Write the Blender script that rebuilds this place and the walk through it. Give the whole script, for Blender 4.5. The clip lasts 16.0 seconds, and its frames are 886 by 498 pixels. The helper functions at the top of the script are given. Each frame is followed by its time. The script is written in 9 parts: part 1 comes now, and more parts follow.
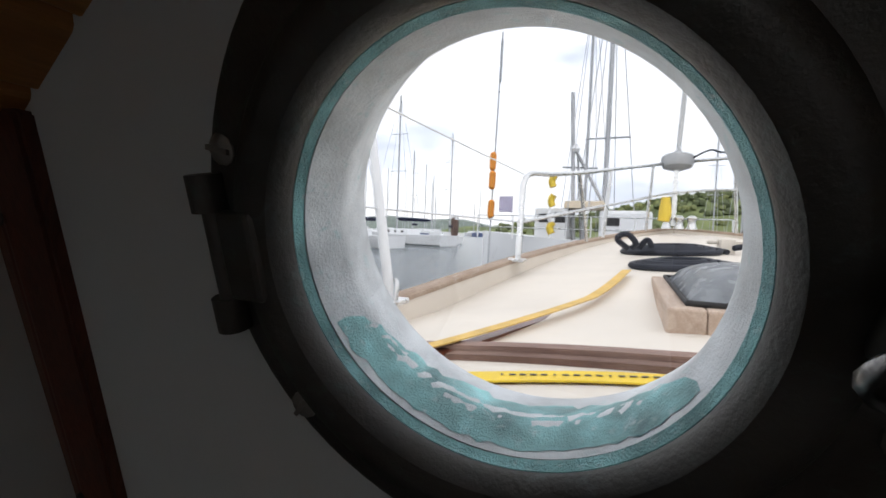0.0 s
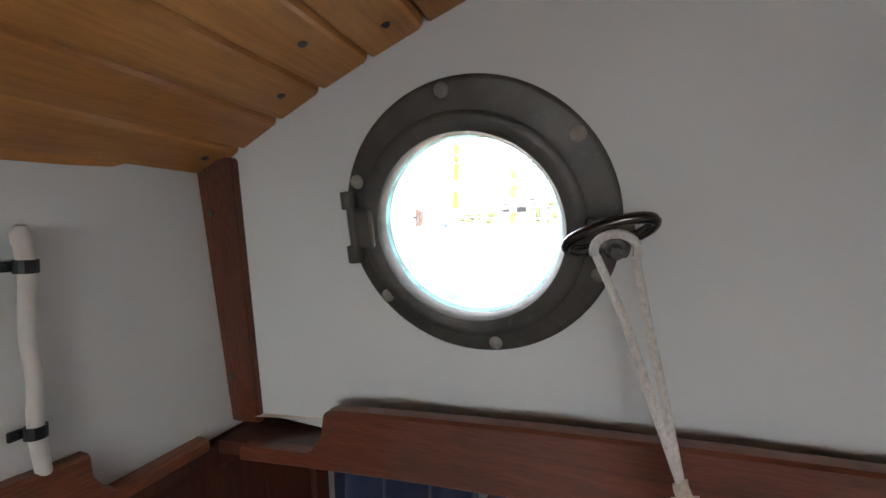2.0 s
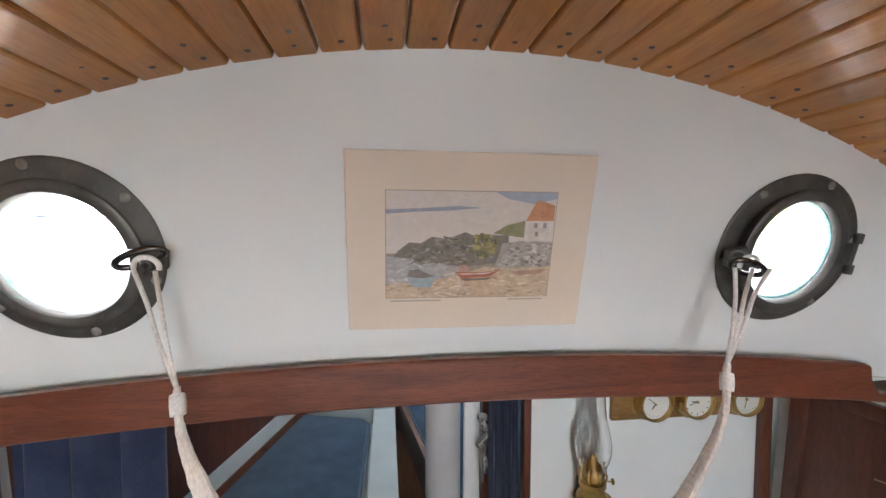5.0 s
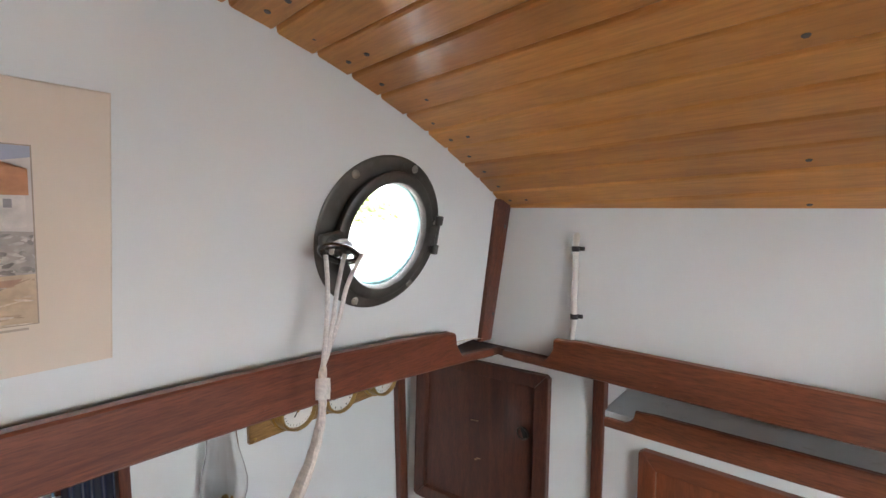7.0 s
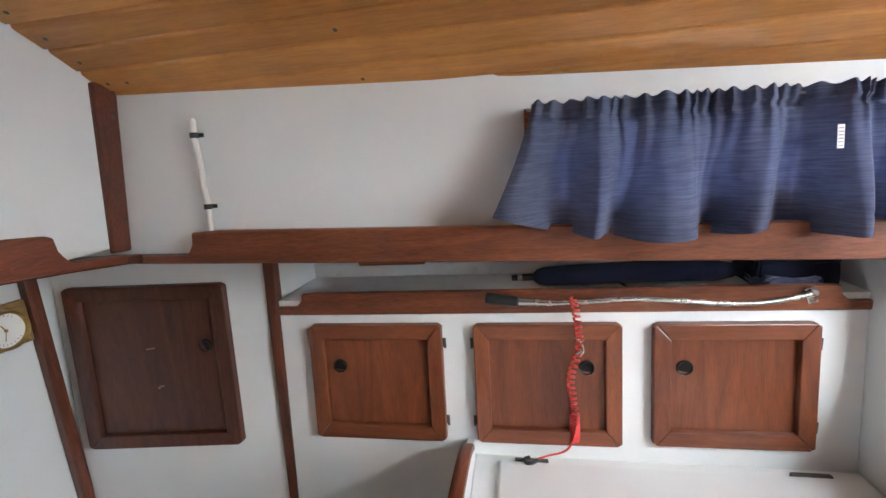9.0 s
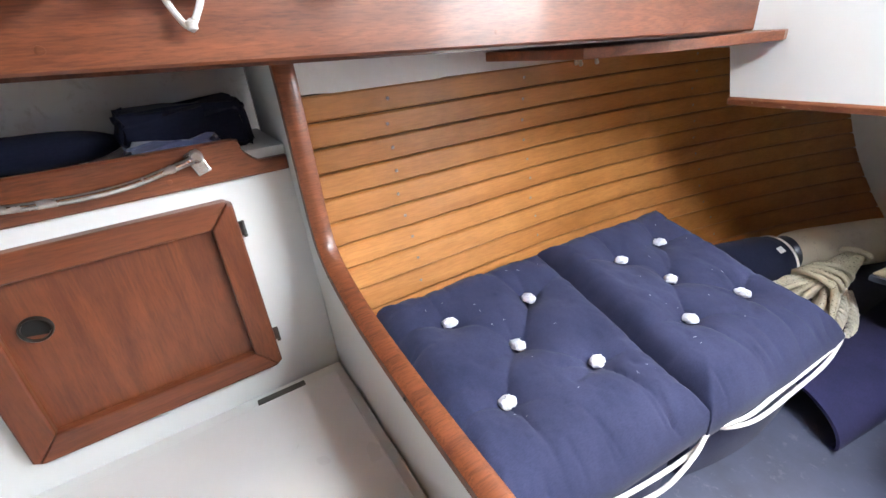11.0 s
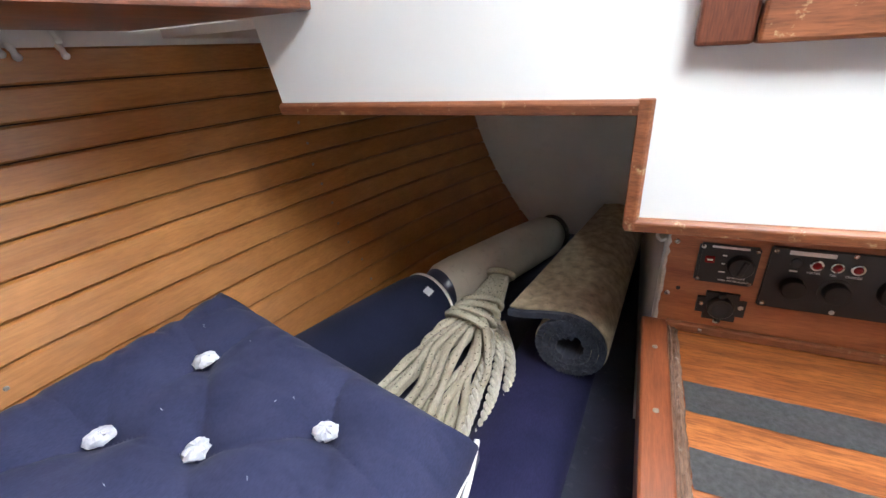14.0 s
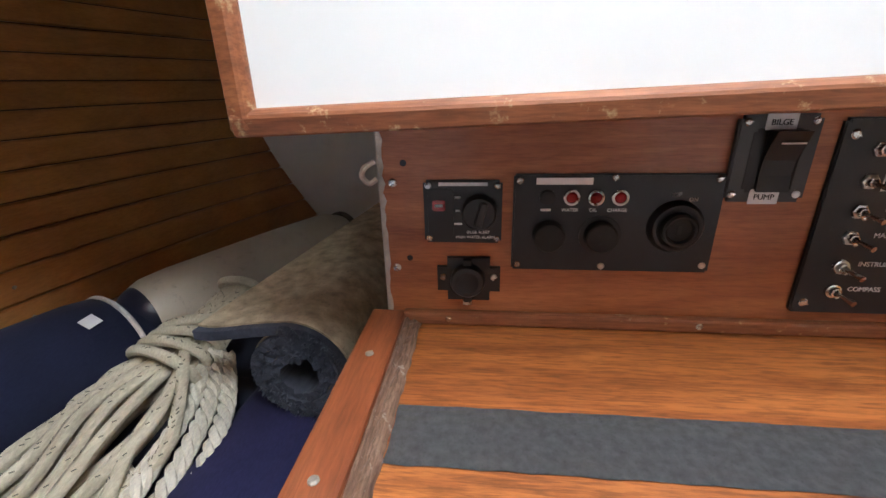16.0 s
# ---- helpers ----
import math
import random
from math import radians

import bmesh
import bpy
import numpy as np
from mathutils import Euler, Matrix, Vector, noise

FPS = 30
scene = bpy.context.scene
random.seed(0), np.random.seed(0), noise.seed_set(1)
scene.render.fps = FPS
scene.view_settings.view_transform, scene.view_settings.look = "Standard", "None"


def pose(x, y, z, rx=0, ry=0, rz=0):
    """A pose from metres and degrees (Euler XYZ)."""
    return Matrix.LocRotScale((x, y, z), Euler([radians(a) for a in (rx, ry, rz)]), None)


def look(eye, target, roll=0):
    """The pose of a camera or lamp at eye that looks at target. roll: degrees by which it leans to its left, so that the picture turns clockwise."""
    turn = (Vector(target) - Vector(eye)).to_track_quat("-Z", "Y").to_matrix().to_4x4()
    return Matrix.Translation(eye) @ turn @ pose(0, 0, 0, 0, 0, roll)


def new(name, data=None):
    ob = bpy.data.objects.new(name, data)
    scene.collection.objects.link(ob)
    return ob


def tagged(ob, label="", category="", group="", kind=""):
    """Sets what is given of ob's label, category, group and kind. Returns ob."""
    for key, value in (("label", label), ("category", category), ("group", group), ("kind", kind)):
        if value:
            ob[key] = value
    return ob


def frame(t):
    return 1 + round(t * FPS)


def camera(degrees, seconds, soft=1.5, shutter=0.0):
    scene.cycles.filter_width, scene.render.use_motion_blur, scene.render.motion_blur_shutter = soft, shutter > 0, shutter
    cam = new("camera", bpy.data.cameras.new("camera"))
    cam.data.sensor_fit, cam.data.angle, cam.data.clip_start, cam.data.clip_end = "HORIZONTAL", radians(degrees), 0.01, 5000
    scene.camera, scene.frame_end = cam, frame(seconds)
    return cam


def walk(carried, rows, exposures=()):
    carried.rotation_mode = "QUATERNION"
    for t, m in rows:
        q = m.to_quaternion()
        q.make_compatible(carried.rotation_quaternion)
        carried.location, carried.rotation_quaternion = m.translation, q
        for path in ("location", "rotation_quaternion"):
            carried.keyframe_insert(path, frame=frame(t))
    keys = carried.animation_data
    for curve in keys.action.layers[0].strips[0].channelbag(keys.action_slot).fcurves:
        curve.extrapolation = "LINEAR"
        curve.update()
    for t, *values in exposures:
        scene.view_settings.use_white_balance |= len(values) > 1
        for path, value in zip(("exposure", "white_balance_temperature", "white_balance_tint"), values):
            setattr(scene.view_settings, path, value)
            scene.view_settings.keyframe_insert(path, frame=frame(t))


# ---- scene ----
cam = camera(92.4, 16.0)
PATH = [
    (0, (-0.441, 0.015, 1.338), (-1.251, 1.842, 1.252), 2.2),
    (0.5, (-0.433, -0.011, 1.339), (-1.234, 1.818, 1.231), 2.9),
    (1, (-0.424, -0.065, 1.338), (-1.216, 1.766, 1.189), 1.9),
    (1.5, (-0.414, -0.123, 1.333), (-1.152, 1.731, 1.201), 1.7),
    (2, (-0.385, -0.211, 1.331), (-1.039, 1.675, 1.208), 1.3),
    (2.5, (-0.351, -0.326, 1.326), (-0.938, 1.584, 1.222), 1.1),
    (3, (-0.316, -0.403, 1.326), (-0.806, 1.532, 1.219), 1.2),
    (3.5, (-0.255, -0.449, 1.343), (-0.597, 1.519, 1.227), 1.4),
    (3.7, (-0.227, -0.467, 1.348), (-0.504, 1.51, 1.239), 1.1),
    (5.8, (-0.004, -0.412, 1.365), (0.756, 1.436, 1.288), -0.1),
    (6, (0.012, -0.397, 1.365), (0.921, 1.383, 1.284), -0.2),
    (6.5, (0.066, -0.373, 1.359), (1.319, 1.183, 1.262), -0.1),
    (7, (0.123, -0.365, 1.345), (1.61, 0.967, 1.223), -1.0),
    (7.5, (0.146, -0.381, 1.316), (1.853, 0.649, 1.156), -1.8),
    (8, (0.139, -0.436, 1.278), (1.978, 0.315, 1.044), -2.5),
    (8.5, (0.142, -0.496, 1.246), (2.028, 0.064, 0.884), -3.4),
    (9, (0.158, -0.603, 1.217), (2.085, -0.256, 0.807), -3.9),
    (9.1, (0.163, -0.632, 1.215), (2.095, -0.347, 0.783), -4.0),
    (9.5, (0.208, -0.765, 1.192), (2.154, -0.764, 0.727), -3.3),
    (10, (0.274, -0.92, 1.147), (2.175, -1.204, 0.593), -3.0),
    (10.2, (0.308, -0.969, 1.126), (2.167, -1.378, 0.511), -3.4),
    (12.3, (0.58, -1.567, 0.849), (1.445, -2.913, -0.351), -3.4),
    (12.5, (0.572, -1.613, 0.836), (1.389, -2.977, -0.377), -3.6),
    (13, (0.535, -1.711, 0.825), (1.29, -3.112, -0.387), -5.6),
    (13.5, (0.51, -1.797, 0.856), (1.286, -3.346, -0.144), -4.6),
    (14, (0.471, -1.849, 0.885), (1.24, -3.491, 0.041), -3.5),
    (14.5, (0.446, -1.89, 0.878), (1.064, -3.614, 0.075), -2.8),
    (15, (0.416, -1.96, 0.809), (0.831, -3.75, 0.018), -2.9),
    (15.5, (0.356, -2.063, 0.708), (0.641, -3.903, -0.022), -1.9),
    (16, (0.294, -2.137, 0.684), (0.498, -3.989, -0.044), -1.4),
]

# ---------- exposure, world, lights ----------
EXPOSURES = [(0.0, -2.95), (0.5, -2.95), (1.0, -2.6), (1.5, -1.65), (2.0, -0.05), (2.5, 0.70), (3.0, 1.0), (3.7, 1.1), (10.2, 1.12), (12.3, 1.25), (13.3, 1.22), (14.0, 0.92), (14.5, 0.58), (15.0, 0.46), (15.5, 0.62), (16.0, 0.78)]
walk(cam, [(t, look(eye, target, roll)) for t, eye, target, roll in PATH], EXPOSURES)

CX = 0.055          # centreline of the boat
SOLE = -0.25        # cabin sole

world = bpy.data.worlds.new("overcast_sky")
scene.world = world
world.use_nodes = True
wt = world.node_tree
wt.nodes.clear()
w_out = wt.nodes.new("ShaderNodeOutputWorld")
w_bg = wt.nodes.new("ShaderNodeBackground")
w_sky = wt.nodes.new("ShaderNodeTexSky")
w_sky.sky_type = "NISHITA"
w_sky.sun_disc = False
w_sky.sun_elevation, w_sky.sun_rotation = radians(42), radians(150)
w_sky.air_density, w_sky.dust_density = 1.0, 4.0
w_co = wt.nodes.new("ShaderNodeTexCoord")
w_map = wt.nodes.new("ShaderNodeMapping")
w_map.inputs["Scale"].default_value = (1.0, 1.0, 2.6)
w_noise = wt.nodes.new("ShaderNodeTexNoise")
w_noise.inputs["Scale"].default_value = 2.6
w_noise.inputs["Detail"].default_value = 7
w_noise.inputs["Roughness"].default_value = 0.55
w_ramp = wt.nodes.new("ShaderNodeValToRGB")
w_ramp.color_ramp.elements[0].position, w_ramp.color_ramp.elements[0].color = 0.36, (5.2, 5.6, 6.6, 1)
w_ramp.color_ramp.elements[1].position, w_ramp.color_ramp.elements[1].color = 0.62, (12.5, 12.6, 12.9, 1)
w_mix = wt.nodes.new("ShaderNodeMix")
w_mix.data_type = "RGBA"
w_mix.inputs["Factor"].default_value = 0.88
wt.links.new(w_co.outputs["Generated"], w_map.inputs["Vector"])
wt.links.new(w_map.outputs["Vector"], w_noise.inputs["Vector"])
wt.links.new(w_noise.outputs["Fac"], w_ramp.inputs["Fac"])
wt.links.new(w_sky.outputs["Color"], w_mix.inputs["A"])
wt.links.new(w_ramp.outputs["Color"], w_mix.inputs["B"])
wt.links.new(w_mix.outputs["Result"], w_bg.inputs["Color"])
w_bg.inputs["Strength"].default_value = 1.35
wt.links.new(w_bg.outputs["Background"], w_out.inputs["Surface"])


def sun_lamp():
    d = bpy.data.lights.new("sun", "SUN")
    d.energy, d.angle, d.color = 1.5, radians(14), (1.0, 0.97, 0.92)
    ob = new("sun", d)
    ob.matrix_world = look((-3, -5, 8), (0, 0, 0))


DAY = (0.80, 0.955, 1.0)      # overcast daylight


def area(name, eye, target, sx, sy, power, color=DAY):
    d = bpy.data.lights.new(name, "AREA")
    d.shape, d.size, d.size_y, d.energy, d.color = "RECTANGLE", sx, sy, power, color
    ob = new(name, d)
    ob.matrix_world = look(eye, target)
    return ob


sun_lamp()
# daylight through the open companionway, the cabin windows and the portholes
area("hatch_daylight", (CX, -1.83, 1.60), (CX + 0.30, -1.75, 0.6), 0.56, 0.08, 4.8)
area("companionway_daylight", (CX, -2.40, 1.22), (CX, -1.2, 1.12), 0.60, 0.54, 1.2)
area("window_daylight_port", (-0.95, -1.13, 1.20), (0.4, -1.05, 1.22), 0.92, 0.12, 6.4)
area("forehatch_daylight", (CX, 1.53, 1.18), (CX, 1.50, 0.3), 0.55, 0.55, 0.9)


# ---------- materials ----------
def mat_base(name, rough=0.5, metal=0.0, coat=0.0, spec=0.5):
    m = bpy.data.materials.new(name)
    m.use_nodes = True
    nt = m.node_tree
    b = nt.nodes["Principled BSDF"]
    b.inputs["Roughness"].default_value = rough
    b.inputs["Metallic"].default_value = metal
    b.inputs["Coat Weight"].default_value = coat
    b.inputs["Coat Roughness"].default_value = 0.12
    b.inputs["Specular IOR Level"].default_value = spec
    return m, nt, b


def node(nt, kind, **values):
    n = nt.nodes.new(kind)
    for k, v in values.items():
        n.inputs[k.replace("_", " ")].default_value = v
    return n


def noise_tex(nt, scale3, detail=5, rough=0.55, distort=0.0, offset=(0, 0, 0)):
    co = nt.nodes.new("ShaderNodeTexCoord")
    mp = nt.nodes.new("ShaderNodeMapping")
    mp.inputs["Scale"].default_value = scale3
    mp.inputs["Location"].default_value = offset
    nz = node(nt, "ShaderNodeTexNoise", Scale=1.0, Detail=detail, Roughness=rough, Distortion=distort)
    nt.links.new(co.outputs["Object"], mp.inputs["Vector"])
    nt.links.new(mp.outputs["Vector"], nz.inputs["Vector"])
    return nz


def ramp(nt, fac, stops):
    r = nt.nodes.new("ShaderNodeValToRGB")
    e = r.color_ramp.elements
    while len(e) < len(stops):
        e.new(0.5)
    for el, (p, c) in zip(e, stops):
        el.position, el.color = p, (*c, 1)
    nt.links.new(fac, r.inputs["Fac"])
    return r


def mix(nt, kind, fac, a, b):
    m = nt.nodes.new("ShaderNodeMix")
    m.data_type, m.blend_type = "RGBA", kind
    if isinstance(fac, float):
        m.inputs["Factor"].default_value = fac
    else:
        nt.links.new(fac, m.inputs["Factor"])
    for sock, v in (("A", a), ("B", b)):
        if isinstance(v, tuple):
            m.inputs[sock].default_value = (*v, 1)
        else:
            nt.links.new(v, m.inputs[sock])
    return m.outputs["Result"]


def bump(nt, b, height, strength, distance=0.002):
    n = node(nt, "ShaderNodeBump", Strength=strength, Distance=distance)
    nt.links.new(height, n.inputs["Height"])
    nt.links.new(n.outputs["Normal"], b.inputs["Normal"])


def wood(name, dark, light, axis="y", rough=0.35, coat=0.3, grain=1.0, worn=None, figure=0.7):
    """Varnished timber with its grain along the axis."""
    m, nt, b = mat_base(name, rough, 0, coat)
    k = "xyz".index(axis)
    along = lambda a, c: tuple((a if i == k else c) * grain for i in range(3))
    fine = noise_tex(nt, along(38, 420), 5, 0.65, 0.3)
    broad = noise_tex(nt, along(2.4, 26), 6, 0.6, 1.4, (3, 5, 1))
    blot = noise_tex(nt, (7, 7, 7), 4, 0.6)
    c = ramp(nt, broad.outputs["Fac"], [(0.3, dark), (0.7, light)]).outputs["Color"]
    f = ramp(nt, fine.outputs["Fac"], [(0.36, (0.50, 0.46, 0.43)), (0.58, (1.04, 1.04, 1.04))]).outputs["Color"]
    c = mix(nt, "MULTIPLY", figure, c, f)
    v = ramp(nt, blot.outputs["Fac"], [(0.3, (0.78, 0.74, 0.7)), (0.7, (1.12, 1.1, 1.08))]).outputs["Color"]
    c = mix(nt, "MULTIPLY", 0.8, c, v)
    info = nt.nodes.new("ShaderNodeObjectInfo")
    geo = nt.nodes.new("ShaderNodeNewGeometry")
    add = nt.nodes.new("ShaderNodeMath")
    add.operation = "ADD"
    nt.links.new(info.outputs["Random"], add.inputs[0])
    nt.links.new(geo.outputs["Random Per Island"], add.inputs[1])
    fr = nt.nodes.new("ShaderNodeMath")
    fr.operation = "FRACT"
    nt.links.new(add.outputs[0], fr.inputs[0])
    pv = ramp(nt, fr.outputs[0], [(0.0, (0.82, 0.78, 0.74)), (1.0, (1.12, 1.14, 1.16))]).outputs["Color"]
    c = mix(nt, "MULTIPLY", 0.9, c, pv)
    if worn:
        wn = noise_tex(nt, (60, 60, 60), 6, 0.7)
        wf = ramp(nt, wn.outputs["Fac"], [(0.6, (0, 0, 0)), (0.72, (1, 1, 1))])
        c = mix(nt, "MIX", wf.outputs["Color"], c, worn)
    nt.links.new(c, b.inputs["Base Color"])
    rr = nt.nodes.new("ShaderNodeMapRange")
    rr.inputs["To Min"].default_value, rr.inputs["To Max"].default_value = rough - 0.08, rough + 0.18
    nt.links.new(blot.outputs["Fac"], rr.inputs["Value"])
    nt.links.new(rr.outputs["Result"], b.inputs["Roughness"])
    bump(nt, b, fine.outputs["Fac"], 0.14, 0.001)
    return m


def paint(name, color, rough=0.5, var=0.06, scale=6.0, relief=0.12, dirt=None, metal=0.0, coat=0.0):
    m, nt, b = mat_base(name, rough, metal, coat)
    a = noise_tex(nt, (scale,) * 3, 4, 0.55)
    f = noise_tex(nt, (scale * 22,) * 3, 3, 0.6)
    lo = tuple(max(0, v * (1 - var * 1.6)) for v in color)
    hi = tuple(min(1, v * (1 + var)) for v in color)
    c = ramp(nt, a.outputs["Fac"], [(0.3, lo), (0.7, hi)]).outputs["Color"]
    if dirt:
        d = noise_tex(nt, (scale * 5,) * 3, 8, 0.72, 0.4, (2, 9, 4))
        df = ramp(nt, d.outputs["Fac"], [(0.56, (0, 0, 0)), (0.74, (1, 1, 1))])
        c = mix(nt, "MIX", df.outputs["Color"], c, dirt)
    nt.links.new(c, b.inputs["Base Color"])
    rr = nt.nodes.new("ShaderNodeMapRange")
    rr.inputs["To Min"].default_value, rr.inputs["To Max"].default_value = max(0.03, rough - 0.07), rough + 0.1
    nt.links.new(a.outputs["Fac"], rr.inputs["Value"])
    nt.links.new(rr.outputs["Result"], b.inputs["Roughness"])
    bump(nt, b, f.outputs["Fac"], relief, 0.001)
    return m


def cloth(name, dark, light, rough=0.9, weave=900.0, relief=0.35, sheen=0.25, slub=None):
    m, nt, b = mat_base(name, rough, 0, 0, 0.2)
    b.inputs["Sheen Weight"].default_value = sheen
    a = noise_tex(nt, (9, 9, 9), 4, 0.6)
    f = noise_tex(nt, slub or (weave, weave * 0.25, weave * 0.6), 3 if slub else 2, 0.6)
    c = ramp(nt, a.outputs["Fac"], [(0.3, dark), (0.7, light)]).outputs["Color"]
    g = ramp(nt, f.outputs["Fac"], [(0.38, (0.70, 0.71, 0.75)), (0.62, (1.20, 1.18, 1.15))] if slub else [(0.3, (0.75, 0.76, 0.8)), (0.7, (1.1, 1.1, 1.1))]).outputs["Color"]
    nt.links.new(mix(nt, "MULTIPLY", 0.8, c, g), b.inputs["Base Color"])
    bump(nt, b, f.outputs["Fac"], relief, 0.001)
    return m


def glass_mat(name, color=(1, 1, 1), rough=0.02):
    m, nt, b = mat_base(name, rough)
    b.inputs["Base Color"].default_value = (*color, 1)
    b.inputs["Transmission Weight"].default_value = 1.0
    b.inputs["IOR"].default_value = 1.45
    return m


WHITE = paint("white_painted_panel", (0.72, 0.755, 0.755), 0.42, 0.025, 3.0, 0.05)
WHITE_WORN = paint("scuffed_white_paint", (0.70, 0.71, 0.71), 0.45, 0.05, 6.0, 0.1, (0.48, 0.47, 0.44))
TRAY = paint("glossy_white_lid", (0.72, 0.74, 0.73), 0.28, 0.03, 4.0, 0.05)
GREY_END = paint("grey_white_locker_paint", (0.76, 0.755, 0.74), 0.6, 0.06, 4.0, 0.2, (0.66, 0.65, 0.63))
ROOF_WOOD = wood("varnished_roof_planks", (0.50, 0.205, 0.044), (0.66, 0.315, 0.085), "y", 0.40, 0.15, 0.6, None, 0.3)
HULL_WOOD = wood("varnished_hull_planks", (0.41, 0.165, 0.040), (0.55, 0.25, 0.072), "y", 0.36, 0.25, 0.6, None, 0.3)
MAHOG_X = wood("mahogany_across", (0.11, 0.028, 0.012), (0.235, 0.068, 0.03), "x", 0.36, 0.3)
MAHOG_Y = wood("mahogany_fore_aft", (0.13, 0.036, 0.014), (0.27, 0.088, 0.036), "y", 0.36, 0.3)
MAHOG_Z = wood("mahogany_upright", (0.085, 0.022, 0.010), (0.180, 0.052, 0.023), "z", 0.4, 0.25)
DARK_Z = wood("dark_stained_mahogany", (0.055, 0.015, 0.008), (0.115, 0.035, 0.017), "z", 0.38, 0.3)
DOOR_Z = wood("cupboard_door_mahogany", (0.125, 0.032, 0.012), (0.250, 0.076, 0.028), "z", 0.36, 0.3, 0.8, None, 0.4)
DOOR_X = wood("cupboard_rail_mahogany", (0.120, 0.032, 0.013), (0.240, 0.074, 0.029), "y", 0.36, 0.3, 0.8, None, 0.4)
TEAK_X = wood("worn_teak_tread", (0.20, 0.056, 0.015), (0.46, 0.160, 0.043), "x", 0.40, 0.2, 0.9, None, 1.0)
PANEL_X = wood("switch_panel_mahogany", (0.27, 0.085, 0.034), (0.47, 0.170, 0.062), "x", 0.4, 0.2, 1.3, None, 0.45)
TRIM_WORN = wood("worn_varnish_trim", (0.17, 0.052, 0.02), (0.33, 0.125, 0.052), "x", 0.45, 0.1, 1.0, (0.50, 0.36, 0.20))
BARE_Y = wood("bare_scuffed_edge", (0.17, 0.043, 0.015), (0.30, 0.092, 0.034), "y", 0.42, 0.2, 1.0, None, 0.5)
SCUFFED = wood("rough_worn_bead", (0.105, 0.055, 0.035), (0.26, 0.165, 0.11), "y", 0.75, 0.0, 1.0, (0.36, 0.31, 0.26), 1.0)
BRONZE = paint("dark_bronze", (0.105, 0.100, 0.092), 0.45, 0.25, 18, 0.35, (0.12, 0.145, 0.135), 0.55)
VERDIGRIS = paint("verdigris_bronze", (0.30, 0.58, 0.58), 0.55, 0.4, 45, 0.8, (0.66, 0.72, 0.70), 0.0)
# skylight glare on the bore is put into the pale base; the green is stain
BORE = paint("skylit_stained_bore", (0.70, 0.72, 0.73), 0.42, 0.25, 30, 0.5, (0.42, 0.60, 0.60), 0.0)
HOLE = paint("dark_hole", (0.004, 0.004, 0.004), 0.95, 0.1)
RING_DARK = paint("blackened_bronze_ring", (0.030, 0.026, 0.023), 0.3, 0.2, 40, 0.1, None, 0.6)
SCREW_DULL = paint("dull_bronze_screw", (0.34, 0.32, 0.29), 0.5, 0.2, 60, 0.2, None, 0.6)
BRASS = paint("aged_brass", (0.42, 0.27, 0.09), 0.33, 0.2, 20, 0.2, (0.16, 0.10, 0.05), 0.9)
STEEL = paint("stainless_steel", (0.62, 0.62, 0.61), 0.25, 0.06, 30, 0.1, None, 1.0)
BLACK = paint("black_plastic", (0.009, 0.0095, 0.011), 0.42, 0.15, 30, 0.2)
BLACK_PANEL = paint("black_instrument_face", (0.009, 0.011, 0.014), 0.4, 0.12, 16, 0.12, (0.018, 0.020, 0.023))
RUBBER = paint("black_rubber", (0.02, 0.02, 0.02), 0.75, 0.2, 40, 0.3)
GRIP = paint("grey_antislip_tape", (0.135, 0.138, 0.140), 0.75, 0.2, 130, 1.0, (0.042, 0.045, 0.049))
NAVY = cloth("navy_cotton_cushion", (0.021, 0.025, 0.062), (0.035, 0.040, 0.088), 0.9, 700, 0.2, 0.06)
NAVY_DARK = cloth("dark_navy_fleece", (0.008, 0.011, 0.028), (0.014, 0.017, 0.042), 0.95, 500, 0.4, 0.04)
VINYL = paint("blue_grey_berth_vinyl", (0.04, 0.047, 0.082), 0.68, 0.2, 9, 0.25, (0.085, 0.092, 0.125))
MAT_BLUE = cloth("purple_blue_mat", (0.014, 0.015, 0.050), (0.023, 0.022, 0.070), 0.85, 500, 0.2, 0.03)
CURTAIN = cloth("blue_slub_curtain", (0.105, 0.125, 0.205), (0.170, 0.195, 0.290), 0.9, 520, 0.5, 0.1, (24, 14, 460))
CURTAIN_D = cloth("blue_door_curtain", (0.055, 0.072, 0.145), (0.085, 0.108, 0.200), 0.9, 400, 0.3)
BERTH_BLUE = cloth("blue_velour_berth", (0.02, 0.055, 0.105), (0.045, 0.095, 0.16), 0.9, 300, 0.3)
CARPET = cloth("charcoal_carpet_pile", (0.018, 0.022, 0.036), (0.085, 0.092, 0.12), 1.0, 260, 1.0, 0.1)
CARPET_BACK = paint("tan_carpet_backing", (0.40, 0.32, 0.215), 0.9, 0.25, 48, 0.8, (0.060, 0.045, 0.030))
ROPE = cloth("cream_braided_rope", (0.40, 0.36, 0.26), (0.60, 0.55, 0.42), 0.9, 420, 0.8, 0.1)
ROPE_LAID = cloth("pale_laid_rope", (0.50, 0.47, 0.38), (0.70, 0.66, 0.55), 0.85, 420, 0.8, 0.1)
ROPE_WHITE = cloth("white_cord", (0.62, 0.60, 0.56), (0.78, 0.76, 0.72), 0.85, 420, 0.6, 0.1)
ROPE_BLACK = cloth("black_mooring_rope", (0.012, 0.014, 0.02), (0.035, 0.038, 0.048), 0.85, 300, 0.8, 0.1)
POMPOM = cloth("white_wool_tuft", (0.50, 0.52, 0.58), (0.68, 0.70, 0.75), 1.0, 300, 1.0)
FENDER = paint("cream_vinyl_fender", (0.52, 0.47, 0.38), 0.38, 0.1, 7, 0.1, (0.36, 0.32, 0.25))
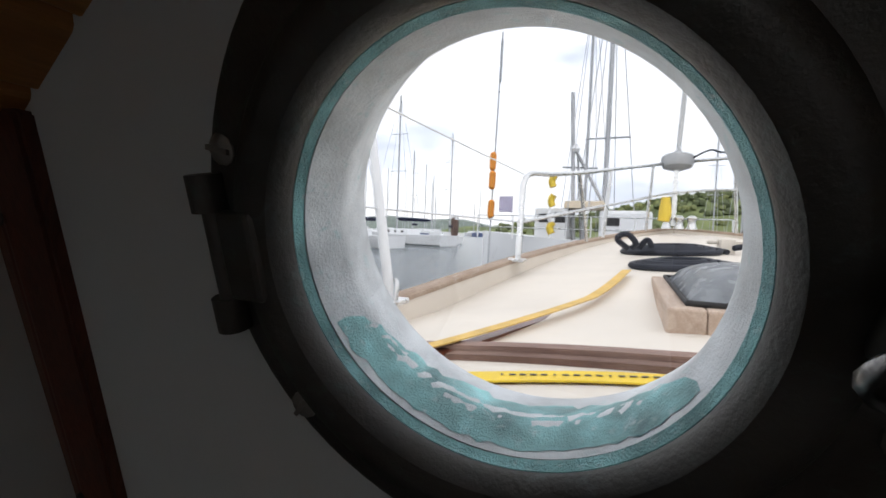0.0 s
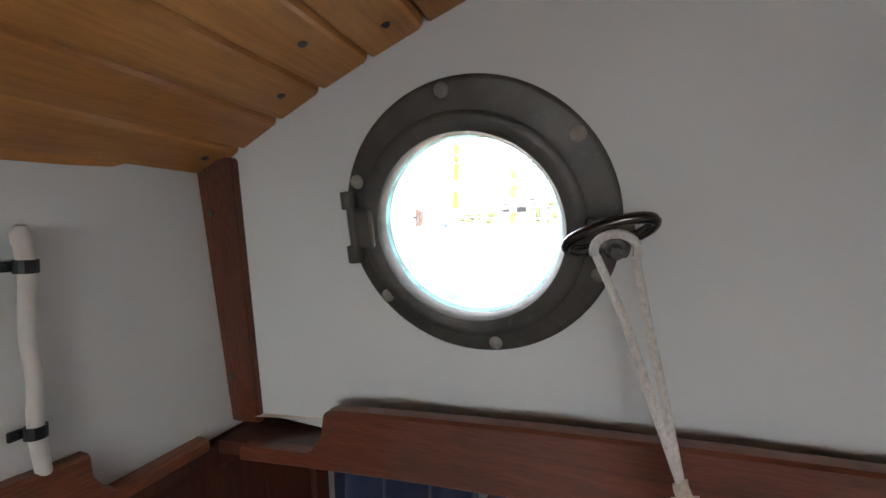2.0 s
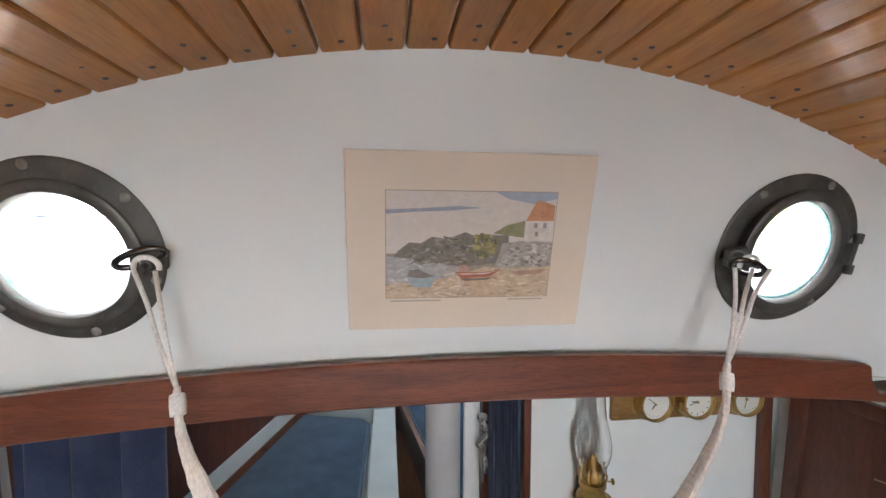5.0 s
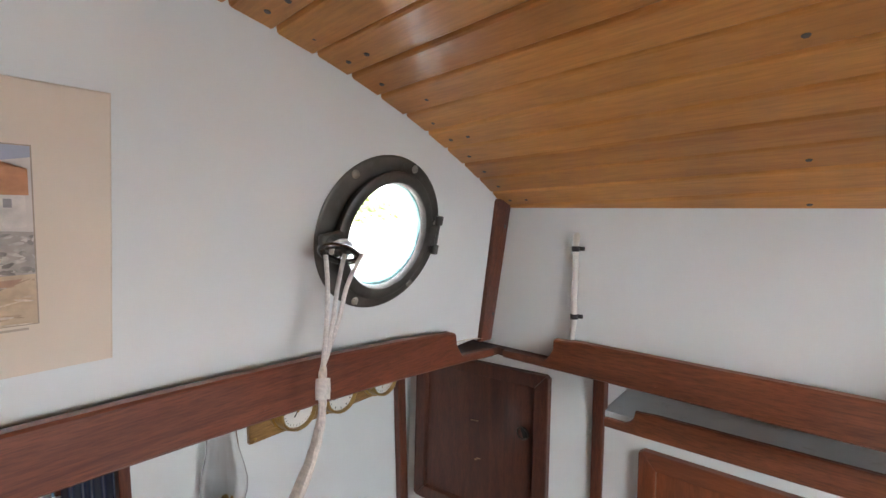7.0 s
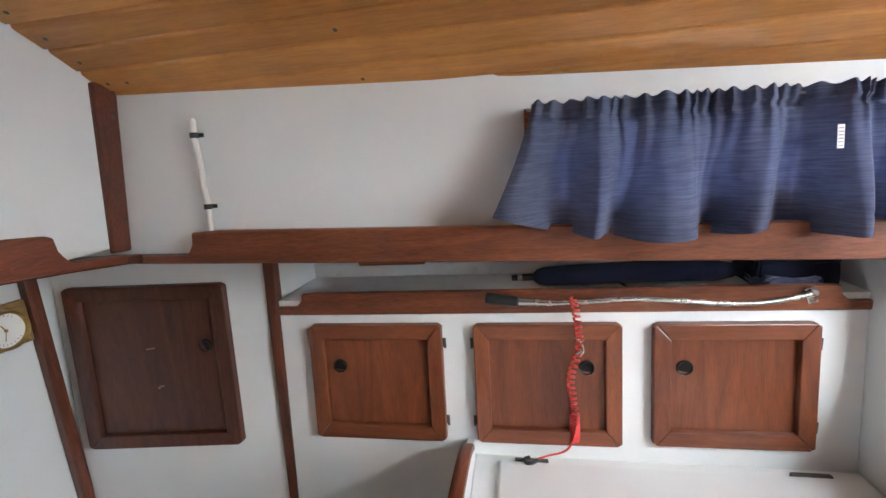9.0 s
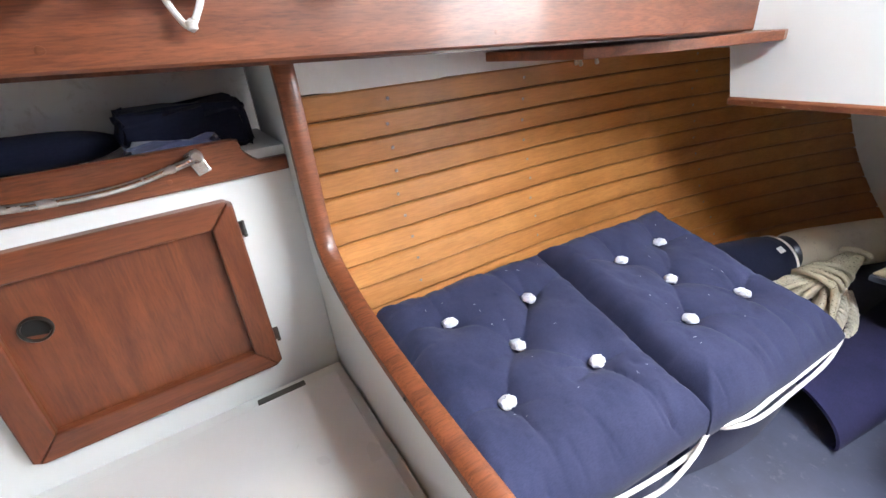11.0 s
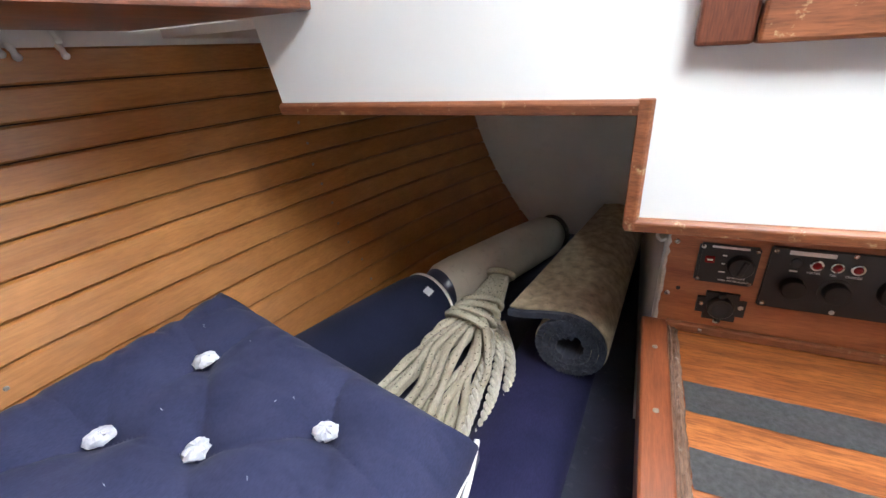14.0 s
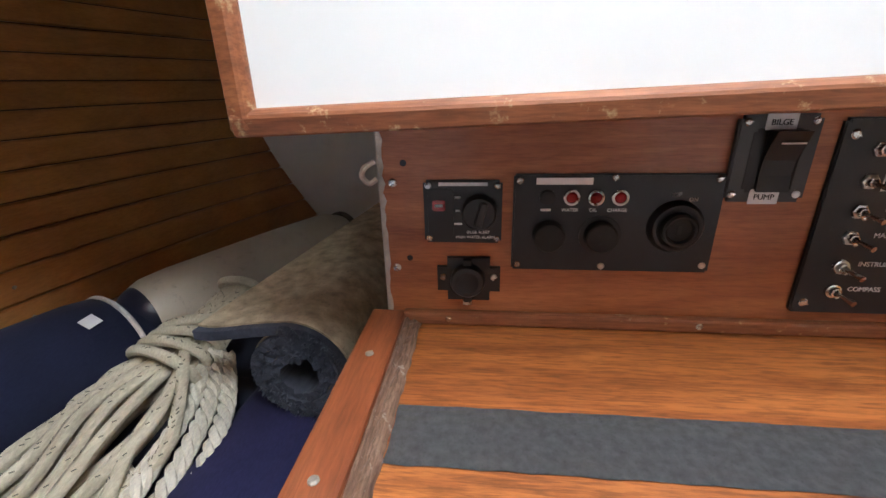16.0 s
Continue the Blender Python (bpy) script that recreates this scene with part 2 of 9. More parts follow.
CABLE_W = paint("white_cable_sheath", (0.66, 0.64, 0.60), 0.4, 0.05, 20, 0.1)
RED_CORD = cloth("red_coiled_lanyard", (0.50, 0.03, 0.03), (0.70, 0.08, 0.06), 0.7, 300, 0.5)
RED_LENS = paint("red_lens", (0.30, 0.02, 0.025), 0.15, 0.2, 60, 0.1)
PAPER = paint("cream_mount_card", (0.70, 0.62, 0.52), 0.8, 0.03, 5, 0.1)
LABEL = paint("white_label_tape", (0.72, 0.72, 0.72), 0.5, 0.04, 30, 0.05)
DIAL = paint("white_dial_face", (0.78, 0.78, 0.74), 0.4, 0.02, 20, 0.02)
INK = paint("white_print", (0.78, 0.79, 0.80), 0.5, 0.05, 40, 0.05)
INK_BLACK = paint("black_print", (0.02, 0.02, 0.02), 0.5, 0.05, 40, 0.05)
GLASS = glass_mat("clear_glass")
DECK = paint("cream_deck_paint", (0.66, 0.60, 0.52), 0.6, 0.05, 3, 0.3, (0.56, 0.50, 0.42))
GRP_WHITE = paint("white_topside", (0.70, 0.71, 0.72), 0.35, 0.05, 0.8, 0.03)
ALU = paint("painted_aluminium_mast", (0.42, 0.43, 0.45), 0.4, 0.1, 1.0, 0.05)


# ---------- mesh helpers ----------
def stands_at(ob):
    m = ob.matrix_basis.copy()
    return m if ob.parent is None else stands_at(ob.parent) @ ob.matrix_parent_inverse @ m


def part(name, bm, material, parent=None, label="", smooth=False, kind=""):
    """Links a bmesh as one mesh object, under its thing or part."""
    me = bpy.data.meshes.new(name)
    bmesh.ops.recalc_face_normals(bm, faces=bm.faces)
    if smooth:
        for f in bm.faces:
            f.smooth = True
    bm.to_mesh(me)
    bm.free()
    me.materials.append(material)
    ob = new(name, me)
    if smooth:
        me.set_sharp_from_angle(angle=radians(40))
    if parent is not None:
        ob.parent = parent
        ob.matrix_parent_inverse = stands_at(parent).inverted()
    if label or kind:
        tagged(ob, label, "", "", kind)
    return ob


def thing(name, at, label, category, group="", kind=""):
    ob = new(name)
    ob.empty_display_size = 0.02
    ob.location = at
    return tagged(ob, label, category, group, kind)


def box(bm, x0, x1, y0, y1, z0, z1, bevel=0.0):
    v = [bm.verts.new((x, y, z)) for x in (x0, x1) for y in (y0, y1) for z in (z0, z1)]
    fs = [bm.faces.new([v[i] for i in q]) for q in ((0, 1, 3, 2), (4, 6, 7, 5), (0, 4, 5, 1), (2, 3, 7, 6), (0, 2, 6, 4), (1, 5, 7, 3))]
    if bevel > 0:
        es = list({e for f in fs for e in f.edges})
        bmesh.ops.bevel(bm, geom=es, offset=bevel, segments=2, affect="EDGES", profile=0.5)
    return bm


def boxed(x0, x1, y0, y1, z0, z1, bevel=0.0):
    return box(bmesh.new(), x0, x1, y0, y1, z0, z1, bevel)


def slab(bm, m, sx, sy, sz, bevel=0.0):
    """A box of that size centred in x and y on the matrix, from its z = 0 up."""
    b2 = boxed(-sx / 2, sx / 2, -sy / 2, sy / 2, 0, sz, bevel)
    b2.transform(m)
    merge(bm, b2)
    return bm


def merge(bm, other):
    me = bpy.data.meshes.new("tmp")
    other.to_mesh(me)
    other.free()
    bm.from_mesh(me)
    bpy.data.meshes.remove(me)
    return bm


def prism(bm, outline, put, a, b, bevel=0.0):
    """A flat outline (list of (p, q)) carried from a to b; put(p, q, r) gives the place."""
    lo = [bm.verts.new(put(p, q, a)) for p, q in outline]
    hi = [bm.verts.new(put(p, q, b)) for p, q in outline]
    n = len(outline)
    fs = [bm.faces.new(lo[::-1]), bm.faces.new(hi)]
    fs += [bm.faces.new((lo[i], lo[(i + 1) % n], hi[(i + 1) % n], hi[i])) for i in range(n)]
    if bevel > 0:
        es = list({e for f in fs[:2] for e in f.edges})
        bmesh.ops.bevel(bm, geom=es, offset=bevel, segments=2, affect="EDGES", profile=0.5)
    return bm


def tube(bm, points, r, seg=10, closed=False, caps=True):
    """A round bar along the points; r is one radius or one for each point."""
    pts = [Vector(p) for p in points]
    n = len(pts)
    rs = r if isinstance(r, (list, tuple)) else [r] * n
    rings, side = [], None
    for i, p in enumerate(pts):
        a = pts[i - 1] if i or closed else p
        b = pts[(i + 1) % n] if i < n - 1 or closed else p
        t = (b - a).normalized()
        if side is None:
            side = t.orthogonal().normalized()
        side = (side - t * side.dot(t)).normalized()
        up = t.cross(side)
        rings.append([bm.verts.new(p + rs[i] * (math.cos(k) * side + math.sin(k) * up)) for k in (2 * math.pi * j / seg for j in range(seg))])
    for i in range(n if closed else n - 1):
        q, w = rings[i], rings[(i + 1) % n]
        off = 0
        if closed and i == n - 1:
            off = min(range(seg), key=lambda o: sum((q[j].co - w[(j + o) % seg].co).length for j in range(seg)))
        for j in range(seg):
            bm.faces.new((q[j], q[(j + 1) % seg], w[(j + 1 + off) % seg], w[(j + off) % seg]))
    if caps and not closed:
        bm.faces.new(rings[0][::-1])
        bm.faces.new(rings[-1])
    return bm


def smooth_path(points, n=8, closed=False):
    """A curve through the points."""
    p = [Vector(q) for q in points]
    out = []
    m = len(p)
    for i in range(m if closed else m - 1):
        a, b, c, d = (p[(i - 1) % m], p[i], p[(i + 1) % m], p[(i + 2) % m]) if closed else (p[max(i - 1, 0)], p[i], p[i + 1], p[min(i + 2, m - 1)])
        for k in range(n):
            t = k / n
            out.append(0.5 * (2 * b + (c - a) * t + (2 * a - 5 * b + 4 * c - d) * t * t + (3 * b - a - 3 * c + d) * t ** 3))
    if not closed:
        out.append(p[-1])
    return out


def lathe(bm, profile, m, seg=40, loop=False):
    """Turns (radius, height) pairs about the z axis of m."""
    rings = []
    for r, h in profile:
        if r < 1e-6:
            rings.append([bm.verts.new(m @ Vector((0, 0, h)))])
        else:
            rings.append([bm.verts.new(m @ Vector((r * math.cos(a), r * math.sin(a), h))) for a in (2 * math.pi * j / seg for j in range(seg))])
    pairs = list(zip(rings, rings[1:])) + ([(rings[-1], rings[0])] if loop else [])
    for q, w in pairs:
        for j in range(seg):
            k = (j + 1) % seg
            if len(q) == 1:
                bm.faces.new((q[0], w[k], w[j]))
            elif len(w) == 1:
                bm.faces.new((q[j], q[k], w[0]))
            else:
                bm.faces.new((q[j], q[k], w[k], w[j]))
    return bm


def frame_at(o, right, up):
    """A matrix at o with x to the right, y up, z out of that plane."""
    r, u = Vector(right).normalized(), Vector(up).normalized()
    n = r.cross(u).normalized()
    u = n.cross(r)
    m = Matrix((r, u, n)).transposed().to_4x4()
    m.translation = o
    return m


def screw(bm, m, r=0.004):
    """A domed slotted screw head on the face of m."""
    lathe(bm, [(r, 0), (r * 0.95, r * 0.25), (r * 0.6, r * 0.5), (0, r * 0.55)], m, 12)
    slab(bm, m @ Matrix.Translation((0, 0, r * 0.4)) @ Matrix.Rotation(0.7, 4, "Z"), r * 1.7, r * 0.3, r * 0.2)


def words(text, m, size, material, parent, name="lettering", depth=0.0004, align="CENTER"):
    """Raised lettering in the built-in font."""
    c = bpy.data.curves.new(name, "FONT")
    c.body, c.size, c.extrude, c.align_x, c.align_y = text, size, depth, align, "CENTER"
    ob = new(name, c)
    dg = bpy.context.evaluated_depsgraph_get()
    me = bpy.data.meshes.new_from_object(ob.evaluated_get(dg))
    bpy.data.objects.remove(ob)
    bm = bmesh.new()
    bm.from_mesh(me)
    bpy.data.meshes.remove(me)
    bm.transform(m)
    return part(name, bm, material, parent)


# ---------- cabin shell ----------
def roof_z(u):
    return 1.586 - 0.312 * u * u


def front_y(z):
    """The raked inner face of the cabin front."""
    return 0.132 + (1.386 - z) * 0.258


def side_u(y, z):
    """Half breadth of the cabin side, leaning in and wider aft."""
    return 0.830 - 0.065 * y - 0.13 * (z - 1.386)


def hull_u(y, z):
    """Half breadth of the hull lining."""
    a = max(0.0, -2.0 - y)
    return 1.316 - 0.118 * a * a - (0.4 + 0.12 * a) * (0.9 - z) ** 2


FRONT = lambda x, z, out=0.0: Vector((x, front_y(z), z)) + out * Vector((0, -0.9683, -0.2498))
PORTS = ((-0.487, 1.3255, -1), (0.555, 1.329, 1))

bm = boxed(-1.6, 1.7, -3.2, 3.2, SOLE - 0.04, SOLE, 0)
tagged(part("floor", bm, wood("sole_boards", (0.16, 0.07, 0.03), (0.28, 0.13, 0.06), "y")), "brown varnished cabin sole boards", "floor", kind="structure")


def cabin_front():
    bm = bmesh.new()
    for out in (0.0, -0.045):
        es = []

        def loop(pts):
            vs = [bm.verts.new(FRONT(x, z, out)) for x, z in pts]
            es.extend(bm.edges.new((vs[i], vs[(i + 1) % len(vs)])) for i in range(len(vs)))
        us = [i / 24 * 1.72 - 0.86 for i in range(25)]
        loop([(CX - 0.88, 1.088)] + [(CX + u, 1.1 - 0.06 * u * u) for u in (-0.6, -0.3, 0.0, 0.3, 0.6)] + [(CX + 0.88, 1.088)] + [(CX + u, roof_z(u) + 0.012) for u in us[::-1]])
        for px, pz, _ in PORTS:
            loop([(px + 0.0875 * math.cos(a), pz + 0.0875 * 0.968 * math.sin(a)) for a in (2 * math.pi * k / 40 for k in range(40))])
        bmesh.ops.triangle_fill(bm, edges=es, use_beauty=True, use_dissolve=False)
    return tagged(part("wall_front", bm, WHITE), "white painted raked cabin front with two round portholes", "wall", kind="structure")


cabin_front()


def cabin_side(s, name):
    """A cabin side with its long window opening."""
    wy0, wy1, wz0, wz1 = -1.60, -0.655, 1.135, 1.262
    ys = [0.25, 0.1, -0.2, -0.5, wy1, -0.9, -1.15, -1.4, wy0, -2.0, -2.45]
    zs = [1.066, 1.09, wz0, 1.2, wz1, 1.30, 1.43]
    bm = bmesh.new()
    skins = []
    for off in (0.0, 0.035):
        g = [[bm.verts.new((CX + s * (side_u(y, z) + off), y, z + (0.03 * (y - 0.2) if z < 1.08 else 0))) for z in zs] for y in ys]
        for i in range(len(ys) - 1):
            for j in range(len(zs) - 1):
                if wy0 <= ys[i + 1] and ys[i] <= wy1 and wz0 <= zs[j] and zs[j + 1] <= wz1:
                    continue
                bm.faces.new((g[i][j], g[i + 1][j], g[i + 1][j + 1], g[i][j + 1]))
        skins.append(g)
    bmesh.ops.bridge_loops(bm, edges=[e for e in bm.edges if e.is_boundary and all(wy0 - 0.01 < v.co.y < wy1 + 0.01 and wz0 - 0.01 < v.co.z < wz1 + 0.01 for v in e.verts)])
    wall = tagged(part(name, bm, WHITE), "white painted cabin side above the carlin", "wall", kind="structure")
    win = thing("window_1" if s > 0 else "window_2", (CX + s * side_u(-1.15, wz0), -1.15, wz0), "long cabin window in a brown wooden frame behind a curtain", "window", kind="structure")
    for nm, y0, y1, z0, z1 in (("window_frame", wy1 - 0.002, wy1 + 0.035, wz0 - 0.03, wz1 + 0.03), ("window_frame", wy0 - 0.035, wy0 + 0.002, wz0 - 0.03, wz1 + 0.03),
                               ("window_frame", wy0, wy1, wz1 - 0.002, wz1 + 0.028), ("window_sill", wy0, wy1, wz0 - 0.03, wz0 + 0.002)):
        bm = bmesh.new()
        prism(bm, [(y0, z0), (y1, z0), (y1, z1), (y0, z1)], lambda p, q, r: (CX + s * (side_u(p, q) + r), p, q), -0.014, 0.0, 0.003)
        part(nm, bm, MAHOG_Y, win)
    bm = bmesh.new()
    prism(bm, [(wy0, wz0), (wy1, wz0), (wy1, wz1), (wy0, wz1)], lambda p, q, r: (CX + s * (side_u(p, q) + r), p, q), 0.016, 0.021)
    pane = part("pane", bm, GLASS, win)
    pane.visible_shadow = False


cabin_side(1, "wall_starboard")
cabin_side(-1, "wall_port")

HATCH = (-0.34, 0.34, -2.40, -1.70)     # companionway opening: u0, u1, y0, y1


def ceiling():
    bm = bmesh.new()
    w = 0.0514
    rng = random.Random(3)
    for i in range(-19, 20):
        a, b = i * w - 0.004 + 0.0010, (i + 1) * w - 0.004 - 0.0010
        mid = (a + b) / 2
        y_front = front_y(roof_z(mid)) + 0.004 + rng.uniform(-0.002, 0.002)
        runs = [(-2.44, y_front)]
        if HATCH[0] < mid < HATCH[1]:
            runs = [(-2.44, HATCH[2]), (HATCH[3], y_front)]
        for y0, y1 in runs:
            ys = [y0] + [y0 + (y1 - y0) * k / 6 for k in range(1, 6)] + [y1 - 0.004, y1]
            prof = [(a, -0.0060), (a + 0.0016, -0.0014), (a + 0.004, 0), (b - 0.004, 0), (b - 0.0016, -0.0014), (b, -0.0060), (b, -0.016), (a, -0.016)]
            dz = rng.uniform(-0.0006, 0.0006)
            rings = []
            for y in ys:
                inset = 0.0008 if y == ys[-1] else 0.0
                rings.append([bm.verts.new((CX + max(a + inset, min(b - inset, u)), y, roof_z(u) - h + dz)) for u, h in prof])
            n = len(prof)
            for q, r in zip(rings, rings[1:]):
                for j in range(n):
                    bm.faces.new((q[j], q[(j + 1) % n], r[(j + 1) % n], r[j]))
            bm.faces.new(rings[0])
            bm.faces.new(rings[-1][::-1])
    ob = tagged(part("ceiling", bm, ROOF_WOOD), "cambered ceiling of varnished orange-brown planks", "ceiling", kind="structure")
    bm = bmesh.new()
    for i in range(-19, 20):
        u = (i + 0.5) * w
        for y in (front_y(roof_z(u)) - 0.028, front_y(roof_z(u)) - 0.062 if i % 2 else -0.35, -0.74, -1.52):
            if not (HATCH[0] < u < HATCH[1] and HATCH[2] < y < HATCH[3]):
                m = frame_at((CX + u + rng.uniform(-0.004, 0.004), y, roof_z(u) - 0.0002), (1, 0, -0.624 * u), (0, -1, 0))
                m = m if (m.to_3x3() @ Vector((0, 0, 1))).z < 0 else m @ Matrix.Rotation(math.pi, 4, "X")
                lathe(bm, [(0.0036, 0), (0.003, 0.0008), (0, 0.0009)], m, 10)
    part("ceiling_screws", bm, BRONZE, ob, "dark recessed screw heads", kind="stuff")
    # the deck skin over the planks
    bm = bmesh.new()
    us = [-1.02, -0.7, HATCH[0], 0.0, HATCH[1], 0.7, 1.02]
    ys = [0.2, -1.0, HATCH[3], HATCH[2], -2.5]
    g = [[[bm.verts.new((CX + u, y, roof_z(u) + h)) for u in us] for y in ys] for h in (0.017, 0.05)]
    for i in range(len(ys) - 1):
        for j in range(len(us) - 1):
            if ys[i] == HATCH[3] and us[j] in (HATCH[0], 0.0):
                continue
            for h in (0, 1):
                bm.faces.new((g[h][i][j], g[h][i + 1][j], g[h][i + 1][j + 1], g[h][i][j + 1]))
    bmesh.ops.bridge_loops(bm, edges=[e for e in bm.edges if e.is_boundary and all(-2.41 < v.co.y < -1.69 and abs(v.co.x - CX) < 0.35 for v in e.verts)])
    tagged(part("roof", bm, DECK), "cream painted cabin roof with open companionway", "roof", kind="structure")


ceiling()


def corner_post(s):
    """The square timber in the corner of the cabin front."""
    bm = bmesh.new()
    w = 0.038
    pts = []
    for z in (1.075, roof_z(0.79) + 0.0):
        u1 = side_u(0.13, z) + 0.004
        v1 = u1 - 0.006
        y1 = front_y(z) + 0.002
        pts.append([(CX + s * u1, y1), (CX + s * (v1 - w), y1), (CX + s * (v1 - w), y1 - 0.010), (CX + s * (v1 - 0.010), y1 - 0.016), (CX + s * u1, y1 - 0.016)])
    lo, hi = [[bm.verts.new((x, y, z)) for x, y in q] for q, z in zip(pts, (1.075, roof_z(0.79)))]
    bm.faces.new(lo)
    bm.faces.new(hi)
    fs = [bm.faces.new((lo[i], lo[(i + 1) % 5], hi[(i + 1) % 5], hi[i])) for i in range(5)]
    bmesh.ops.bevel(bm, geom=list({e for f in fs for e in f.edges}), offset=0.002, segments=2, affect="EDGES")
    t = thing("corner_post", (CX + s * 0.84, 0.19, 1.075), "reddish brown varnished corner post of the cabin front", "post", "corner posts", "structure")
    part("post", bm, MAHOG_Z, t, smooth=False)
    bm = bmesh.new()
    for z in (1.14, 1.335):
        screw(bm, frame_at((CX + s * (side_u(0.13, z) - 0.012), front_y(z) - 0.0145, z), (1, 0, 0), (0, 0, 1)), 0.004)
    part("screw", bm, BRONZE, t)


corner_post(1)
corner_post(-1)


def carlin(points_fn, span, n, end_lo, end_hi, name, label, material, thick, group, low=0.016, round_lo=True, round_hi=True):
    """A fiddle rail: points_fn(t) gives (face place, inward normal, base z, top z); its ends sweep down to a low ledge."""
    bm = bmesh.new()
    ts = [span[0] + (span[1] - span[0]) * i / n for i in range(n + 1)]
    extra = [end_lo + d for d in (-0.001, 0.002, 0.008, 0.016, 0.022, 0.024, 0.034)] + [end_hi - d for d in (-0.001, 0.002, 0.008, 0.016, 0.022, 0.024, 0.034)]
    ts = sorted(set(ts + [e for e in extra if span[0] < e < span[1]]))
    rings = []
    for t in ts:
        p, nrm, z0, z1 = points_fn(t)
        f = 1.0
        if round_lo:
            d = t - end_lo
            f = min(f, 0.0 if d < 0 else (d / 0.024) ** 1.6 * 0.62 if d < 0.024 else 1.0 if d > 0.034 else 0.93)
        if round_hi:
            d = end_hi - t
            f = min(f, 0.0 if d < 0 else (d / 0.024) ** 1.6 * 0.62 if d < 0.024 else 1.0 if d > 0.034 else 0.93)
        top = z0 + low + (z1 - z0 - low) * f
        p, nrm = Vector(p), Vector(nrm)
        b = p + nrm * -thick
        e = 0.003
        rings.append([bm.verts.new(v) for v in ((p.x, p.y, z0 + e), (p.x, p.y, top - e), (p.x - nrm.x * e, p.y - nrm.y * e, top), (b.x + nrm.x * e, b.y + nrm.y * e, top), (b.x, b.y, top - e), (b.x, b.y, z0), (p.x - nrm.x * e, p.y - nrm.y * e, z0))])
    for q, r in zip(rings, rings[1:]):
        for j in range(7):
            bm.faces.new((q[j], q[(j + 1) % 7], r[(j + 1) % 7], r[j]))
    bm.faces.new(rings[0])
    bm.faces.new(rings[-1])
    p = points_fn((span[0] + span[1]) / 2)
    t = thing(name, (p[0][0], p[0][1], p[2]), label, "fiddle rail", group)
    part("rail_board", bm, material, t, smooth=True)
    # wooden plugs over the fastenings
    for k in range(5):
        p, nrm, z0, z1 = points_fn(span[0] + (span[1] - span[0]) * (0.12 + 0.19 * k))
        m = frame_at(Vector((p[0], p[1], z0 + 0.28 * (z1 - z0))) + Vector(nrm) * 0.0001, Vector((0, 0, 1)).cross(Vector(nrm)), (0, 0, 1))
        part("plug", lathe(bmesh.new(), [(0.0038, 0), (0.0035, 0.0004), (0, 0.0005)], m, 14), material, t, "small wooden plug", True)
    return t


def fwd_rail(x):
    u = x - CX
    return (x, 0.150, 0), (0, -1, 0), 1.112 - 0.072 * u * u - 0.006, 1.172 - 0.075 * u * u


carlin(fwd_rail, (CX - 0.80, CX + 0.80), 30, CX - 0.715, CX + 0.700, "fiddle_rail", "dark red mahogany fiddle rail along the cabin front", MAHOG_X, 0.020, "carlin fiddles")


def rail_u(y):
    return 0.838 - 0.042 * y


def side_rail(s):
    def fn(y):
        d = 0.0 if s > 0 else 0.012
        return (CX + s * (rail_u(y) + d), y, 0), (-s, 0, 0), 1.045 + d + 0.030 * y, 1.111 + d + 0.030 * y
    return fn


for s in (1, -1):
    r = carlin(side_rail(s), (-2.40, 0.15), 30, -9.0, 0.055, "fiddle_rail", "reddish brown mahogany fiddle rail along the cabin side", MAHOG_Y, 0.020, "carlin fiddles", round_lo=False)


def carlin_ledge():
    """The dark ledge behind the rails and the underside of the decks."""
    bm = bmesh.new()
    us = [CX + (k / 12 - 0.5) * 1.70 for k in range(13)]
    rows = [[bm.verts.new((x, y, 1.112 - 0.072 * (x - CX) ** 2 - 0.006 + h)) for x in us] for y, h in ((0.168, 0.012), (0.300, 0.012), (0.300, -0.004), (0.168, -0.004))]
    for a, b in zip(rows, rows[1:] + rows[:1]):
        for i in range(12):
            bm.faces.new((a[i], a[i + 1], b[i + 1], b[i]))
    tagged(part("trim_ledge", bm, DARK_Z), "dark brown worn ledge behind the front rail", "ledge", kind="structure")
    for s in (1, -1):
        bm = bmesh.new()
        ys = [0.26, 0.05, -0.6, -1.3, -2.4]
        rows = [[bm.verts.new((CX + s * (rail_u(min(y, 0.15)) + d), y, 1.045 + 0.03 * y + h)) for y in ys] for d, h in ((0.018, 0.012), (0.10, 0.012), (0.10, -0.004), (0.018, -0.004))]
        for a, b in zip(rows, rows[1:] + rows[:1]):
            for i in range(4):
                bm.faces.new((a[i], a[i + 1], b[i + 1], b[i]))
        tagged(part("trim_ledge", bm, DARK_Z), "dark brown worn ledge behind the side rail", "ledge", kind="structure")
    # undersides of the side decks and of the foredeck
    for s in (1, -1):
        bm = bmesh.new()
        prism(bm, [(0.89, 0.66), (rail_u(0) + 0.06, 0.0), (rail_u(-1.2) + 0.05, -1.2), (rail_u(-2.43) + 0.03, -2.43), (0.98, -3.52), (1.33, -3.52), (1.33, 0.20), (1.27, 0.66)], lambda p, q, r: (CX + s * p, q, 1.052 + 0.03 * q + r), 0.0, 0.016)
        tagged(part("deck_underside", bm, WHITE_WORN), "white painted underside of the side deck", "ceiling", kind="structure")
    bm = boxed(CX - 0.889, CX + 0.889, 0.215, 0.66, 1.086, 1.098)
    tagged(part("deck_underside", bm, WHITE_WORN), "white painted underside of the foredeck beam", "ceiling", kind="structure")


carlin_ledge()

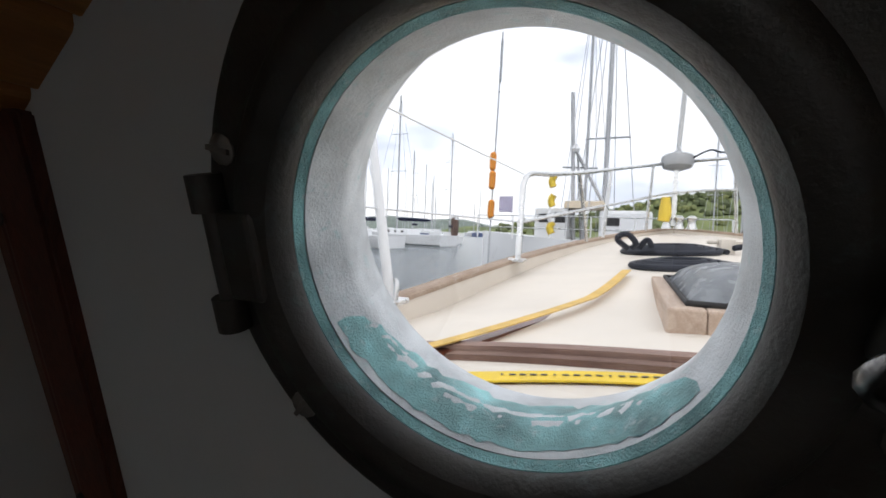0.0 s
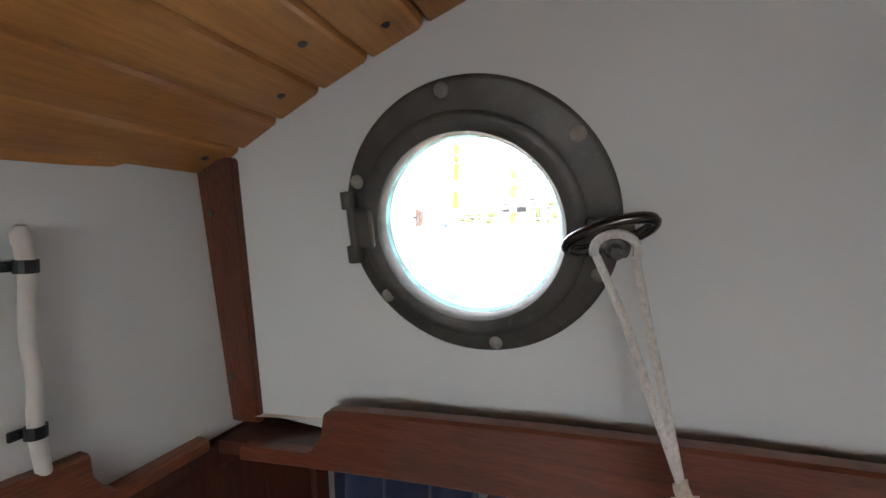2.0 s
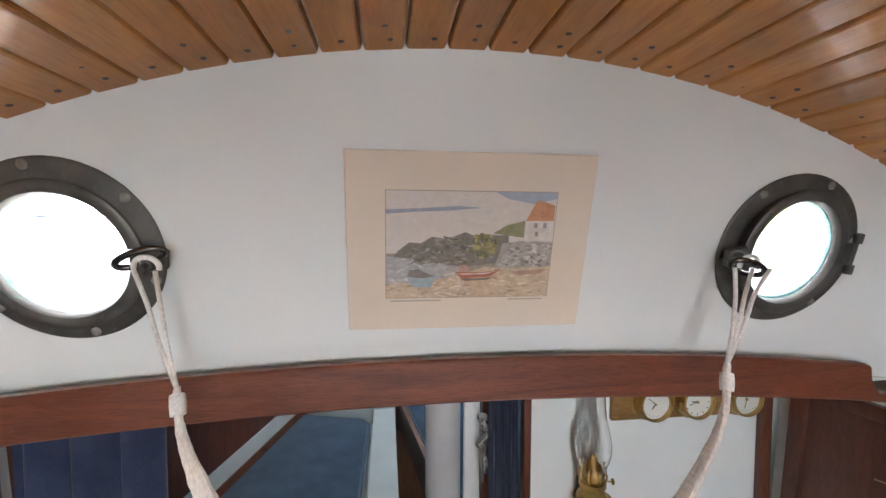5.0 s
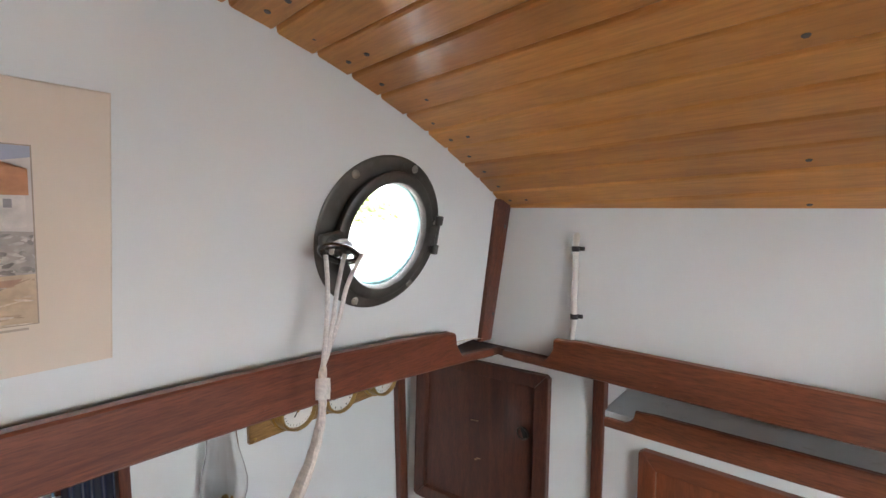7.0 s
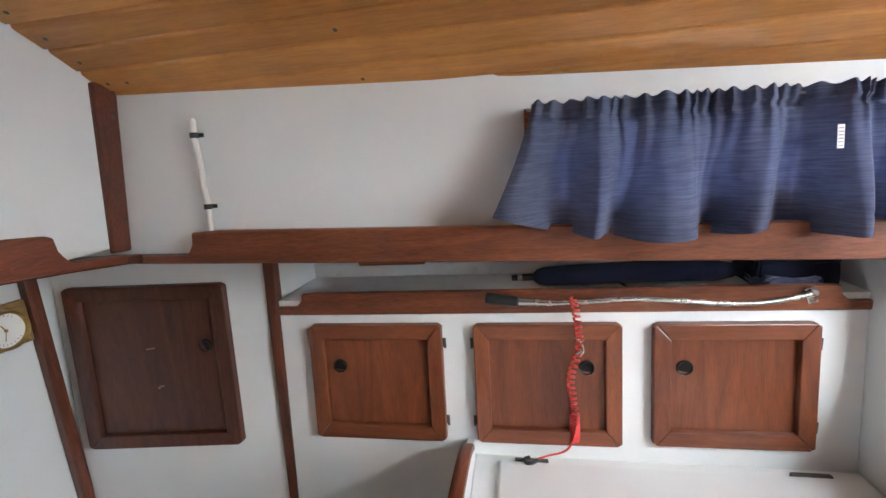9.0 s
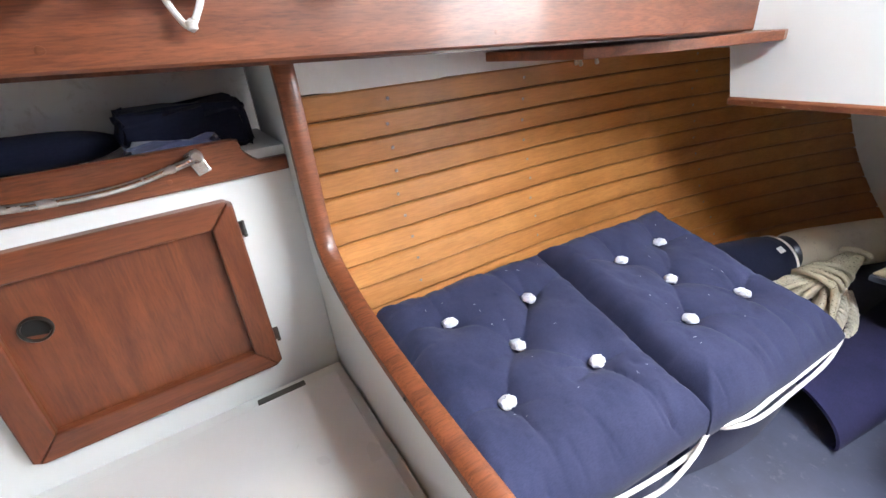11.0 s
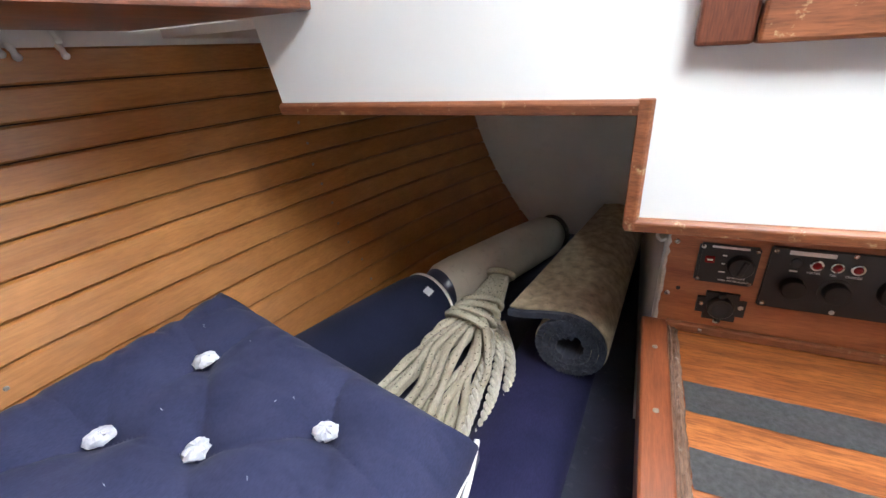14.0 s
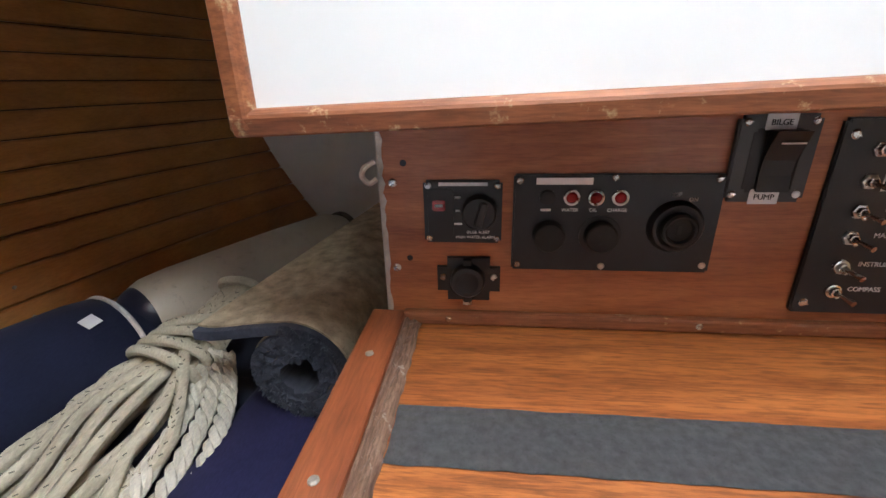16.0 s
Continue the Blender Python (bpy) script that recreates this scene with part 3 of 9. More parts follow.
# topsides and transom that close the hull
for s in (1, -1):
    x0, x1 = sorted((CX + s * 1.331, CX + s * 1.352))
    tagged(part("wall_topside", boxed(x0, x1, -3.62, 0.20, -0.1, 1.05, 0.004), DECK), "cream painted topside of the hull", "hull", kind="structure")
tagged(part("wall_transom", boxed(CX - 1.352, CX + 1.352, -3.645, -3.622, -0.1, 1.0, 0.004), DECK), "cream painted transom of the hull", "hull", kind="structure")

# ---------- forward bulkhead below the deck ----------
BY = 0.62
for x0, x1, z0, z1 in ((0.303, 1.30, SOLE, 1.086), (-1.30, -0.935, SOLE, 1.086), (-0.935, 0.303, 1.0, 1.086)):
    bm = boxed(x0, x1, BY, BY + 0.02, z0, z1)
    tagged(part("wall_forward", bm, WHITE), "white painted forward bulkhead", "wall", kind="structure")


def upright(x0, x1, y0, y1, z0, z1, material, name, label, cat="post", group=""):
    t = thing(name, ((x0 + x1) / 2, (y0 + y1) / 2, z0), label, cat, group, "structure")
    part("post", boxed(x0, x1, y0, y1, z0, z1, 0.003), material, t)
    return t


upright(0.286, 0.305, BY - 0.008, BY + 0.030, SOLE, 1.086, MAHOG_Z, "door_trim", "dark brown trim of the doorway to the forecabin", "door trim", "doorway trims")
upright(-0.943, -0.922, BY - 0.008, BY + 0.030, SOLE, 1.086, MAHOG_Z, "door_trim", "dark brown trim of the doorway to the forecabin", "door trim", "doorway trims")
# posts where the locker fronts meet the bulkhead
upright(0.978, 1.008, 0.594, 0.619, SOLE, 1.05, MAHOG_Z, "corner_post", "thin brown post at the bulkhead corner", "post", "corner posts")
upright(-1.012, -0.985, 0.594, 0.619, SOLE, 1.05, MAHOG_Z, "corner_post", "thin brown post at the bulkhead corner", "post", "corner posts")

# ---------- locker fronts on both sides ----------
LOCK = lambda y, z: 1.062 + 0.010 - 0.015 * y + 0.085 * (z - 0.82)     # half breadth aft of the post
LOCKF = lambda y, z: 1.062 - 0.17 * (y - 0.15) + 0.064 * (z - 0.93)     # half breadth forward of it


def locker_wall(s):
    # forward slanted panel
    bm = bmesh.new()
    prism(bm, [(0.045, SOLE), (0.60, SOLE), (0.60, 1.05), (0.045, 1.05)], lambda p, q, r: (CX + s * (LOCKF(p, q) + r), p, q), 0.0, 0.018)
    tagged(part("wall_locker", bm, WHITE), "white painted panel round the corner locker", "wall", kind="structure")
    # long panel below the open shelf
    bm = bmesh.new()
    prism(bm, [(-1.335, SOLE), (0.02, SOLE), (0.02, 0.866), (-1.335, 0.866)], lambda p, q, r: (CX + s * (LOCK(p, q) + r), p, q), 0.0, 0.018)
    tagged(part("wall_locker", bm, WHITE), "white painted locker front with three doors", "wall", kind="structure")
    # shelf board and back
    bm = bmesh.new()
    prism(bm, [(-1.335, 0), (0.02, 0), (0.02, 0.018), (-1.335, 0.018)], lambda p, q, r: (CX + s * (LOCK(p, 0.866) + r), p, 0.866 + q), 0.0, 0.33)
    tagged(part("shelf_board", bm, WHITE_WORN), "white painted open shelf behind the fiddle", "shelf", kind="structure")
    x0, x1 = sorted((CX + s * 1.30, CX + s * 1.33))
    tagged(part("wall_hull", boxed(x0, x1, -1.34, 0.62, SOLE, 1.05), WHITE_WORN), "white painted hull side behind the shelf", "wall", kind="structure")
    # partition at the forward end of the shelf
    x0, x1 = sorted((CX + s * 1.085, CX + s * 1.30))
    tagged(part("partition", boxed(x0, x1, 0.022, 0.040, 0.884, 1.045), WHITE), "white painted end partition of the shelf", "wall", kind="structure")
    # post between the panels
    bm = bmesh.new()
    prism(bm, [(0.018, SOLE), (0.046, SOLE), (0.046, 1.05), (0.018, 1.05)], lambda p, q, r: (CX + s * (LOCKF(0.03, q) + r), p, q), -0.016, 0.016, 0.003)
    t = thing("locker_post", (CX + s * 1.03, 0.03, SOLE), "brown varnished post between the locker panels", "post", "locker posts", "structure")
    part("post", bm, MAHOG_Z, t)

    # lower fiddle
    def fn(y):
        return (CX + s * (LOCK(y, 0.87) - 0.012), y, 0), (-s, 0, 0), 0.848, 0.906
    carlin(fn, (-1.333, 0.016), 24, -1.295, -0.030, "shelf_fiddle", "brown mahogany fiddle with scrolled ends on the shelf edge", MAHOG_Y, 0.016, "shelf fiddles", low=0.022)


locker_wall(1)
locker_wall(-1)


def hinge_pair(s, fn, y, zs, parent, side):
    for z in zs:
        bm = bmesh.new()
        o = Vector((CX + s * (fn(y, z) - 0.003), y, z))
        m = frame_at(o, (0, -s, 0), (0, 0, 1))
        slab(bm, m @ Matrix.Translation((0.006 * side, 0, -0.001)), 0.018, 0.024, 0.003, 0.0008)
        tube(bm, [m @ Vector((-0.002 * side, -0.013, 0.004)), m @ Vector((-0.002 * side, 0.013, 0.004))], 0.003, 8)
        part("hinge", bm, BRONZE, parent, "small bronze hinge")


def cupboard_door(s, fn, y0, y1, z0, z1, hole, hinge_y, hside, wood_z, wood_x, label, rise=0.0, scuffs=False):
    """A framed door: stiles, rails, a sunk panel, a finger hole with a brass ring, and hinges."""
    t = thing("cupboard_door", (CX + s * fn((y0 + y1) / 2, z0), (y0 + y1) / 2, z0), label, "cupboard door", "locker doors")
    w = 0.037

    def put(p, q, r):
        return (CX + s * (fn(p, q) + r), p, q + rise * (p - y0))

    r0 = 0.007
    g = 0.0004
    for nm, pts, mt in (("stile", [(y0, z0 + r0), (y0 + r0, z0 + r0 * 0.3 + g), (y0 + w, z0 + w + g), (y0 + w, z1 - w - g), (y0 + r0, z1 - r0 * 0.3 - g), (y0, z1 - r0)], wood_z),
                        ("stile", [(y1, z0 + r0), (y1 - r0, z0 + r0 * 0.3 + g), (y1 - w, z0 + w + g), (y1 - w, z1 - w - g), (y1 - r0, z1 - r0 * 0.3 - g), (y1, z1 - r0)], wood_z),
                        ("rail", [(y0 + r0, z0 + r0 * 0.3), (y0 + r0 * 1.6, z0), (y1 - r0 * 1.6, z0), (y1 - r0, z0 + r0 * 0.3), (y1 - w, z0 + w), (y0 + w, z0 + w)], wood_x),
                        ("rail", [(y0 + r0, z1 - r0 * 0.3), (y0 + r0 * 1.6, z1), (y1 - r0 * 1.6, z1), (y1 - r0, z1 - r0 * 0.3), (y1 - w, z1 - w), (y0 + w, z1 - w)], wood_x)):
        bm = prism(bmesh.new(), pts, put, -0.020, -0.001)
        face_edges = [e for e in bm.edges if all(abs(abs(v.co.x - CX) - fn(v.co.y, v.co.z - rise * (v.co.y - y0)) + 0.020) < 1e-4 for v in e.verts)]
        bmesh.ops.bevel(bm, geom=face_edges, offset=0.0030, segments=2, affect="EDGES", profile=0.5)
        part(nm, bm, mt, t)
    # rounded moulding inside the frame
    bm = bmesh.new()
    i = w - 0.003
    loop = [put(p, q, -0.0085) for p, q in ((y0 + i, z0 + i), (y1 - i, z0 + i), (y1 - i, z1 - i), (y0 + i, z1 - i))]
    for k in range(4):
        tube(bm, [loop[k], loop[(k + 1) % 4]], 0.0034, 8)
    part("moulding", bm, wood_x, t)
    bm = bmesh.new()
    prism(bm, [(y0 + w - 0.003, z0 + w - 0.003), (y1 - w + 0.003, z0 + w - 0.003), (y1 - w + 0.003, z1 - w + 0.003), (y0 + w - 0.003, z1 - w + 0.003)], put, -0.0060, -0.0008)
    part("panel", bm, wood_z, t)
    hy, hz = hole
    m = frame_at(put(hy, hz, -0.0062), (0, -s, 0), (0, 0, 1))
    bm = lathe(bmesh.new(), [(0.0185, 0), (0.0180, 0.004), (0.0170, 0.0052), (0.0150, 0.004), (0.0145, 0.0004)], m, 28)
    part("finger_ring", bm, RING_DARK, t, "dark bronze finger ring", True)
    bm = lathe(bmesh.new(), [(0.0148, 0.0006), (0, 0.0006)], m, 24)
    part("finger_hole", bm, HOLE, t, "dark finger hole")
    hinge_pair(s, fn, hinge_y, (z0 + 0.05, z1 - 0.05), t, hside)
    if scuffs:
        for k, (dy, dz, ln) in enumerate(((0.02, 0.05, 0.05), (0.0, -0.055, 0.026), (0.005, -0.06, 0.012))):
            m2 = frame_at(put((y0 + y1) / 2 + dy, (z0 + z1) / 2 + dz, -0.0063), (0, -s, 0), (0, 0, 1)) @ Matrix.Rotation(0.15, 4, "Z")
            bm = bmesh.new()
            slab(bm, m2, ln, 0.0035, 0.0002)
            part("scuff", bm, paint("pale_scuff", (0.33, 0.22, 0.13), 0.6), t, "pale scuff mark")
    return t


BROWN_DOOR = "brown mahogany framed cupboard door with a round finger hole"
for s in (1, -1):
    cupboard_door(s, LOCKF, 0.152, 0.562, 0.496, 0.944, (0.222, 0.775), 0.566, 1, DARK_Z, DARK_Z, "dark stained framed corner locker door with pale scuffs", 0.03, True)
    cupboard_door(s, LOCK, -0.412, -0.066, 0.522, 0.824, (-0.140, 0.712), -0.416, -1, DOOR_Z, DOOR_X, BROWN_DOOR)
    cupboard_door(s, LOCK, -0.833, -0.490, 0.523, 0.823, (-0.755, 0.713), -0.486, 1, DOOR_Z, DOOR_X, BROWN_DOOR)
    cupboard_door(s, LOCK, -1.238, -0.900, 0.530, 0.823, (-0.970, 0.716), -1.242, -1, DOOR_Z, DOOR_X, BROWN_DOOR)


# ---------- portholes ----------
def porthole(cx, cz, side, ajar):
    """An opening bronze porthole; side is where its hinge sits, ajar how far its ring has swung in."""
    t = thing("porthole", FRONT(cx, cz), "dark bronze opening porthole with verdigris and slotted screws", "porthole", "portholes")
    m = frame_at(FRONT(cx, cz), (1, 0, 0), (0, -0.2498, 0.9683))
    swing = Matrix.Translation((0.111 * side, 0, 0.006)) @ Matrix.Rotation(ajar * side, 4, "Y") @ Matrix.Translation((-0.111 * side, 0, -0.006))
    mr = m @ swing
    ms = m @ (Matrix(((1, 0, -0.07, 0), (0, 1, -0.03, 0), (0, 0, 1, 0), (0, 0, 0, 1))) if side < 0 else Matrix())     # bore not square to the raked wall
    mf = m @ Matrix.Translation((0.004 if side < 0 else 0.0, 0.005 if side < 0 else 0.001, 0))
    bm = lathe(bmesh.new(), [(0.1215, 0.0005), (0.1215, 0.002), (0.1195, 0.0038), (0.117, 0.0042), (0.105, 0.0046), (0.1015, 0.0055), (0.0925, 0.0055), (0.0925, 0.0005)], mf, 72, True)
    part("flange", bm, BRONZE, t, "", True)
    # hinged ring that holds the glass, with its lug on the inboard side
    bm = lathe(bmesh.new(), [(0.1005, 0.0056), (0.1005, 0.0075), (0.098, 0.0095), (0.0905, 0.0100), (0.0840, 0.0080), (0.0808, 0.0030), (0.0805, -0.0040), (0.0878, -0.0040), (0.0878, -0.0160), (0.0920, -0.0160), (0.0920, 0.0056)], mr, 72, True)
    part("glass_ring", bm, BRONZE, t, "", True)
    bm = lathe(bmesh.new(), [(0.0803, -0.0042), (0.0784, -0.0080), (0.0872, -0.0080), (0.0872, -0.0042)], m, 64, True)
    part("gasket", bm, VERDIGRIS, t, "green-stained glass seal", True)
    bm = lathe(bmesh.new(), [(0, -0.0012), (0.0820, -0.0012), (0.0820, -0.0036), (0, -0.0036)], mr, 48)
    g = part("pane", bm, GLASS, t, "clear round pane", True)
    g.visible_shadow = False
    # outer spigot seen through the glass
    bm = lathe(bmesh.new(), [(0.0872, -0.0082), (0.0872, -0.052), (0.098, -0.053), (0.098, -0.058), (0.0860, -0.058), (0.0758, -0.030), (0.0754, -0.026), (0.0783, -0.0082)], ms, 72, True)
    part("spigot", bm, BORE, t, "outer spigot with green stains, skylight glare in its pale colour", True)
    # green stain where water lies in the bottom of the bore
    bm = bmesh.new()
    rng = random.Random(4 + side)
    rows = []
    for k in range(41):
        a = radians(205 + 125 * k / 40)
        w = math.sin(math.pi * k / 40) ** 0.5
        lo, hi = -0.0095 - rng.uniform(0, 0.003), -0.0105 - (0.006 + 0.030 * w) * rng.uniform(0.8, 1.0)
        rows.append([bm.verts.new(ms @ Vector((r * math.cos(a), r * math.sin(a), h))) for h, r in ((h, float(np.interp(-h, [0.0082, 0.026, 0.030, 0.058], [0.0783, 0.0754, 0.0758, 0.0860])) - 0.0003) for h in (lo + (hi - lo) * f for f in (0, 0.25, 0.5, 0.75, 1)))])
    for q, w in zip(rows, rows[1:]):
        for k in range(4):
            bm.faces.new((q[k], q[k + 1], w[k + 1], w[k]))
    part("bore_stain", bm, VERDIGRIS, t, "patchy green stain", True)
    for k in range(6):
        a = radians(8 + 60 * k if side > 0 else 40 + 60 * k)
        bm = bmesh.new()
        screw(bm, mf @ Matrix.Translation((0.1125 * math.cos(a), 0.1125 * math.sin(a), 0.0038)) @ Matrix.Rotation(k * 1.1, 4, "Z"), 0.0066)
        part("screw", bm, SCREW_DULL, t, "worn slotted screw", True)
    # hinge
    hx = 0.111 * side
    for dy in (-0.030, 0.022):
        part("hinge_barrel", tube(bmesh.new(), [mf @ Vector((hx + 0.004 * side, dy - 0.0075, 0.008)), mf @ Vector((hx + 0.004 * side, dy + 0.0075, 0.008))], 0.0072, 14), BRONZE, t, "", True)
    part("hinge_pin", tube(bmesh.new(), [mf @ Vector((hx + 0.002 * side, -0.024, 0.008)), mf @ Vector((hx + 0.002 * side, 0.016, 0.008))], 0.0050, 12), BRONZE, t, "", True)
    part("hinge_leaf", slab(bmesh.new(), mf @ Matrix.Translation((hx - 0.010 * side, -0.004, 0.004)), 0.020, 0.038, 0.008, 0.003), BRONZE, t)
    # lug and dog with its ring handle on the other side
    lx = -0.117 * side
    bm = bmesh.new()
    slab(bm, mr @ Matrix.Translation((lx + 0.003 * side, 0.0, 0.004)) @ Matrix.Rotation(0.15 * side, 4, "Z"), 0.036, 0.028, 0.012, 0.004)
    lathe(bm, [(0.010, 0.012), (0.010, 0.034), (0.007, 0.040), (0.0045, 0.041), (0.0045, 0.052), (0, 0.053)], mr @ Matrix.Translation((lx - 0.002 * side, 0, 0)), 18)
    part("dog", bm, BRONZE, t, "", True)
    bm = bmesh.new()
    ring = []
    for k in range(28):
        a = 2 * math.pi * k / 28
        ring.append(mr @ (Vector((lx - (0.003 if side < 0 else 0.006), 0.010 if side < 0 else -0.006, 0.040)) + Matrix.Rotation(-0.36 * side, 3, "Z") @ Vector((0.0300 * math.cos(a), 0.0100 * math.sin(a), 0.009 * math.sin(a)))))
    tube(bm, ring, 0.0043, 10, True)
    part("ring_handle", bm, paint("polished_bronze", (0.10, 0.095, 0.09), 0.22, 0.2, 30, 0.1, None, 0.9), t, "dark worn ring handle", True)
    return t, mr @ Vector((lx - 0.002 * side, -0.002, 0.030))


latch = {}
for px, pz, side in PORTS:
    _, latch[side] = porthole(px, pz, side, 0.0 if side < 0 else 0.085)


# ---------- folded net hammock slung between the portholes ----------
def sling():
    t = thing("net_hammock", (CX, -0.03, 0.80), "folded cream net hammock slung by white cords from the portholes", "hammock")
    kp, ks = Vector((-0.325, 0.085, 1.170)), Vector((0.398, 0.078, 1.175))
    for side, knot, cords in ((-1, kp, 2), (1, ks, 3)):
        a = latch[side]
        n = Vector((0, -0.968, -0.25))
        for k in range(cords):
            off = (k - (cords - 1) / 2) * 0.016
            bm = bmesh.new()
            pts = [a + n * (0.012 + 0.003 * k) + Vector((off * 1.6, 0, -0.003)), a.lerp(knot, 0.33) + Vector((off * 0.9, -0.010, 0)), a.lerp(knot, 0.66) + Vector((off * 0.5, -0.008, 0)), knot]
            tube(bm, smooth_path(pts, 8), 0.0029, 8)
            part("cord", bm, ROPE_WHITE, t, "thin white cord", True)
        bm = bmesh.new()
        loop = []
        for k in range(16):
            an = -0.3 + (math.pi + 0.6) * k / 15
            loop.append(a + n * (0.008 + 0.004 * math.sin(an)) + Vector((0.0145 * math.cos(an), 0, 0.0130 * math.sin(an))))
        tube(bm, loop, 0.0034, 8)
        part("cord_loop", bm, ROPE_WHITE, t, "white cord loop round the dog", True)
    mids = [kp, Vector((-0.305, 0.055, 1.115)), Vector((-0.252, 0.02, 1.03)), Vector((-0.175, -0.02, 0.93)), Vector((-0.06, -0.05, 0.80)), Vector((0.06, -0.05, 0.76)), Vector((0.115, -0.03, 0.80)),
            Vector((0.198, 0.0, 0.90)), Vector((0.286, 0.025, 1.0)), Vector((0.372, 0.055, 1.10)), ks]
    path = smooth_path(mids, 10)
    n = len(path)
    rng = random.Random(5)
    for strand in range(9):
        bm = bmesh.new()
        ph = strand * 2 * math.pi / 9
        pts, rs = [], []
        for i, p in enumerate(path):
            f = math.sin(math.pi * i / (n - 1)) ** 2.4
            w = 0.002 + 0.019 * min(1.0, f * 1.3)
            a = ph + i * 0.07
            pts.append(p + Vector((0, w * math.cos(a), w * math.sin(a))) + Vector((w * 0.8 * math.sin(a), 0, 0)))
            rs.append(0.0028 + 0.007 * min(1.0, f * 1.3) + rng.uniform(-0.0008, 0.0008))
        tube(bm, pts, rs, 8)
        part("net_fold", bm, cloth("cream_net", (0.60, 0.55, 0.49), (0.76, 0.71, 0.65), 0.95, 300, 1.0) if strand == 0 else bpy.data.materials["cream_net"], t, "", True)
    for k in (4, n - 5):
        bm = bmesh.new()
        p = path[k]
        d = (path[k + 1] - path[k - 1]).normalized()
        tube(bm, [p - d * 0.012, p, p + d * 0.012], [0.0085, 0.0092, 0.0085], 12)
        part("whipping", bm, ROPE_WHITE, t, "white cord whipping", True)


sling()


# ---------- watercolour print ----------
def picture():
    t = thing("framed_print", FRONT(0.042, 1.22, 0.004), "watercolour print of a harbour with boats in a cream mount", "picture")

    def put(p, q, r):
        return FRONT(0.042 + p, 1.342 + q, r)
    W, H = 0.171, 0.1235
    bm = prism(bmesh.new(), [(-W, -H), (W, -H), (W, H), (-W, H)], put, 0.006, 0.012, 0.0012)
    part("mount", bm, PAPER, t, "cream card mount")
    bm = bmesh.new()
    for x0, x1, z0, z1 in ((-0.15, 0.15, -0.008, 0.008),):
        prism(bm, [(x0, z0), (x1, z0), (x1, z1), (x0, z1)], put, 0.0006, 0.0058)
    part("batten", bm, MAHOG_X, t, "hidden batten")
    w, h, cz = 0.118, 0.0745, -0.001

    def flat(name, pts, color, lift, label):
        bm = bmesh.new()
        vs = [bm.verts.new(put(p, q + cz, 0.0122 + lift)) for p, q in pts]
        bm.faces.new(vs)
        bmesh.ops.triangulate(bm, faces=bm.faces[:])
        m = bpy.data.materials.get("wash_" + name)
        if m is None:
            color = tuple(0.86 * c + 0.14 * p for c, p in zip(color, (0.70, 0.62, 0.52)))
            m = paint("wash_" + name, color, 0.85, 0.04 if "sky" in name else 0.12, 85, 0.1)
        part(name, bm, m, t, label)

    def blob(x, z, rx, rz, n, seed, jag=0.25):
        r = random.Random(seed)
        return [(x + rx * math.cos(a) * r.uniform(1 - jag, 1), z + rz * math.sin(a) * r.uniform(1 - jag, 1)) for a in (2 * math.pi * k / n for k in range(n))]
    flat("keyline", [(-w - 0.001, -h - 0.001), (w + 0.001, -h - 0.001), (w + 0.001, h + 0.001), (-w - 0.001, h + 0.001)], (0.30, 0.25, 0.2), 0.0, "thin brown keyline")
    flat("pale_sky", [(-w, -0.01), (w, -0.01), (w, h), (-w, h)], (0.62, 0.58, 0.55), 0.0003, "pale sky wash")
    flat("blue_cloud", [(-w, 0.044), (-w, 0.05), (-0.07, 0.052), (-0.02, 0.0555), (0.012, 0.053), (-0.03, 0.049), (-0.08, 0.047)], (0.26, 0.30, 0.42), 0.0006, "blue-grey cloud wash")
    flat("blue_sky", [(0.03, h), (w, h), (w, 0.066), (0.085, 0.059), (0.05, 0.065)], (0.30, 0.36, 0.48), 0.0006, "blue sky wash")
    flat("sea", [(-w, -0.014), (-0.02, -0.014), (0.0, -0.034), (-0.04, -0.05), (-w, -0.054)], (0.34, 0.35, 0.38), 0.0006, "grey water wash")
    flat("sand", [(-w, -h), (w, -h), (w, -0.026), (0.02, -0.03), (-0.03, -0.045), (-w, -0.056)], (0.52, 0.40, 0.27), 0.0008, "sandy foreground wash")
    r = random.Random(8)
    top = [(-0.102 + 0.0155 * k, -0.004 + 0.020 * math.sin(min(1.0, k / 5) * 1.5) + r.uniform(-0.004, 0.004)) for k in range(11)]
    flat("headland", [(-0.108, -0.014)] + top + [(0.056, -0.022), (-0.01, -0.03)], (0.14, 0.135, 0.125), 0.001, "dark rocky headland")
    flat("green_hill", [(0.03, 0.018), (0.05, 0.03), (0.075, 0.036), (0.075, 0.012)], (0.20, 0.22, 0.10), 0.001, "green hillside wash")
    flat("green_bush", blob(0.018, 0.002, 0.018, 0.018, 14, 2), (0.17, 0.16, 0.045), 0.0013, "green bush wash")
    flat("quay", [(0.035, -0.032), (0.045, 0.004), (0.075, 0.008), (w, 0.006), (w, -0.030)], (0.36, 0.33, 0.31), 0.0012, "grey quay wall wash")
    flat("house", [(0.076, 0.006), (0.078, 0.036), (w - 0.004, 0.036), (w - 0.004, 0.010)], (0.66, 0.62, 0.58), 0.0015, "white cottage wall")
    flat("house_roof", [(0.076, 0.036), (0.088, 0.062), (0.093, 0.064), (0.096, 0.058), (w - 0.002, 0.057), (w - 0.002, 0.036)], (0.50, 0.20, 0.08), 0.0018, "orange tiled cottage roof")
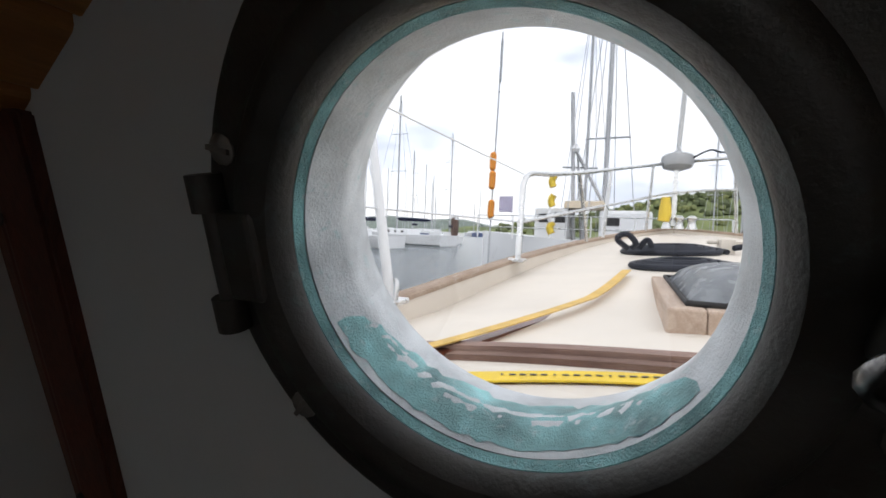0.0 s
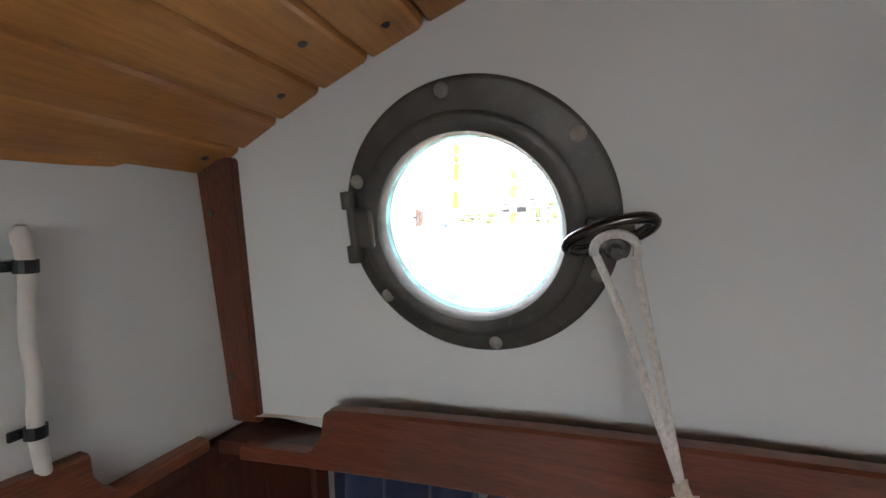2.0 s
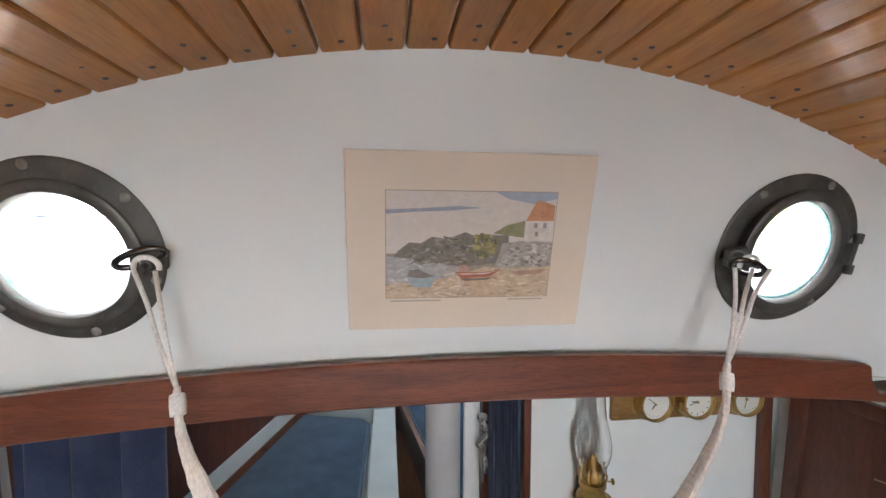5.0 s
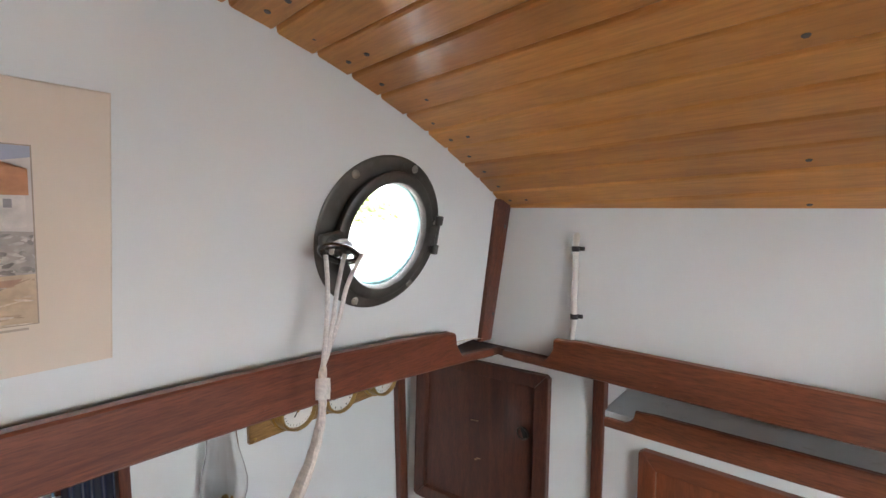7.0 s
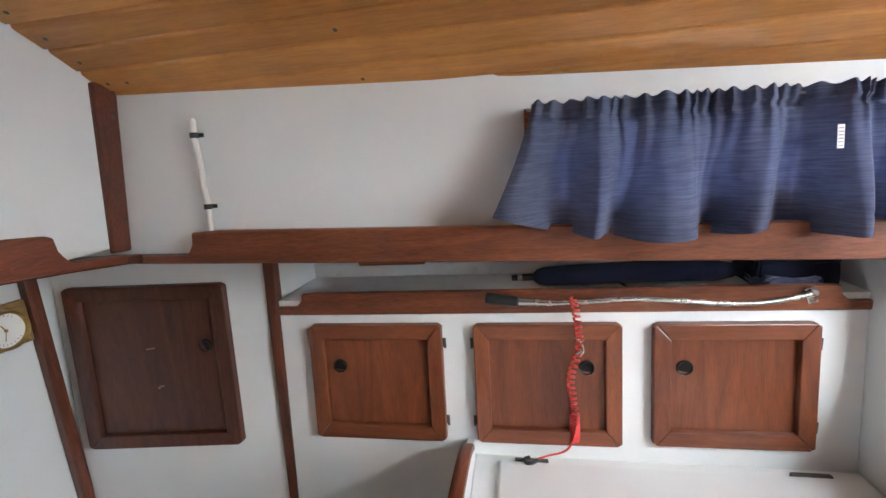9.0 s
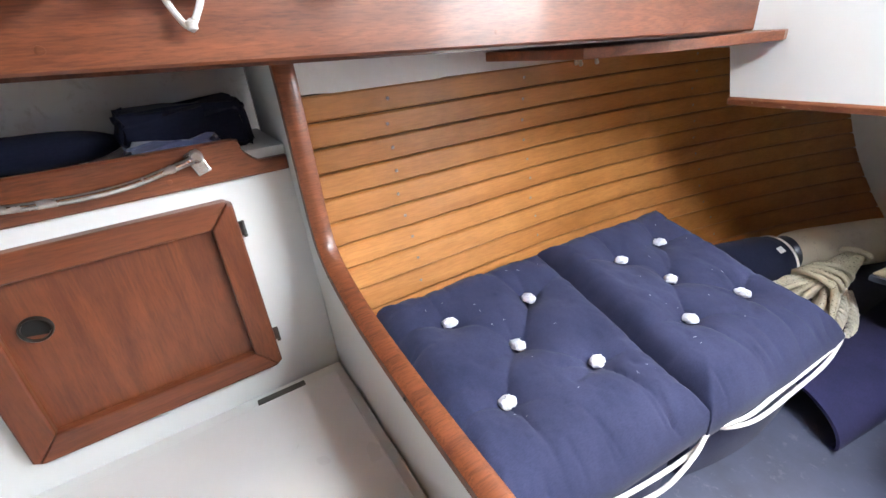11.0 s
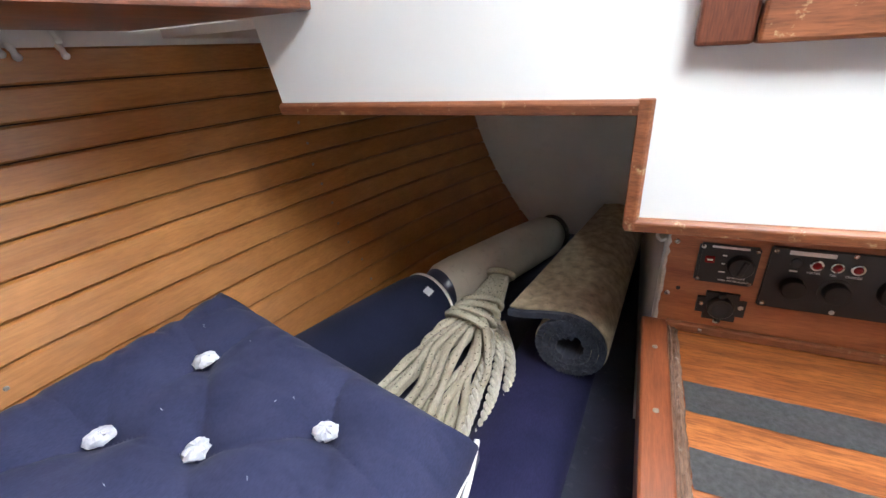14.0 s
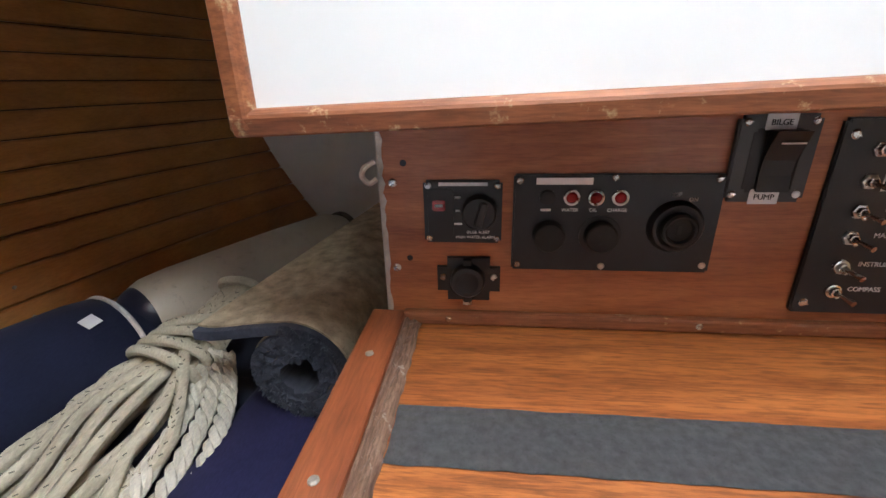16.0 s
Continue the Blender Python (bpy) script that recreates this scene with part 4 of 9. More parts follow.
    for k, (x, z) in enumerate(((0.088, 0.026), (0.101, 0.026), (0.09, 0.014))):
        flat("house_window", [(x, z), (x + 0.005, z), (x + 0.005, z + 0.007), (x, z + 0.007)], (0.25, 0.24, 0.26), 0.002, "grey cottage window")
    r = random.Random(21)

    def dabs(label, tones, count, inside, rx, rz, lift):
        """Overlapping brush dabs in several tones, kept to one part of the picture."""
        k = 0
        for n_tone, col in enumerate(tones):
            col = tuple(0.90 * c + 0.10 * p for c, p in zip(col, (0.70, 0.62, 0.52)))
            bm = bmesh.new()
            made = 0
            while made < count:
                x, z = r.uniform(-w, w), r.uniform(-h, h)
                if not inside(x, z):
                    continue
                made, k = made + 1, k + 1
                a, lx, lz = r.uniform(-0.5, 0.5), r.uniform(*rx), r.uniform(*rz)
                lx, lz = min(lx, w - abs(x)), min(lz, h - abs(z))
                ring = []
                for q in range(9):
                    an, jag = 2 * math.pi * q / 9, r.uniform(0.6, 1.0)
                    p, o = lx * jag * math.cos(an), lz * jag * math.sin(an)
                    ring.append(bm.verts.new(put(max(-w, min(w, x + p * math.cos(a) - o * math.sin(a))), max(-h, min(h, z + p * math.sin(a) + o * math.cos(a))) + cz, 0.0122 + lift + k * 4e-6)))
                bm.faces.new(ring)
            part("brushwork", bm, paint("wash_%s_%d" % (label.split()[0], n_tone), col, 0.85, 0.05 if label.startswith("sky") else 0.25, 120, 0.1), t, label, kind="stuff")

    def ridge(x):
        return float(np.interp(x, [-0.09, -0.075, -0.045, -0.02, 0.0, 0.03], [-0.012, 0.000, 0.012, 0.014, 0.010, 0.012]))
    dabs("sky brush washes", ((0.625, 0.580, 0.545), (0.605, 0.570, 0.55), (0.635, 0.588, 0.545)), 16, lambda x, z: z > 0.03 and x < 0.07, (0.012, 0.034), (0.002, 0.006), 0.00035)
    dabs("sea brush washes", ((0.42, 0.43, 0.45), (0.50, 0.50, 0.50)), 22, lambda x, z: x < -0.02 and -0.05 < z < -0.014, (0.006, 0.016), (0.0008, 0.002), 0.00065)
    dabs("sand brush washes", ((0.58, 0.47, 0.35), (0.46, 0.34, 0.23), (0.62, 0.53, 0.43)), 34, lambda x, z: z < -0.034 - 0.018 * (x < -0.03), (0.006, 0.02), (0.0008, 0.0024), 0.0009)
    dabs("rock brush dabs", ((0.105, 0.105, 0.10), (0.20, 0.195, 0.185), (0.29, 0.28, 0.26), (0.15, 0.155, 0.10)), 42, lambda x, z: -0.09 < x < 0.03 and -0.024 < z < ridge(x), (0.002, 0.007), (0.0010, 0.003), 0.0014)
    dabs("bush brush dabs", ((0.22, 0.20, 0.06), (0.13, 0.13, 0.05), (0.30, 0.26, 0.10)), 16, lambda x, z: 0.004 < x < 0.036 and -0.018 < z < 0.016, (0.002, 0.006), (0.002, 0.005), 0.0019)
    dabs("quay brush dabs", ((0.48, 0.45, 0.42), (0.30, 0.285, 0.27), (0.56, 0.53, 0.49), (0.22, 0.21, 0.20)), 24, lambda x, z: x > 0.042 and -0.028 < z < 0.004, (0.002, 0.007), (0.001, 0.003), 0.0022)
    flat("red_boat", [(-0.022, -0.036), (-0.012, -0.046), (0.03, -0.043), (0.045, -0.032), (0.02, -0.037)], (0.36, 0.08, 0.045), 0.0031, "red painted boat")
    flat("red_boat_cabin", [(-0.016, -0.036), (-0.016, -0.026), (-0.004, -0.026), (-0.003, -0.037)], (0.40, 0.22, 0.18), 0.0033, "boat wheelhouse")
    flat("blue_boat", [(-0.09, -0.042), (-0.08, -0.058), (-0.055, -0.058), (-0.048, -0.042), (-0.07, -0.046)], (0.28, 0.38, 0.46), 0.0031, "pale blue rowing boat")
    flat("far_boat", [(0.06, -0.036), (0.07, -0.042), (0.104, -0.039), (0.11, -0.033)], (0.38, 0.22, 0.15), 0.0031, "small brown boat")
    flat("boat_trim", [(-0.020, -0.0385), (-0.010, -0.0400), (0.022, -0.0395), (0.040, -0.0345), (0.020, -0.0375)], (0.60, 0.52, 0.46), 0.0036, "pale boat trim")
    flat("boat_shadow", [(-0.016, -0.0455), (-0.006, -0.0495), (0.026, -0.048), (0.034, -0.044), (0.02, -0.0455)], (0.14, 0.11, 0.09), 0.0029, "dark wash below the boat")
    flat("boat_cover", [(-0.089, -0.042), (-0.086, -0.033), (-0.074, -0.031), (-0.062, -0.037), (-0.050, -0.042), (-0.07, -0.045)], (0.16, 0.15, 0.15), 0.0034, "dark boat cover")
    for x0, x1 in ((-0.112, -0.04), (0.06, 0.112)):
        bm = prism(bmesh.new(), [(x0, -h - 0.0065), (x1, -h - 0.0065), (x1, -h - 0.0045), (x0, -h - 0.0045)], put, 0.0121, 0.0124)
        part("caption_bar", bm, paint("caption_grey", (0.42, 0.37, 0.31), 0.8) if x0 < 0 else bpy.data.materials["caption_grey"], t, "unreadable caption")


picture()


# ---------- white cable tails ----------
def cable_tail(s):
    y = -0.012
    t = thing("cable_conduit", (CX + s * side_u(y, 1.1), y, 1.09), "white cable clipped to the cabin side with black clips", "cable", "cable tails")

    def at(z, dy=0.0, off=0.010):
        return Vector((CX + s * (side_u(y, z) - off), y + dy, z))
    bm = bmesh.new()
    tube(bm, smooth_path([at(1.06, 0.02), at(1.10, 0.016), at(1.16, 0.006), at(1.20, 0.004), at(1.24, -0.002), at(1.285, -0.004), at(1.312, -0.008)], 6), 0.0057, 12)
    part("sheath", bm, CABLE_W, t, "", True)
    bm = bmesh.new()
    tube(bm, [at(1.308, -0.0075), at(1.317, -0.009), at(1.322, -0.0095)], [0.0063, 0.0063, 0.0034], 12)
    part("end_cap", bm, CABLE_W, t, "", True)
    for z, dy in ((1.292, -0.005), (1.158, 0.006)):
        bm = bmesh.new()
        c = at(z, dy)
        tube(bm, [c + Vector((0, 0, -0.005)), c + Vector((0, 0, 0.005))], 0.0076, 14)
        slab(bm, frame_at(at(z, dy - 0.010, 0.002), (0, -s, 0), (0, 0, 1)), 0.010, 0.008, 0.004, 0.001)
        screw(bm, frame_at(at(z, dy - 0.012, 0.006), (0, -s, 0), (0, 0, 1)), 0.0028)
        part("clip", bm, BLACK, t, "black cable clip")


cable_tail(1)
cable_tail(-1)


# ---------- window curtain ----------
def curtain(s):
    y0, y1 = -1.622, -0.632
    t = thing("curtain", (CX + s * 0.90, (y0 + y1) / 2, 1.06), "blue slub cotton curtain gathered on a wire", "curtain", "window curtains")
    bm = bmesh.new()
    rng = random.Random(11)
    nu, nv = 460, 36
    zt = 1.298
    hem_q = [0, 0.06, 0.14, 0.24, 0.34, 0.40, 0.45, 0.49, 0.53, 0.62, 0.70, 0.78, 0.86, 0.93, 1.0]
    hem_z = [1.116, 1.085, 1.068, 1.062, 1.072, 1.084, 1.056, 1.060, 1.078, 1.074, 1.070, 1.074, 1.068, 1.072, 1.072]
    # ridges (+) and valleys (-) of the hanging folds, from the forward end aft
    fold_q = [0.0, 0.02, 0.065, 0.105, 0.145, 0.225, 0.285, 0.35, 0.415, 0.435, 0.48, 0.525, 0.60, 0.685, 0.78, 0.845, 0.86, 0.90, 0.935, 0.965, 1.0]
    fold_d = [0.3, 0.5, -0.9, 0.8, -0.5, 0.8, -0.6, 0.9, -1.0, -0.8, 1.25, -0.7, 0.7, -0.7, 0.8, -1.0, 0.3, 0.6, -0.2, 0.7, 0.1]
    ruff = [0.0]
    while ruff[-1] < 1.0:
        ruff.append(ruff[-1] + rng.uniform(0.007, 0.017))
    ruff_d = [(1 if k % 2 else -1) * rng.uniform(0.5, 1.2) for k in range(len(ruff))]

    def wave_at(xs, ds, q):
        k = max(0, min(len(xs) - 2, sum(1 for x in xs if x <= q) - 1))
        f = (q - xs[k]) / (xs[k + 1] - xs[k])
        f = 0.5 - 0.5 * math.cos(math.pi * min(1.0, max(0.0, f)))
        return ds[k] + (ds[k + 1] - ds[k]) * f
    rows = []
    for j in range(nv + 1):
        v = j / nv
        row = []
        for i in range(nu + 1):
            q = i / nu
            flare = 0.070 * v ** 1.3 * max(0.0, 1 - q * 7) - 0.055 * v * max(0.0, (q - 0.85) / 0.15)
            big = wave_at(fold_q, fold_d, q + 0.012 * math.sin(v * 2.6 + q * 31) * v)
            head = wave_at(ruff, ruff_d, q + 0.004 * math.sin(v * 9 + q * 50))
            sway = 0.010 * v * math.sin(q * 43 + 1.0) + 0.004 * head * math.exp(-5 * v)
            y = y1 + (y0 - y1) * q + flare + sway * min(1.0, q * 8, (1 - q) * 8)
            zb = float(np.interp(q, hem_q, hem_z)) + 0.003 * math.sin(q * 57)
            z = zt - 0.010 * q + (zb - zt + 0.010 * q) * v + (0.0026 * head if v < 0.06 else 0)
            depth = 0.042 + 0.030 * v + big * (0.008 + 0.036 * v ** 0.6) + head * (0.0085 * math.exp(-5.0 * v) + 0.0010 * math.exp(-2.0 * v))
            depth -= 0.009 * math.exp(-((v - 0.125) / 0.022) ** 2) + 0.0025 * math.exp(-((v - 0.87) / 0.012) ** 2)
            row.append(bm.verts.new((CX + s * (side_u(y, z) - max(0.012, depth)), y, z)))
        rows.append(row)
    for a, b in zip(rows, rows[1:]):
        for i in range(nu):
            bm.faces.new((a[i], a[i + 1], b[i + 1], b[i]))
    bmesh.ops.solidify(bm, geom=bm.faces[:], thickness=0.0012)
    part("drape", bm, CURTAIN, t, "", True)
    bm = bmesh.new()
    pts = [Vector((CX + s * (side_u(y, 1.288) - 0.022), y, 1.288 - 0.012 * (y1 - y) / (y1 - y0))) for y in (y1 + 0.008, y1 - 0.3, y1 - 0.7, y0 - 0.01)]
    tube(bm, pts, 0.0022, 8)
    part("wire", bm, STEEL, t, "steel curtain wire", True)
    for y in (y1 + 0.006, y0 - 0.008):
        bm = bmesh.new()
        lathe(bm, [(0.004, 0), (0.004, 0.018), (0.0025, 0.022), (0, 0.023)], frame_at((CX + s * side_u(y, 1.288), y, 1.288 - (0.012 if y < -1 else 0)), (0, -s, 0), (0, 0, 1)), 12)
        part("hook", bm, BRONZE, t, "small curtain hook")
    bm = bmesh.new()
    m = frame_at((CX + s * (side_u(-1.068, 1.212) - 0.098), -1.068, 1.212), (0, -s, 0), (0.1, -0.22, 1))
    slab(bm, m, 0.009, 0.034, 0.0008)
    tag = part("care_label", bm, LABEL, t, "white sewn care label")
    bm = bmesh.new()
    for k in range(6):
        slab(bm, m @ Matrix.Translation((0, -0.013 + 0.0050 * k, 0.0009)), 0.006, 0.0016, 0.0003)
    part("print_bar", bm, paint("label_print", (0.32, 0.30, 0.28), 0.7) if s > 0 else bpy.data.materials["label_print"], tag)


curtain(1)
curtain(-1)

# small cord tail on the rail below the curtain
t = thing("cord_tail", (0.942, -1.235, 1.045), "short knotted white cord on the side rail", "cord")
bm = bmesh.new()
tube(bm, smooth_path([(0.938, -1.222, 1.066), (0.934, -1.228, 1.050), (0.930, -1.236, 1.040), (0.933, -1.248, 1.056), (0.937, -1.253, 1.066)], 5), 0.003, 8)
part("cord", bm, ROPE_WHITE, t, "", True)
bm = lathe(bmesh.new(), [(0, -0.006), (0.005, -0.003), (0.005, 0.003), (0, 0.006)], Matrix.Translation((0.930, -1.237, 1.041)), 10)
part("knot", bm, ROPE_WHITE, t, "", True)


# ---------- barometer, clock and hygrometer on their board ----------
def gauge_board():
    t = thing("gauge_board", (0.755, BY - 0.02, 0.83), "varnished board with three round brass instruments", "instruments")
    bm = boxed(0.527, 0.976, BY - 0.016, BY - 0.001, 0.842, 0.950, 0.003)
    part("backboard", bm, wood("honey_board", (0.22, 0.12, 0.035), (0.36, 0.21, 0.07), "x"), t)
    for k, x in enumerate((0.632, 0.755, 0.902)):
        m = frame_at((x, BY - 0.016, 0.897), (1, 0, 0), (0, 0, 1))
        case = part("case", lathe(bmesh.new(), [(0.055, 0), (0.055, 0.006), (0.050, 0.009), (0.0475, 0.034), (0.046, 0.040), (0.0425, 0.0425), (0.040, 0.040), (0.040, 0.030)], m, 44), BRASS, t, "polished brass case", True)
        part("dial", lathe(bmesh.new(), [(0, 0.0305), (0.0405, 0.0305)], m, 36), DIAL, case, "white dial")
        bm = bmesh.new()
        for j in range(12 if k == 1 else 20):
            a = 2 * math.pi * j / (12 if k == 1 else 26) + (0 if k == 1 else -0.6)
            slab(bm, m @ Matrix.Rotation(a, 4, "Z") @ Matrix.Translation((0, 0.034, 0.0307)), 0.0018 if k == 1 else 0.0009, 0.006 if k == 1 else 0.004, 0.0003)
        part("scale_marks", bm, INK_BLACK, case, "black scale marks")
        for ang, ln, wd in ((0.9 + k, 0.028, 0.0016), (2.5 - k, 0.019, 0.0028)):
            bm = bmesh.new()
            slab(bm, m @ Matrix.Rotation(ang, 4, "Z") @ Matrix.Translation((0, ln * 0.38, 0.0318)), wd, ln, 0.0006)
            part("needle", bm, INK_BLACK if k < 2 else BRASS, case)
        part("hub", lathe(bmesh.new(), [(0.0035, 0.031), (0.0035, 0.034), (0, 0.035)], m, 14), BRASS, case)
        if k:
            bm = bmesh.new()
            slab(bm, m @ Matrix.Translation((-0.054, -0.006, 0.028)), 0.012, 0.018, 0.012, 0.003)
            part("bezel_hinge", bm, BRASS, case)
    for x, z in ((0.54, 0.852), (0.54, 0.94), (0.965, 0.852), (0.695, 0.852)):
        bm = bmesh.new()
        screw(bm, frame_at((x, BY - 0.016, z), (1, 0, 0), (0, 0, 1)), 0.004)
        part("screw", bm, BRASS, t)


gauge_board()


# ---------- gimballed oil lamp on the bulkhead ----------
def oil_lamp():
    x, y = 0.452, BY - 0.062
    t = thing("oil_lamp", (x, y, 0.60), "brass oil lamp with a clear glass chimney on a wall bracket", "lamp")
    m = Matrix.Translation((x, y, 0))
    bm = lathe(bmesh.new(), [(0, 0.60), (0.030, 0.602), (0.040, 0.622), (0.043, 0.650), (0.040, 0.672), (0.028, 0.688), (0.022, 0.694)], m, 32)
    part("font", bm, BRASS, t, "brass oil font", True)
    bm = lathe(bmesh.new(), [(0.022, 0.694), (0.034, 0.700), (0.034, 0.712), (0.026, 0.716), (0.029, 0.730), (0.024, 0.750), (0.010, 0.764), (0.006, 0.780), (0.0, 0.780)], m, 32)
    part("burner", bm, BRASS, t, "dark brass burner", True)
    bm = bmesh.new()
    for k in range(8):
        a = 2 * math.pi * k / 8
        d = Vector((math.cos(a), math.sin(a), 0))
        c = Vector((x, y, 0.716))
        tube(bm, smooth_path([c + d * 0.030, c + d * 0.036 + Vector((0, 0, 0.015)), c + d * 0.030 + Vector((0, 0, 0.034)), c + d * 0.034 + Vector((0, 0, 0.042))], 4), 0.0026, 6)
    part("gallery", bm, BRASS, t, "brass prongs holding the chimney", True)
    bm = bmesh.new()
    prof = [(0.026, 0.722), (0.034, 0.748), (0.0445, 0.785), (0.046, 0.810), (0.040, 0.842), (0.031, 0.880), (0.027, 0.930), (0.0265, 0.965)]
    lathe(bm, prof + [(r - 0.0015, z) for r, z in prof[::-1]], m, 40, True)
    part("chimney", bm, GLASS, t, "clear glass chimney", True)
    bm = bmesh.new()
    tube(bm, [(x + 0.032, y, 0.706), (x + 0.052, y - 0.004, 0.706)], 0.002, 8)
    lathe(bm, [(0.008, 0), (0.008, 0.003), (0, 0.003)], frame_at((x + 0.052, y - 0.004, 0.706), (0, 1, 0), (0, 0, 1)), 14)
    part("wick_knob", bm, BRASS, t)
    bm = bmesh.new()
    ring = [Vector((x + 0.049 * math.cos(a), y + 0.049 * math.sin(a), 0.662)) for a in (2 * math.pi * k / 28 for k in range(28))]
    tube(bm, ring, 0.003, 8, True)
    tube(bm, [(x, BY - 0.004, 0.662), (x, y + 0.046, 0.662)], 0.004, 10)
    slab(bm, frame_at((x, BY - 0.0005, 0.662), (1, 0, 0), (0, 0, 1)), 0.03, 0.06, 0.004, 0.001)
    part("bracket", bm, BRASS, t, "brass gimbal bracket", True)


oil_lamp()


# ---------- shelf things, rod and lanyard ----------
def shelf_bag():
    t = thing("umbrella", (1.235, -0.85, 0.884), "rolled black umbrella lying on the shelf", "umbrella")
    bm = bmesh.new()
    tube(bm, smooth_path([(1.225, -0.640, 0.910), (1.225, -0.70, 0.912), (1.23, -0.86, 0.916), (1.235, -1.02, 0.916), (1.24, -1.13, 0.914)], 6), [0.010, 0.016, 0.020, 0.022, 0.024, 0.025, 0.025, 0.026, 0.026, 0.026, 0.026, 0.027, 0.027, 0.027, 0.027, 0.027, 0.026, 0.026, 0.025, 0.025, 0.024, 0.022, 0.018, 0.012, 0.006], 14)
    part("canopy", bm, NAVY_DARK, t, "folded black canopy", True)
    bm = bmesh.new()
    tube(bm, [(1.225, -0.648, 0.910), (1.225, -0.610, 0.909), (1.225, -0.585, 0.908)], [0.009, 0.009, 0.0075], 14)
    part("handle", bm, BLACK, t, "black handle", True)
    bm = bmesh.new()
    tube(bm, [(1.225, -0.612, 0.909), (1.225, -0.600, 0.9085)], 0.0098, 14)
    part("ferrule", bm, STEEL, t, "steel ferrule", True)
    bm = bmesh.new()
    tube(bm, smooth_path([(1.20, -0.84, 0.90), (1.165, -0.88, 0.888), (1.16, -0.96, 0.888), (1.185, -1.03, 0.888)], 6), 0.003, 8)
    part("strap", bm, BLACK, t, "black wrist strap", True)
    t = thing("folded_cloth", (1.225, -1.21, 0.884), "dark blue and pale blue folded cloth on the shelf", "cloth")
    rng = random.Random(4)
    for k, (mt, y0, y1, z1) in enumerate(((NAVY_DARK, -1.30, -1.13, 0.955), (CURTAIN_D, -1.25, -1.13, 0.915))):
        bm = boxed(1.15 + 0.035 * (1 - k), 1.30 - 0.06 * k, y0, y1, 0.8845, z1 - 0.0 * k, 0.012)
        bmesh.ops.subdivide_edges(bm, edges=bm.edges[:], cuts=2, use_grid_fill=True)
        for v in bm.verts:
            if v.co.z > 0.89:
                v.co += Vector((rng.uniform(-0.004, 0.004), rng.uniform(-0.004, 0.004), rng.uniform(-0.008, 0.005)))
        part("fold", bm, mt, t, "", True)
    bm = boxed(1.145, 1.17, -1.235, -1.165, 0.8845, 0.902, 0.005)
    part("fold", bm, paint("pale_blue_cloth", (0.33, 0.38, 0.55), 0.9, 0.1, 30, 0.4), t, "pale blue fold", True)
    t = thing("wooden_block", (1.28, -0.26, 0.940), "brown wooden block under the deck edge behind the shelf", "block")
    part("block", boxed(1.262, 1.296, -0.35, -0.16, 0.940, 1.0415, 0.003), MAHOG_Y, t)


shelf_bag()


